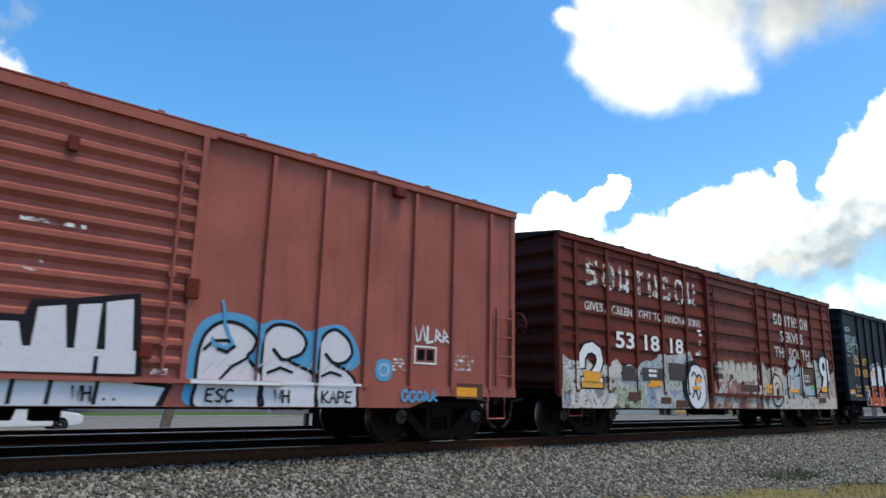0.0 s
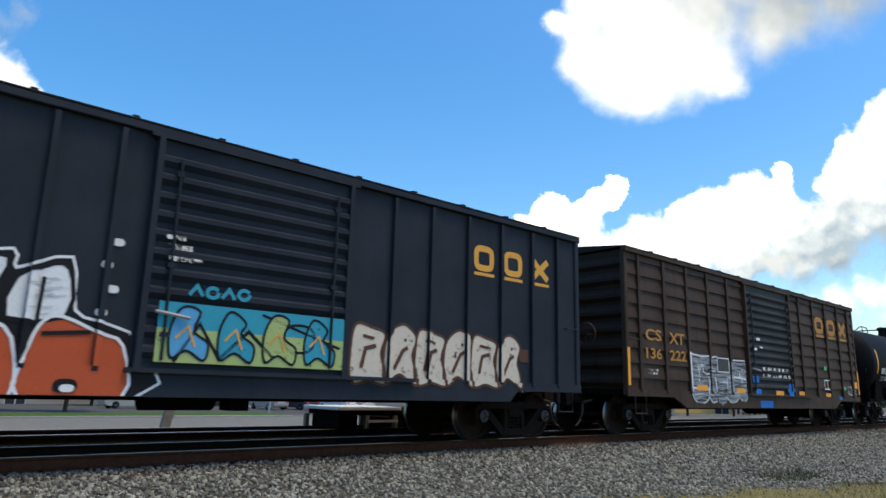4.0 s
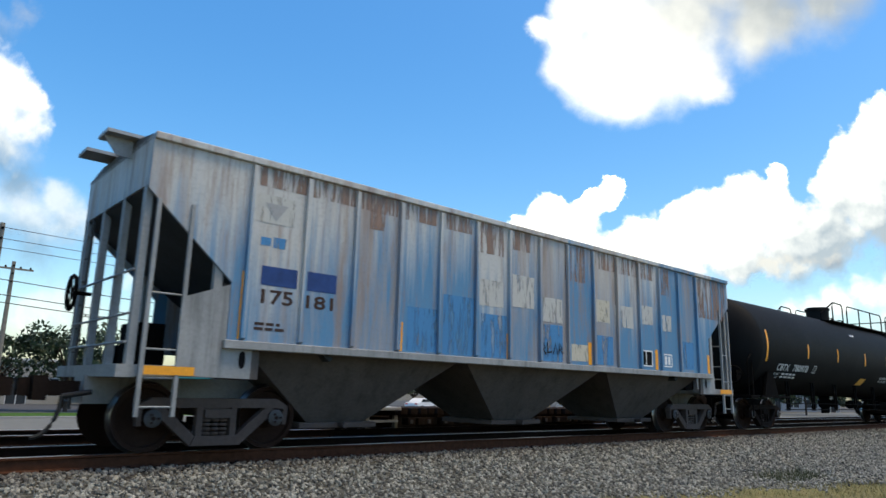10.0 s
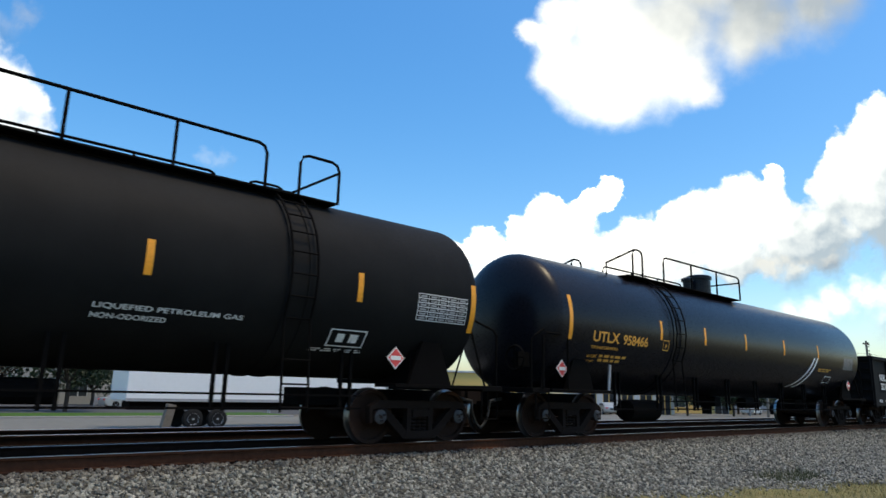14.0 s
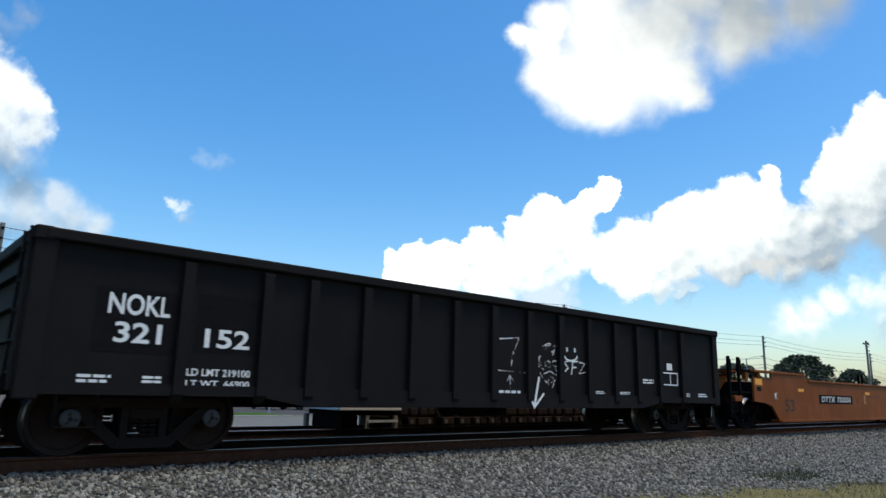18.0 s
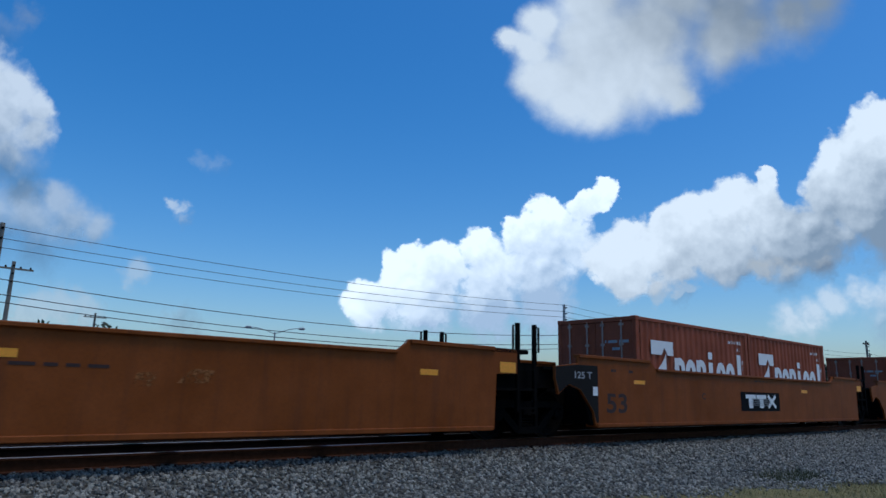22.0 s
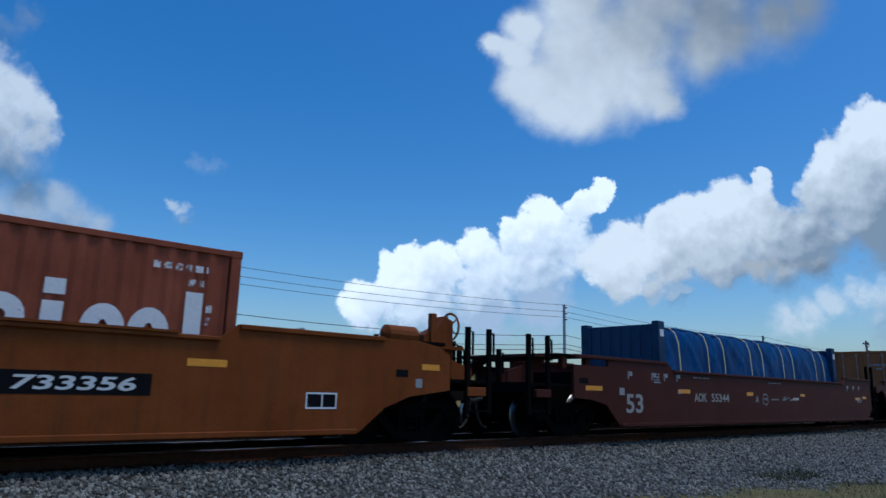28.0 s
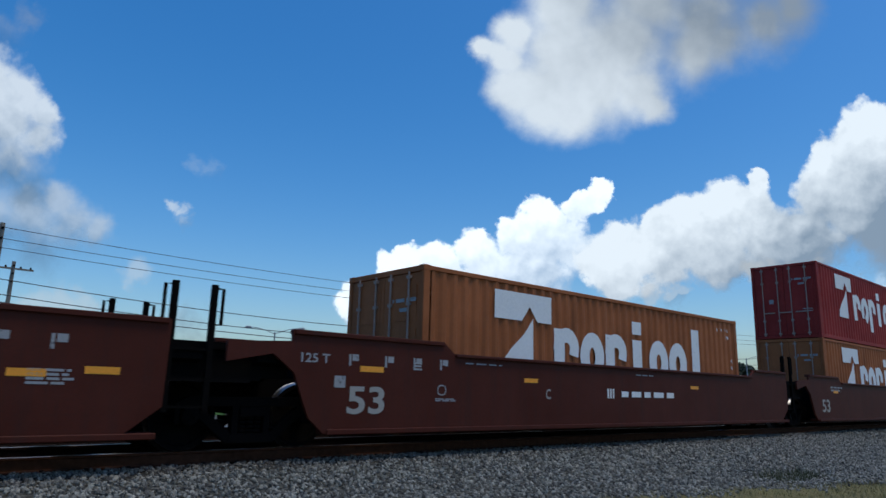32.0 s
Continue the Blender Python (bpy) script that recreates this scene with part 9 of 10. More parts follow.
structure("kerb", boxed(-150, 26.8, 47.6, 48.0, -1.40, -1.19, 0.02), KERB, "concrete kerb along the verge", "kerb")
structure("car_park", boxed(-150, 260, 52.6, 120, -1.40, -1.32), ASPH, "grey asphalt street and car park", "car park")


def wooden_post(x, y, z, h, w, tilt, name, label, mat):
    t = thing(name, pose(x, y, z, 0, tilt, 0), label, "post")
    part("shaft", boxed(-w / 2, w / 2, -w / 2, w / 2, -0.2, h, 0.01), mat, t)


GREYWOOD = simple("weathered_grey_timber", (0.20, 0.18, 0.15), 0.9, var=0.25, scale=5)
wooden_post(6.32, 17.9, -0.50, 0.92, 0.21, 11, "marker_post", "leaning weathered grey timber post", GREYWOOD)
wooden_post(2.55, 17.0, -0.3, 1.35, 0.05, 0, "signal_stake", "thin dark metal stake", UNDER)


def tie_stack():
    """Old crossties stacked in two layers on the second track, beside a white-topped timber trestle."""
    t = thing("tie_stack", pose(14.6, 14.1, 0.0), "long low stack of old dark crossties on the second track", "tie stack")
    dark = simple("old_tie_timber", (0.028, 0.019, 0.015), 0.9, var=0.5, scale=5)
    bm = boxed(-0.11, 0.11, -0.75, 0.75, 0, 0.17, 0.012)
    me = mesh_of("crosstie", bm, dark)
    rnd = random.Random(8)
    for lay in range(2):
        for k in range(29):
            share("crosstie", me, t, pose(-4.1 + 0.285 * k + rnd.uniform(-.02, .02) + 0.1 * lay, rnd.uniform(-.08, .08), 0.07 + lay * 0.24, 0, 0, rnd.uniform(-3, 3)))
    for z in (0.0, 0.24):
        for y in (-0.55, 0.55):
            part("runner", boxed(-4.3, 4.3, y - 0.05, y + 0.05, z, z + 0.07), dark, t)
    end = simple("grey_end_plate", (0.10, 0.09, 0.085), 0.8)
    for k in range(14):
        part("end_plate", boxed(-3.9 + 0.57 * k, -3.82 + 0.57 * k, -0.86, -0.83, 0.10, 0.20), end, t)
    w = thing("trestle", pose(9.45, 14.05, 0.0), "white-topped low timber trestle on the second track", "trestle")
    part("top", boxed(-0.85, 0.95, -0.8, 0.8, 0.42, 0.50, 0.01), simple("white_board", (0.62, 0.62, 0.60), 0.7, var=0.1), w, "white board top")
    part("beam", boxed(-0.75, 0.85, -0.7, 0.7, 0.30, 0.415), UNDER, w)
    for x in (-0.8, -0.02, 0.82):
        part("leg", boxed(x - 0.05, x + 0.05, -0.76, -0.66, 0.0, 0.30), GREYWOOD if x > -0.5 else UNDER, w)
        part("leg", boxed(x - 0.05, x + 0.05, 0.66, 0.76, 0.0, 0.30), GREYWOOD, w)
    part("rail_bar", boxed(-0.02, 0.85, -0.80, -0.765, 0.14, 0.20), STEEL, w)
    part("block", boxed(-0.7, -0.2, -0.6, 0.6, 0.0, 0.29), UNDER, w)


tie_stack()


def utility_pole(x, y, top, label, arms=1, concrete=False):
    p = thing("utility_pole", pose(x, y, -1.34), label, "utility pole", "utility poles along the road")
    h = top + 1.34
    bm = bmesh.new()
    add_lathe(bm, [(-0.3, 0.19), (h, 0.12)], "z", 10)
    part("pole", bm, simple("concrete_pole", (0.42, 0.41, 0.39), 0.9) if concrete else GREYWOOD, p)
    for k in range(arms):
        z = h - 0.5 - 1.0 * k
        part("crossarm", boxed(-1.25, 1.25, -0.06, 0.06, z - 0.06, z + 0.06), GREYWOOD, p)
        for yy in (-1.05, -0.45, 0.45, 1.05):
            bm = bmesh.new()
            add_lathe(bm, [(z + 0.06, 0.05), (z + 0.12, 0.07), (z + 0.2, 0.04)], "z", 8, at=(yy, 0, 0))
            part("insulator", bm, UNDER, p)
    bm = bmesh.new()
    for k in range(3):
        add_lathe(bm, [(-0.35, 0.05), (0.0, 0.08)], "y", 8, at=(0, 0, h - 0.3 - 0.55 * k))
    part("insulator_stack", bm, UNDER, p)
    return p


utility_pole(5.2, 41.7, 9.15, "tall grey utility pole with stacked insulators", 0)
utility_pole(7.75, 54.0, 9.0, "grey timber pole with a crossarm", 1)
utility_pole(21.5, 87.0, 9.0, "far timber pole with a crossarm", 1)
utility_pole(48.6, 38.4, 8.95, "pale concrete utility pole with wires", 0, True)
utility_pole(89.2, 38.0, 9.0, "distant grey timber utility pole", 0)
utility_pole(105.6, 31.0, 9.2, "distant timber pole with a crossarm", 1)
utility_pole(130.0, 37.8, 9.0, "distant grey timber utility pole", 0)

wirem = simple("black_cable", (0.03, 0.03, 0.03), 0.6)
runs = [(-38.0, 44.9), (5.2, 41.7), (48.6, 38.4), (89.2, 38.0), (130.0, 37.8), (175.0, 37.6)]
for dz in (-0.15, -0.75, -1.25, -2.9, -3.7, -4.1):
    bm = bmesh.new()
    for (xa, ya), (xb, yb) in zip(runs, runs[1:]):
        sagd = 0.55 if dz > -2 else 0.9
        add_tube(bm, [(xa + (xb - xa) * k / 14, ya + (yb - ya) * k / 14 - 0.12, 9.05 + dz - sagd * 4 * (k / 14) * (1 - k / 14)) for k in range(15)], 0.017 if dz > -2 else 0.024, 4)
    tagged(new("overhead_wire", mesh_of("overhead_wire", bm, wirem)), "thin black overhead wire strung between poles", "wire", "overhead wires")


def street_lamp(x, y, h, arms, label):
    p = thing("street_lamp", pose(x, y, -1.34), label, "street lamp")
    bm = bmesh.new()
    add_lathe(bm, [(0, 0.12), (h, 0.06)], "z", 10)
    part("pole", bm, STEEL, p)
    for dx, dy in arms:
        n = math.hypot(dx, dy)
        bm = bmesh.new()
        add_tube(bm, [(dx * k / 8, dy * k / 8, h - 0.15 + 0.55 * math.sin(1.45 * k / 8)) for k in range(9)], 0.035, 6)
        part("arm", bm, STEEL, p)
        bm = bmesh.new()
        add_lathe(bm, [(0, 0.03), (0.1, 0.10), (0.45, 0.13), (0.62, 0.03)], "x", 10)
        bmesh.ops.transform(bm, matrix=Matrix.Translation((dx, dy, h + 0.38)) @ Matrix.Rotation(math.atan2(dy, dx), 4, 'Z'), verts=bm.verts)
        part("lamp_head", bm, STEEL, p)


street_lamp(28.2, 54.5, 7.0, [(1.65, -1.15), (-1.65, 1.15)], "grey double-arm street lamp")
street_lamp(89.5, 40.5, 7.5, [(2.2, -1.0)], "distant single-arm street lamp")


def leaf_material(name, a, b2):
    m, n, l, b = base_mat(name)
    g = n.new("ShaderNodeNewGeometry")
    l.new(mixc(n, l, g.outputs["Random Per Island"], a, b2), b.inputs["Base Color"])
    b.inputs["Roughness"].default_value = 0.6
    return m


LEAF = leaf_material("leaves", (0.012, 0.022, 0.008), (0.03, 0.052, 0.016))
BARK = simple("bark", (0.06, 0.045, 0.035), 0.95, var=0.4)


def tree(x, y, h, w, seed, label, leaves=2600, dome=False):
    rs = np.random.RandomState(seed)
    t = thing("tree", pose(x, y, -1.34), label, "tree")
    H = h + 1.34
    bm = bmesh.new()
    trunk = 0.35 * H
    add_tube(bm, [(0, 0, -0.2), (0.05, 0, trunk * 0.5), (0.0, 0.05, trunk)], 0.16, 8)
    tips = []
    for k in range(9):
        a = k * 0.72 + rs.uniform(-.2, .2)
        r = w * rs.uniform(0.18, 0.34)
        tip = (r * math.cos(a), r * math.sin(a), H * rs.uniform(0.55, 0.82))
        add_tube(bm, [(0, 0, trunk * 0.85), (tip[0] * 0.5, tip[1] * 0.5, (trunk + tip[2]) / 2), tip], 0.06, 5)
        tips.append(tip)
    part("trunk", bm, BARK, t)
    V, F = [], []
    cl = [(rs.uniform(-.36, .36) * w, rs.uniform(-.36, .36) * w, H * (0.86 - 0.5 * rs.rand() ** 1.5), w * rs.uniform(0.10, 0.22)) for _ in range(26)]
    if dome:        # a dense rounded crown down to the ground
        cl = []
        for k in range(70):
            a, q = rs.uniform(0, 6.28), rs.uniform(0, 1.45)
            cl.append((0.44 * w * math.cos(q) * math.cos(a), 0.44 * w * math.cos(q) * math.sin(a), H * (0.22 + 0.68 * math.sin(q)), w * rs.uniform(0.07, 0.12)))
    for i in range(leaves):
        cx, cy, cz, r = cl[i % len(cl)]
        d = rs.normal(size=3)
        d /= np.linalg.norm(d)
        q = np.array((cx, cy, cz)) + d * r * (0.5 + 0.55 * rs.rand()) * (1, 1, 0.75)
        s = rs.uniform(0.12, 0.26) * (w / 6) ** 0.5
        u = rs.normal(size=3)
        u /= np.linalg.norm(u)
        v = np.cross(u, rs.normal(size=3))
        v /= np.linalg.norm(v)
        k = len(V)
        V += [tuple(q - u * s), tuple(q + v * s * 0.5), tuple(q + u * s), tuple(q - v * s * 0.5)]
        F.append((k, k + 1, k + 2, k + 3))
    me = bpy.data.meshes.new("crown")
    me.from_pydata(V, [], F)
    me.materials.append(LEAF)
    ob = new("crown", me)
    ob.parent = t


tree(112.0, 42.0, 8.2, 11.0, 1, "round dark green tree beyond the road", 9000, True)
tree(99.0, 46.5, 6.2, 9.5, 2, "low spreading dark green tree", 7000, True)
tree(124.0, 38.5, 6.3, 8.0, 3, "distant dark green tree", 6000, True)
tree(13.2, 58.5, 5.6, 7.5, 4, "dark bushy tree by the street")
tree(8.5, 60.0, 4.6, 6.0, 5, "dark bushy tree by the street")
tree(47.0, 66.0, 3.4, 8.0, 6, "low green tree in the car park")
tree(52.0, 64.0, 3.2, 7.0, 7, "low green tree in the car park")
tree(19.0, 74.0, 3.4, 6.0, 8, "low green tree before the shops")
tree(79.0, 43.5, 3.6, 6.0, 9, "low green tree beside the yard")
tree(86.0, 41.0, 3.0, 6.0, 10, "low green tree beside the yard")

GLASS, *_, gb = base_mat("dark_window_glass")
gb.inputs["Base Color"].default_value = (0.03, 0.035, 0.04, 1)
gb.inputs["Roughness"].default_value = 0.08


def shop(x, y, w, d, h, rot, mat, label, bays, trim, awning=None):
    """A one-storey shop: walls, roof edge, a row of windows and doors in the front that faces the tracks."""
    s = thing("shop_building", pose(x, y, -1.34, 0, 0, rot), label, "building")
    bw = w / bays
    part("wall", boxed(-w / 2, w / 2, 0.25, d, 0, h), mat, s)
    for k in range(bays):
        x0 = -w / 2 + bw * k
        part("pier", boxed(x0, x0 + bw * 0.16, 0, 0.248, 0, h), mat, s)
        part("pier", boxed(x0 + bw * 0.84, x0 + bw, 0, 0.248, 0, h), mat, s)
        part("lintel", boxed(x0 + bw * 0.16, x0 + bw * 0.84, 0, 0.248, h * 0.64, h), mat, s)
        if k % 3 != 1:
            part("apron", boxed(x0 + bw * 0.16, x0 + bw * 0.84, 0, 0.248, 0, h * 0.2), mat, s)
    part("roof", boxed(-w / 2 - 0.2, w / 2 + 0.2, -0.2, d + 0.2, h, h + 0.25, 0.02), trim, s)
    for k in range(bays):
        x0 = -w / 2 + bw * k
        z0 = 0.02 if k % 3 == 1 else h * 0.2
        wn2 = part("shop_window" if k % 3 != 1 else "door", boxed(x0 + bw * 0.17, x0 + bw * 0.83, 0.16, 0.20, z0, h * 0.64), GLASS, s)
        bm = bmesh.new()
        for xx in (x0 + bw * 0.16, x0 + bw * 0.49, x0 + bw * 0.81):
            add_box(bm, xx, xx + 0.09, 0.08, 0.15, z0, h * 0.64)
        add_box(bm, x0 + bw * 0.16, x0 + bw * 0.84, 0.08, 0.15, h * 0.60, h * 0.64)
        ob = new("window_frame", mesh_of("window_frame", bm, trim))
        ob.parent = wn2
    if awning:
        bm = bmesh.new()
        add_prism_x(bm, [(0.0, h * 0.8), (-1.2, h * 0.62), (-1.2, h * 0.58), (0.0, h * 0.72)], -w / 2 + 0.3, w / 2 - 0.3)
        part("awning", bm, awning, s)


WHT = simple("white_wall_paint", (0.50, 0.50, 0.48), 0.8, var=0.08)
TEAL = simple("teal_wall_paint", (0.03, 0.30, 0.36), 0.8, var=0.1)
BUFF = simple("yellow_wall_paint", (0.72, 0.48, 0.16), 0.8, var=0.08)
OCHRE = simple("ochre_wall_paint", (0.62, 0.32, 0.06), 0.8, var=0.08)
BEIGE = simple("beige_wall_paint", (0.30, 0.28, 0.24), 0.8, var=0.1)
GREYW = simple("grey_wall_paint", (0.24, 0.25, 0.26), 0.8, var=0.1)
shop(14.5, 78, 11, 9, 4.2, 0, BEIGE, "low beige building by the car park", 4, WHT)
shop(29.5, 73, 6, 9, 4.0, -5, TEAL, "small teal shop building", 2, WHT)
shop(36.0, 71, 6.5, 9, 4.4, -5, WHT, "white shop building with dark windows", 3, GREYW)
shop(41.5, 70, 3.2, 8, 4.2, -5, OCHRE, "narrow ochre shop front", 1, WHT)
shop(48.5, 73, 8, 9, 4.0, -8, WHT, "white single-storey shop with wide windows", 4, GREYW)
shop(62.0, 60.0, 14, 10, 4.6, -35, BUFF, "long yellow shop building with white trim", 6, WHT)
shop(76.0, 50.0, 12, 9, 4.6, -40, WHT, "white shop building with wide windows", 5, BUFF)
shop(92.0, 52.0, 16, 9, 4.0, -40, BUFF, "pale yellow building behind the trees", 5, WHT)
shop(140.0, 60.0, 30, 12, 4.0, -40, GREYW, "distant grey low building", 8, WHT)

TYRE = simple("tyre_rubber", (0.018, 0.018, 0.018), 0.85)
ALLOY = simple("alloy_rim", (0.55, 0.55, 0.56), 0.35, metal=1.0, var=0.1)


def road_wheel(parent, x, y, r, w=0.2):
    s = 1 if y > 0 else -1
    bm = bmesh.new()
    add_lathe(bm, [(-w / 2, r * 0.6), (-w / 2, r * 0.92), (-w / 2 + 0.03, r), (w / 2 - 0.03, r), (w / 2, r * 0.92), (w / 2, r * 0.6)], "y", 24)
    wh = part("wheel", bm, TYRE, parent, "", True)
    wh.matrix_basis = pose(x, y, r)
    bm = bmesh.new()
    add_lathe(bm, [(s * (w / 2 - 0.05), r * 0.62), (s * (w / 2 + 0.005), r * 0.58), (s * (w / 2 - 0.02), r * 0.5), (s * (w / 2 - 0.02), 0.05), (s * (w / 2 + 0.01), 0.05)], "y", 20)
    ob = new("rim", mesh_of("rim", bm, ALLOY))
    ob.parent = wh
    return wh


def motor_car(name, m, mat, label, van=False, group=""):
    """Body with a rounded outline, glazed cabin, lamps and wheels; it points along +x."""
    c = thing(name, m, label, "car", group)
    h = 1.75 if van else 1.42
    low = [(-2.3, 0.32), (-1.85, 0.25), (1.85, 0.25), (2.3, 0.34), (2.36, 0.62), (2.2, 0.80), (1.25, 0.94), (-1.7, 0.98), (-2.3, 0.92), (-2.38, 0.6)]
    bm = bmesh.new()
    add_prism(bm, low, -0.88, 0.88)
    bmesh.ops.bevel(bm, geom=[e for e in bm.edges], offset=0.06, segments=2, affect='EDGES')
    part("body", bm, mat, c, "", True)
    cab = [(-2.25, 0.95), (1.15, 0.92), (0.45, h - 0.06), (-0.3, h), (-1.9, h - 0.04), (-2.3, 1.05)] if van else [(-1.85, 0.96), (1.15, 0.92), (0.35, h - 0.06), (-0.35, h), (-1.0, h - 0.05)]
    bm = bmesh.new()
    add_prism(bm, cab, -0.76, 0.76)
    bmesh.ops.bevel(bm, geom=[e for e in bm.edges], offset=0.07, segments=2, affect='EDGES')
    part("cabin", bm, mat, c, "", True)
    for y in (-0.765, 0.765):
        for a, b in ((-1.45, -0.42), (-0.35, 0.72)):
            bm = bmesh.new()
            add_prism(bm, [(a, 1.0), (b, 1.0), (b - 0.32 if b > 0 else b, h - 0.12), (a + (0.35 if not van and a < -1 else 0.02), h - 0.12)], y - 0.006, y + 0.006)
            part("side_window", bm, GLASS, c)
    bm = bmesh.new()
    v = [bm.verts.new(p) for p in ((1.17, -0.66, 0.97), (1.17, 0.66, 0.97), (0.50, 0.6, h - 0.10), (0.50, -0.6, h - 0.10))]
    bm.faces.new(v)
    part("windscreen", bm, GLASS, c)
    for y in (-0.62, 0.62):
        part("headlight", boxed(2.27, 2.375, y - 0.18, y + 0.18, 0.60, 0.72, 0.02), WHT, c)
        part("tail_light", boxed(-2.385, -2.30, y - 0.16, y + 0.16, 0.72, 0.86, 0.02), PLACARD, c)
    for x in (-1.38, 1.42):
        for y in (-0.80, 0.80):
            road_wheel(c, x, y, 0.33)
    return c


CARW = simple("white_car_paint", (0.72, 0.72, 0.70), 0.3, var=0.03)
CARS_ = simple("silver_car_paint", (0.42, 0.42, 0.40), 0.3, metal=0.5, var=0.03)
CARD = simple("dark_car_paint", (0.03, 0.035, 0.05), 0.3, var=0.03)
for k, (x, y, r, mat, nm, van) in enumerate(((50, 60, 20, CARW, "white", False), (40, 62, 100, CARW, "white", True), (36, 63, 95, CARD, "dark", False), (33, 64, 95, CARS_, "silver", False), (20, 66, 5, CARS_, "silver", False),
                                             (26, 70, 95, CARW, "white", True), (57, 57, 60, CARD, "dark", False), (66, 52, 50, CARW, "white", False), (70, 49, 50, CARS_, "silver", False), (100, 45, 10, CARW, "white", False), (45, 66, 95, CARW, "white", True))):
    motor_car("parked_car", pose(x, y, -1.325, 0, 0, r), mat, nm + (" van" if van else " car") + " parked in the asphalt car park", van, "parked cars")


def bus():
    b = thing("school_bus", pose(112.0, 66.3, -1.32, 0, 0, -20), "yellow school bus parked beside the road", "bus")
    ym = simple("bus_yellow_paint", (0.75, 0.36, 0.02), 0.45, var=0.06)
    bm = boxed(-4.2, 3.0, -1.2, 1.2, 0.55, 2.95, 0.12)
    part("body", bm, ym, b)
    part("bonnet", boxed(3.0, 4.3, -1.05, 1.05, 0.55, 1.6, 0.12), ym, b)
    for y in (-1.206, 1.206):
        for k in range(7):
            part("window", boxed(-3.9 + 0.98 * k, -3.08 + 0.98 * k, y - 0.004, y + 0.004, 1.75, 2.5), GLASS, b)
        part("trim_line", boxed(-4.1, 2.9, y - 0.008, y + 0.008, 1.25, 1.32), BLACKP, b)
    part("windscreen", boxed(2.99, 3.012, -1.0, 1.0, 1.75, 2.6), GLASS, b)
    for x in (-2.6, 3.3):
        for y in (-1.08, 1.08):
            road_wheel(b, x, y, 0.48, 0.26)


bus()


def lorry():
    """A white articulated lorry: tractor with a long bonnet and a flat-sided trailer."""
    t = thing("lorry", pose(0, 36, -1.31), "white articulated lorry driving along the road", "lorry")
    part("trailer_body", boxed(-18.4, -2.9, -1.28, 1.28, 1.40, 4.0, 0.03), CARW, t, "white trailer body")
    part("trailer_frame", boxed(-18.0, -3.2, -0.6, 0.6, 0.95, 1.39), UNDER, t)
    part("trailer_rail", boxed(-18.4, -2.9, -1.30, -1.285, 1.38, 1.52), GREYP, t)
    bm = boxed(-2.3, 0.2, -1.15, 1.15, 0.75, 3.2, 0.10)
    part("cab", bm, CARW, t)
    bm = bmesh.new()
    add_prism(bm, [(0.2, 0.7), (2.0, 0.62), (2.15, 0.8), (2.1, 1.55), (0.2, 1.95)], -1.0, 1.0)
    bmesh.ops.bevel(bm, geom=list(bm.edges), offset=0.08, segments=2, affect='EDGES')
    part("bonnet", bm, CARW, t, "", True)
    part("bumper", boxed(2.0, 2.25, -1.15, 1.15, 0.35, 0.72, 0.03), STEEL, t)
    for y in (-1.158, 1.158):
        part("side_window", boxed(-0.8, 0.05, y - 0.005, y + 0.005, 1.9, 2.7), GLASS, t)
        part("fuel_tank", boxed(-2.2, -0.5, min(y, y * 0.7), max(y, y * 0.7), 0.45, 0.95, 0.08), ALLOY, t)
    part("windscreen", boxed(0.19, 0.21, -1.0, 1.0, 1.95, 2.8), GLASS, t)
    part("chassis", boxed(-4.6, 0.5, -0.5, 0.5, 0.6, 0.84), UNDER, t)
    for x in (-15.0, -13.7, -4.4, -3.1, 1.2):
        for y in (-1.1, 1.1):
            road_wheel(t, x, y, 0.51, 0.3)
    return t


LORRY = lorry()
SEDAN = motor_car("silver_saloon", pose(0, 35.5, -1.31), CARS_, "silver saloon car driving along the road")
VAN = motor_car("white_minivan", pose(0, 35.5, -1.31), CARW, "white minivan driving along the road", True)


# ---------------------------------------------------------------- clouds: a distant backdrop
BACK = 3200.0
FOC = 784 / math.tan(radians(67.14 / 2))
UNIT = BACK * 100 / FOC      # metres per hundredth of the plane


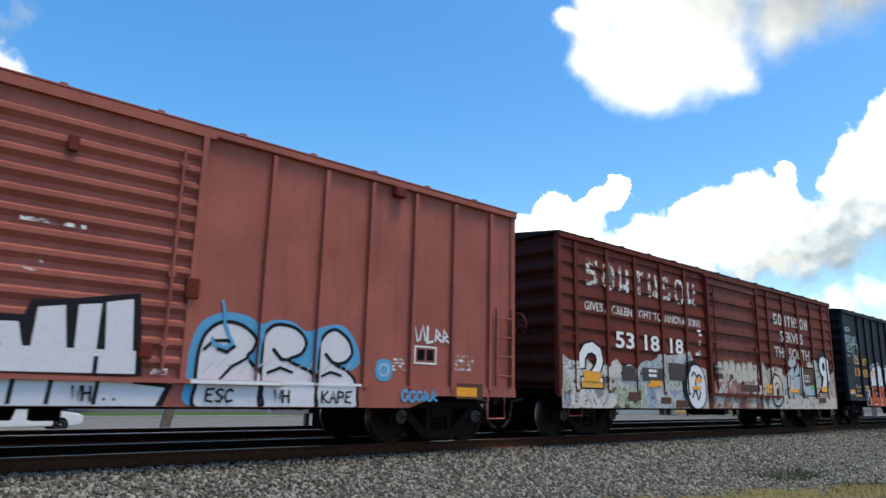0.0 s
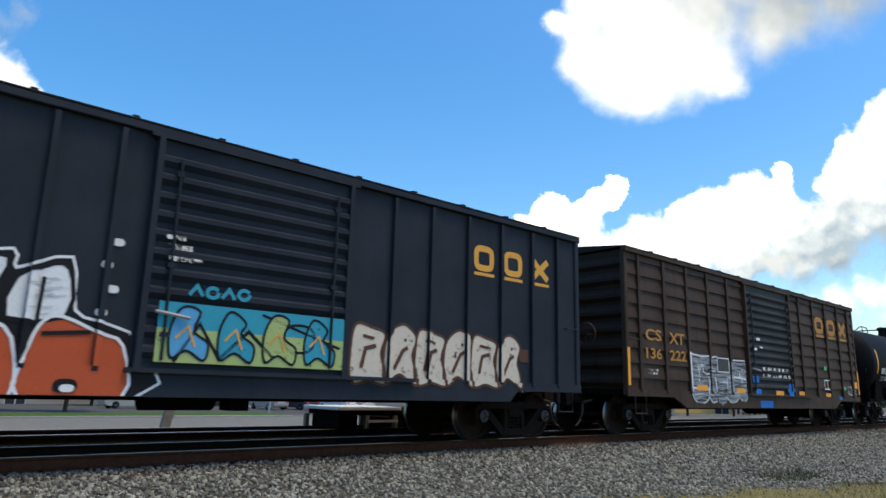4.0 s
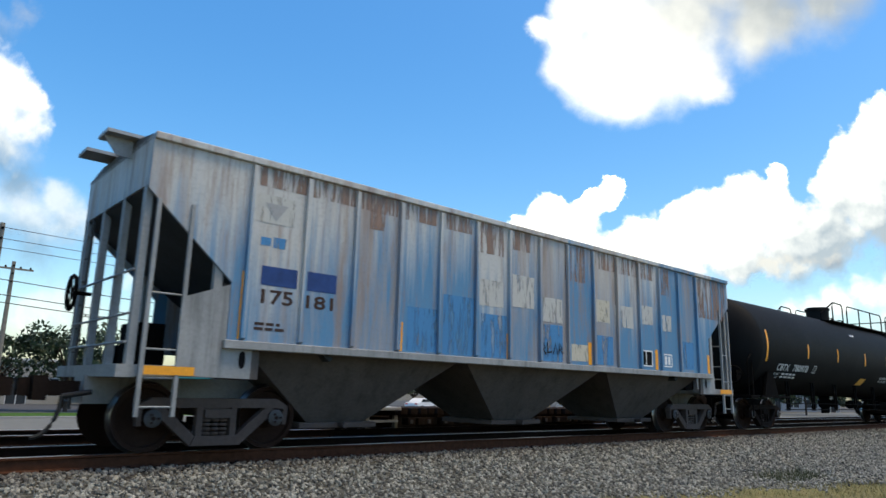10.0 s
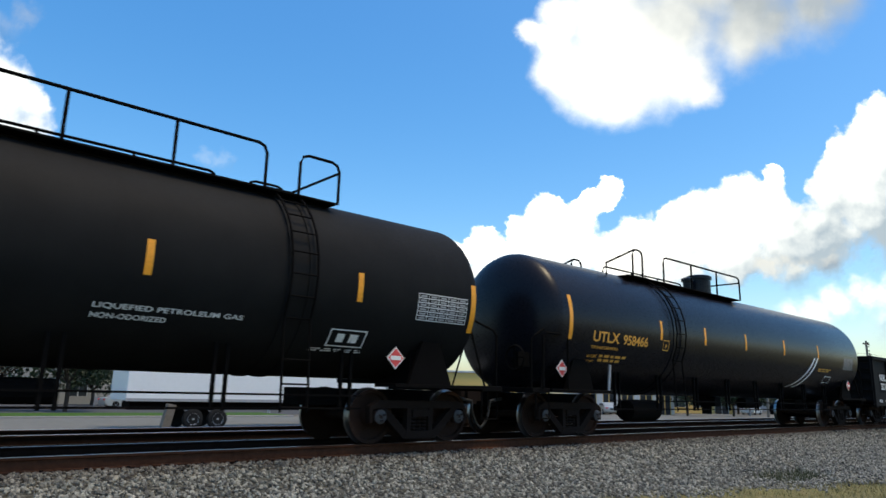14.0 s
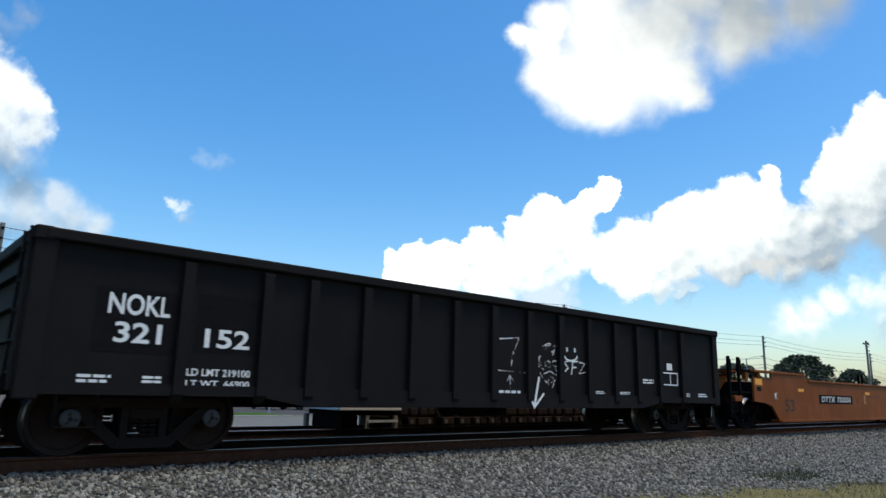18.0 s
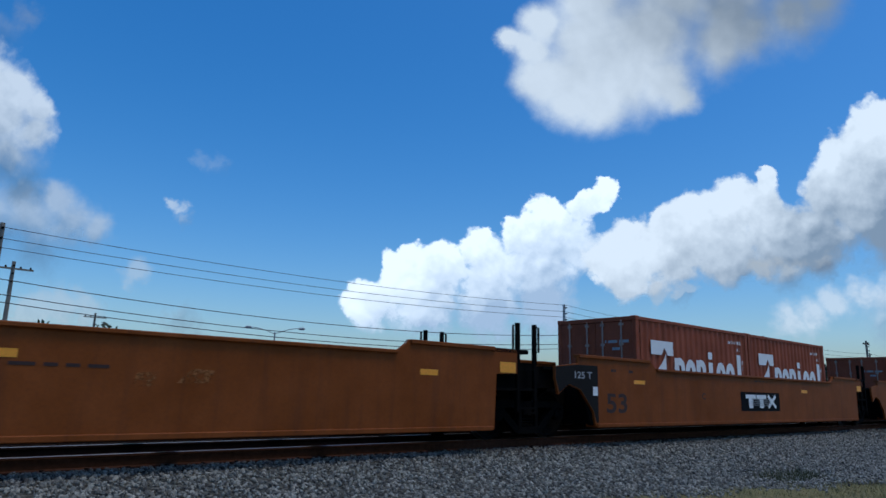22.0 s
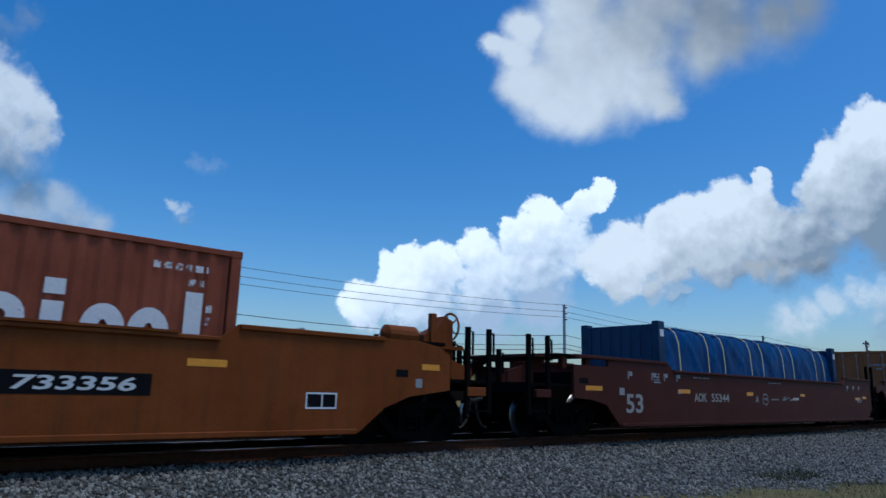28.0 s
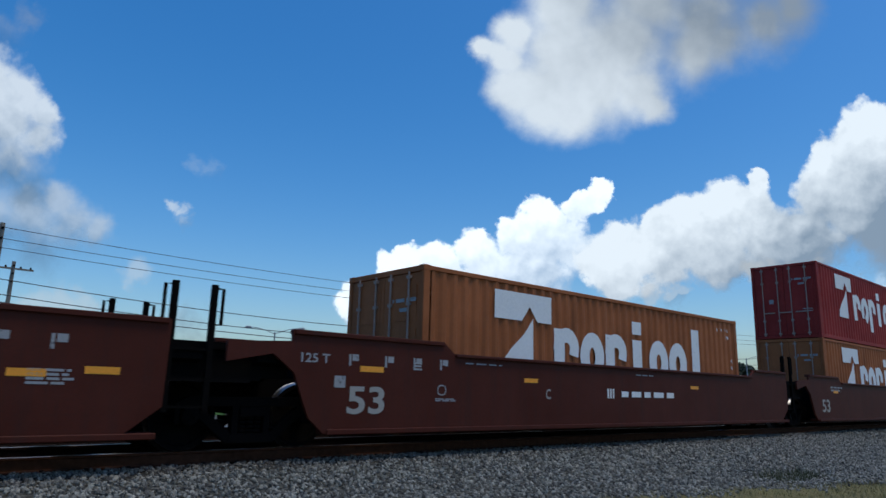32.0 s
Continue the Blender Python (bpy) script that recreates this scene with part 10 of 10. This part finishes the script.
def cloud_material(name, blobs, cover, scale, bright, soft, shade, toward, low, rough, fray):
    """Cumulus: merged soft discs whose edge is broken into small billows; the side towards the light is white, the far side grey."""
    m = bpy.data.materials.new(name)
    m.use_nodes = True
    n, l = m.node_tree.nodes, m.node_tree.links
    n.clear()

    def vec(op, a, b, k=None):
        v = n.new("ShaderNodeVectorMath")
        v.operation = op
        l.new(a, v.inputs[0])
        if k is not None:
            v.inputs["Scale"].default_value = k
        elif isinstance(b, tuple):
            v.inputs[1].default_value = b
        else:
            l.new(b, v.inputs[1])
        return v.outputs[0]

    def mad(a, k, c):
        x = n.new("ShaderNodeMath")
        x.operation = 'MULTIPLY_ADD'
        l.new(a, x.inputs[0])
        x.inputs[1].default_value = k
        if isinstance(c, (int, float)):
            x.inputs[2].default_value = c
        else:
            l.new(c, x.inputs[2])
        return x.outputs[0]

    co = n.new("ShaderNodeTexCoord").outputs["Object"]
    P = vec('SCALE', co, None, 1 / UNIT)
    wv = n.new("ShaderNodeTexNoise")
    wv.inputs["Scale"].default_value, wv.inputs["Detail"].default_value, wv.inputs["Roughness"].default_value = scale * 1.3, 6, 0.6
    l.new(P, wv.inputs["Vector"])
    wob = vec('MULTIPLY', vec('SUBTRACT', wv.outputs["Color"], (0.5, 0.5, 0.5)), (0.75, 0.75, 0))
    Q = vec('ADD', P, wob)

    acc = None
    for bx, by, br in blobs:
        d = n.new("ShaderNodeVectorMath")
        d.operation = 'DISTANCE'
        l.new(Q, d.inputs[0])
        d.inputs[1].default_value = (bx, by, 0)
        v = mad(d.outputs["Value"], -1 / br, 1.0)
        if acc is None:
            acc = v
        else:
            s = n.new("ShaderNodeMath")
            s.operation = 'SMOOTH_MAX'
            l.new(acc, s.inputs[0])
            l.new(v, s.inputs[1])
            s.inputs[2].default_value = 0.45
            acc = s.outputs[0]
    flat = n.new("ShaderNodeMath")
    flat.operation = 'MINIMUM'
    l.new(acc, flat.inputs[0])
    flat.inputs[1].default_value = 0.75

    def relief(at):
        w2 = vec('ADD', at, vec('SCALE', wob, None, 0.4))
        v = n.new("ShaderNodeTexVoronoi")
        v.feature = 'SMOOTH_F1'
        v.inputs["Scale"].default_value, v.inputs["Detail"].default_value, v.inputs["Roughness"].default_value = scale * 2.6, 3.0, 0.55
        v.inputs["Smoothness"].default_value = 0.5
        l.new(w2, v.inputs["Vector"])
        f = noise_node(n, l, at, scale * 1.7, 9, 0.58)
        return mad(f, 0.75, mad(v.outputs["Distance"], -0.65 * rough, 0.07 * rough - 0.035))

    r0 = relief(P)
    r1 = relief(vec('ADD', P, (toward[0] * 0.16, toward[1] * 0.16, 0)))
    body = mad(flat.outputs[0], 1.0, r0)
    up = n.new("ShaderNodeVectorMath")
    up.operation = 'DOT_PRODUCT'
    l.new(Q, up.inputs[0])
    up.inputs[1].default_value = (toward[0], toward[1], 0)
    g = ramp(n, l, up.outputs["Value"], shade[0], shade[1])
    # the shaded side frays out more softly than the sunlit one
    wide = n.new("ShaderNodeMapRange")
    wide.inputs[3].default_value, wide.inputs[4].default_value = soft * fray, soft + 0.05
    l.new(g, wide.inputs[0])
    ar = n.new("ShaderNodeMapRange")
    ar.interpolation_type = 'SMOOTHSTEP'
    l.new(body, ar.inputs[0])
    ar.inputs[1].default_value = 0.0
    l.new(wide.outputs[0], ar.inputs[2])
    al = mul(n, l, ar.outputs[0], cover)
    df = n.new("ShaderNodeMath")
    df.operation = 'SUBTRACT'
    l.new(r0, df.inputs[0])
    l.new(r1, df.inputs[1])
    broad = noise_node(n, l, P, scale * 0.9, 4, 0.5)
    s = mad(df.outputs[0], 0.35 + 0.4 * rough, mad(g, 1.05, mad(broad, 1.0, -0.66)))
    col = mixc(n, l, ramp(n, l, s, 0.05, 0.85), low, (1.0, 0.97, 0.91))
    em = n.new("ShaderNodeEmission")
    l.new(col, em.inputs[0])
    em.inputs[1].default_value = bright
    tr = n.new("ShaderNodeBsdfTransparent")
    mx = n.new("ShaderNodeMixShader")
    l.new(al, mx.inputs[0])
    l.new(tr.outputs[0], mx.inputs[1])
    l.new(em.outputs[0], mx.inputs[2])
    o = n.new("ShaderNodeOutputMaterial")
    l.new(mx.outputs[0], o.inputs[0])
    return m


CLOUDS = []


def cloud(blobs, drift, cover=1.0, scale=1.0, bright=1.25, soft=0.25, toward=(-0.25, 0.97), depth=0, low=(0.36, 0.41, 0.47), rough=0.5, fray=2.0):
    """blobs: (x, y, radius) on a plane square to the view, in hundredths of the focal length, x right and y up from the axis.
    drift: its way over the whole clip; toward: the side from which it is lit."""
    cx = sum(b[0] for b in blobs) / len(blobs)
    cy = sum(b[1] for b in blobs) / len(blobs)
    loc = [(x - cx, y - cy, r) for x, y, r in blobs]
    x0, x1 = min(x - r for x, y, r in loc) - 0.5, max(x + r for x, y, r in loc) + 0.5
    y0, y1 = min(y - r for x, y, r in loc) - 0.5, max(y + r for x, y, r in loc) + 0.5
    along = [x * toward[0] + y * toward[1] for x, y, r in loc]
    shade = (min(along) - 0.1, max(along) - 0.2)
    bm = bmesh.new()
    v = [bm.verts.new((x * UNIT, y * UNIT, 0)) for x, y in ((x0, y0), (x1, y0), (x1, y1), (x0, y1))]
    bm.faces.new(v)
    m = cloud_material("cloud_vapour", loc, cover, scale, bright, soft, shade, toward, low, rough, fray)
    ob = new("cloud", mesh_of("cloud", bm, m))
    tagged(ob, "white cumulus cloud drifting in the blue sky", "cloud", "", "structure")
    k = 1 + depth * 0.02
    CLOUDS.append((ob, cx, cy, drift, k))


def px(x, y, r):
    return ((x - 784) / 100, (441 - y) / 100, r / 100)


def clouds(rows, *args, **kw):
    cloud([px(*b) for b in rows], *args, **kw)


clouds(((1062, 106, 56), (1112, 112, 76), (1162, 140, 56), (1210, 92, 88), (1285, 112, 56), (1305, 138, 36), (1150, 42, 86), (1250, 20, 105), (1385, 30, 70), (1440, 20, 62), (1505, -15, 66), (1555, -50, 60), (1400, -20, 92), (1040, 52, 34), (1000, 40, 22), (1060, 5, 40), (1300, -60, 95), (1150, -40, 70)),
       (-1.5, -0.52), 0.97, 0.62, 0.98, 0.75, (-0.80, -0.60), 1, low=(0.36, 0.38, 0.39), rough=0.0, fray=1.8)
clouds(((1535, 264, 56), (1590, 235, 72), (1515, 335, 60), (1375, 352, 48), (1390, 308, 22), (1335, 352, 48), (1275, 378, 54), (1215, 402, 53), (1155, 430, 53), (1100, 445, 48), (1560, 350, 90), (1420, 420, 74), (1310, 435, 72), (1220, 450, 65), (1640, 280, 110), (1130, 470, 55), (1640, 380, 100), (1480, 420, 70)),
       (-0.48, -0.12), 1.0, 1.0, 1.12, 0.24, (-0.45, 0.89), 2, low=(0.30, 0.35, 0.40), rough=0.4, fray=2.5)
clouds(((985, 372, 42), (1015, 400, 48), (1060, 362, 28), (1108, 333, 25), (1085, 350, 27), (940, 420, 43), (870, 440, 40), (745, 445, 32), (720, 480, 43), (800, 470, 48), (890, 490, 63), (980, 470, 73), (1050, 440, 53), (660, 540, 52), (770, 535, 68), (880, 550, 68), (985, 540, 63)),
       (-0.30, -0.05), 1.0, 1.25, 1.38, 0.22, (-0.38, 0.92), 3, low=(0.42, 0.48, 0.55), rough=0.4, fray=3.2)
clouds(((10, 135, 46), (46, 168, 37), (-20, 190, 72), (46, 215, 42), (-10, 260, 72), (20, 320, 52), (-60, 130, 88)), (0.28, -0.30), 0.85, 1.0, 1.0, 0.6, (0.3, 0.95), 4, low=(0.20, 0.27, 0.34), rough=0.2, fray=2.6)
clouds(((120, 395, 62), (50, 395, 72), (180, 405, 38), (-30, 395, 82), (60, 440, 62), (100, 350, 40)), (0.05, -0.04), 0.62, 1.0, 0.78, 0.9, (0.2, 0.97), 5, low=(0.20, 0.26, 0.33), rough=0.1)
clouds(((318, 360, 22), (330, 385, 20), (304, 350, 13)), (0.02, -0.10), 0.62, 1.5, 0.95, 1.0, (-0.4, 0.9), 6)
clouds(((1440, 560, 50), (1490, 530, 42), (1540, 520, 46), (1400, 575, 46), (1590, 530, 55), (1600, 580, 55)), (-0.2, -0.02), 0.7, 1.2, 1.0, 0.8, (-0.4, 0.9), 7, low=(0.42, 0.50, 0.58))
clouds(((405, 272, 30), (375, 268, 22), (430, 280, 20)), (-0.35, -0.25), 0.16, 1.5, 0.8, 0.9, (-0.4, 0.9), 8)
clouds(((90, 545, 60), (150, 555, 50), (350, 580, 60), (250, 470, 40), (30, 560, 60)), (0.0, 0.0), 0.45, 1.2, 0.8, 0.7, (-0.4, 0.9), 9)
clouds(((1430, 480, 42), (1490, 465, 33), (1380, 470, 28)), (-0.45, -0.1), 0.85, 1.1, 0.62, 0.7, (-0.4, 0.9), 1.5, low=(0.34, 0.41, 0.50))
clouds(((1240, 510, 30), (1190, 515, 25)), (-0.40, -0.1), 0.5, 1.3, 0.7, 0.6, (-0.4, 0.9), 1.6, low=(0.38, 0.45, 0.54))
clouds(((40, 20, 45), (-10, 60, 60)), (0.1, -0.1), 0.30, 1.0, 0.5, 0.9, (0.3, 0.9), 9.5, low=(0.30, 0.36, 0.42))


# ---------------------------------------------------------------- what moves
def run(t):
    """How far the train has come at t seconds: it slows a little."""
    return 7.95 * t - 0.0195 * t * t


def motions():
    times = [0, 2, 4, 6, 8, 10, 12, 14, 16, 18, 20, 22, 24, 26, 28, 30, 32]
    for ob, u in CARS:
        z = ob.matrix_basis.translation.z
        walk(ob, [(t, pose(u - run(t), YC, z)) for t in times])
    first = WHEELSETS[0]
    steps = [k / 15 for k in range(481)]
    walk(first, [(t, pose(0, 0, 0, 0, -math.degrees(run(t) / 0.457), 0)) for t in steps])
    for w in WHEELSETS[1:]:
        w.rotation_mode = "QUATERNION"
        ad = w.animation_data_create()
        ad.action = first.animation_data.action
        ad.action_slot = first.animation_data.action_slot
    for ob, x0, t0, v in ((LORRY, 12.0, 13.0, 16.8), (SEDAN, 16.0, 18.2, 17.0), (VAN, 8.5, 0.1, 22.0)):
        y, z = ob.matrix_basis.translation.y, ob.matrix_basis.translation.z
        walk(ob, [(t, pose(x0 + v * (t - t0), y, z)) for t in (0, 8, 16, 24, 32)])
    for ob, cx, cy, (dx, dy), k in CLOUDS:
        at = lambda a: AIM @ Matrix.Translation((UNIT * k * (cx + dx * a), UNIT * k * (cy + dy * a), -BACK * k))
        walk(ob, [(32 * a, at(a)) for a in (0, 0.25, 0.5, 0.75, 1)])


motions()
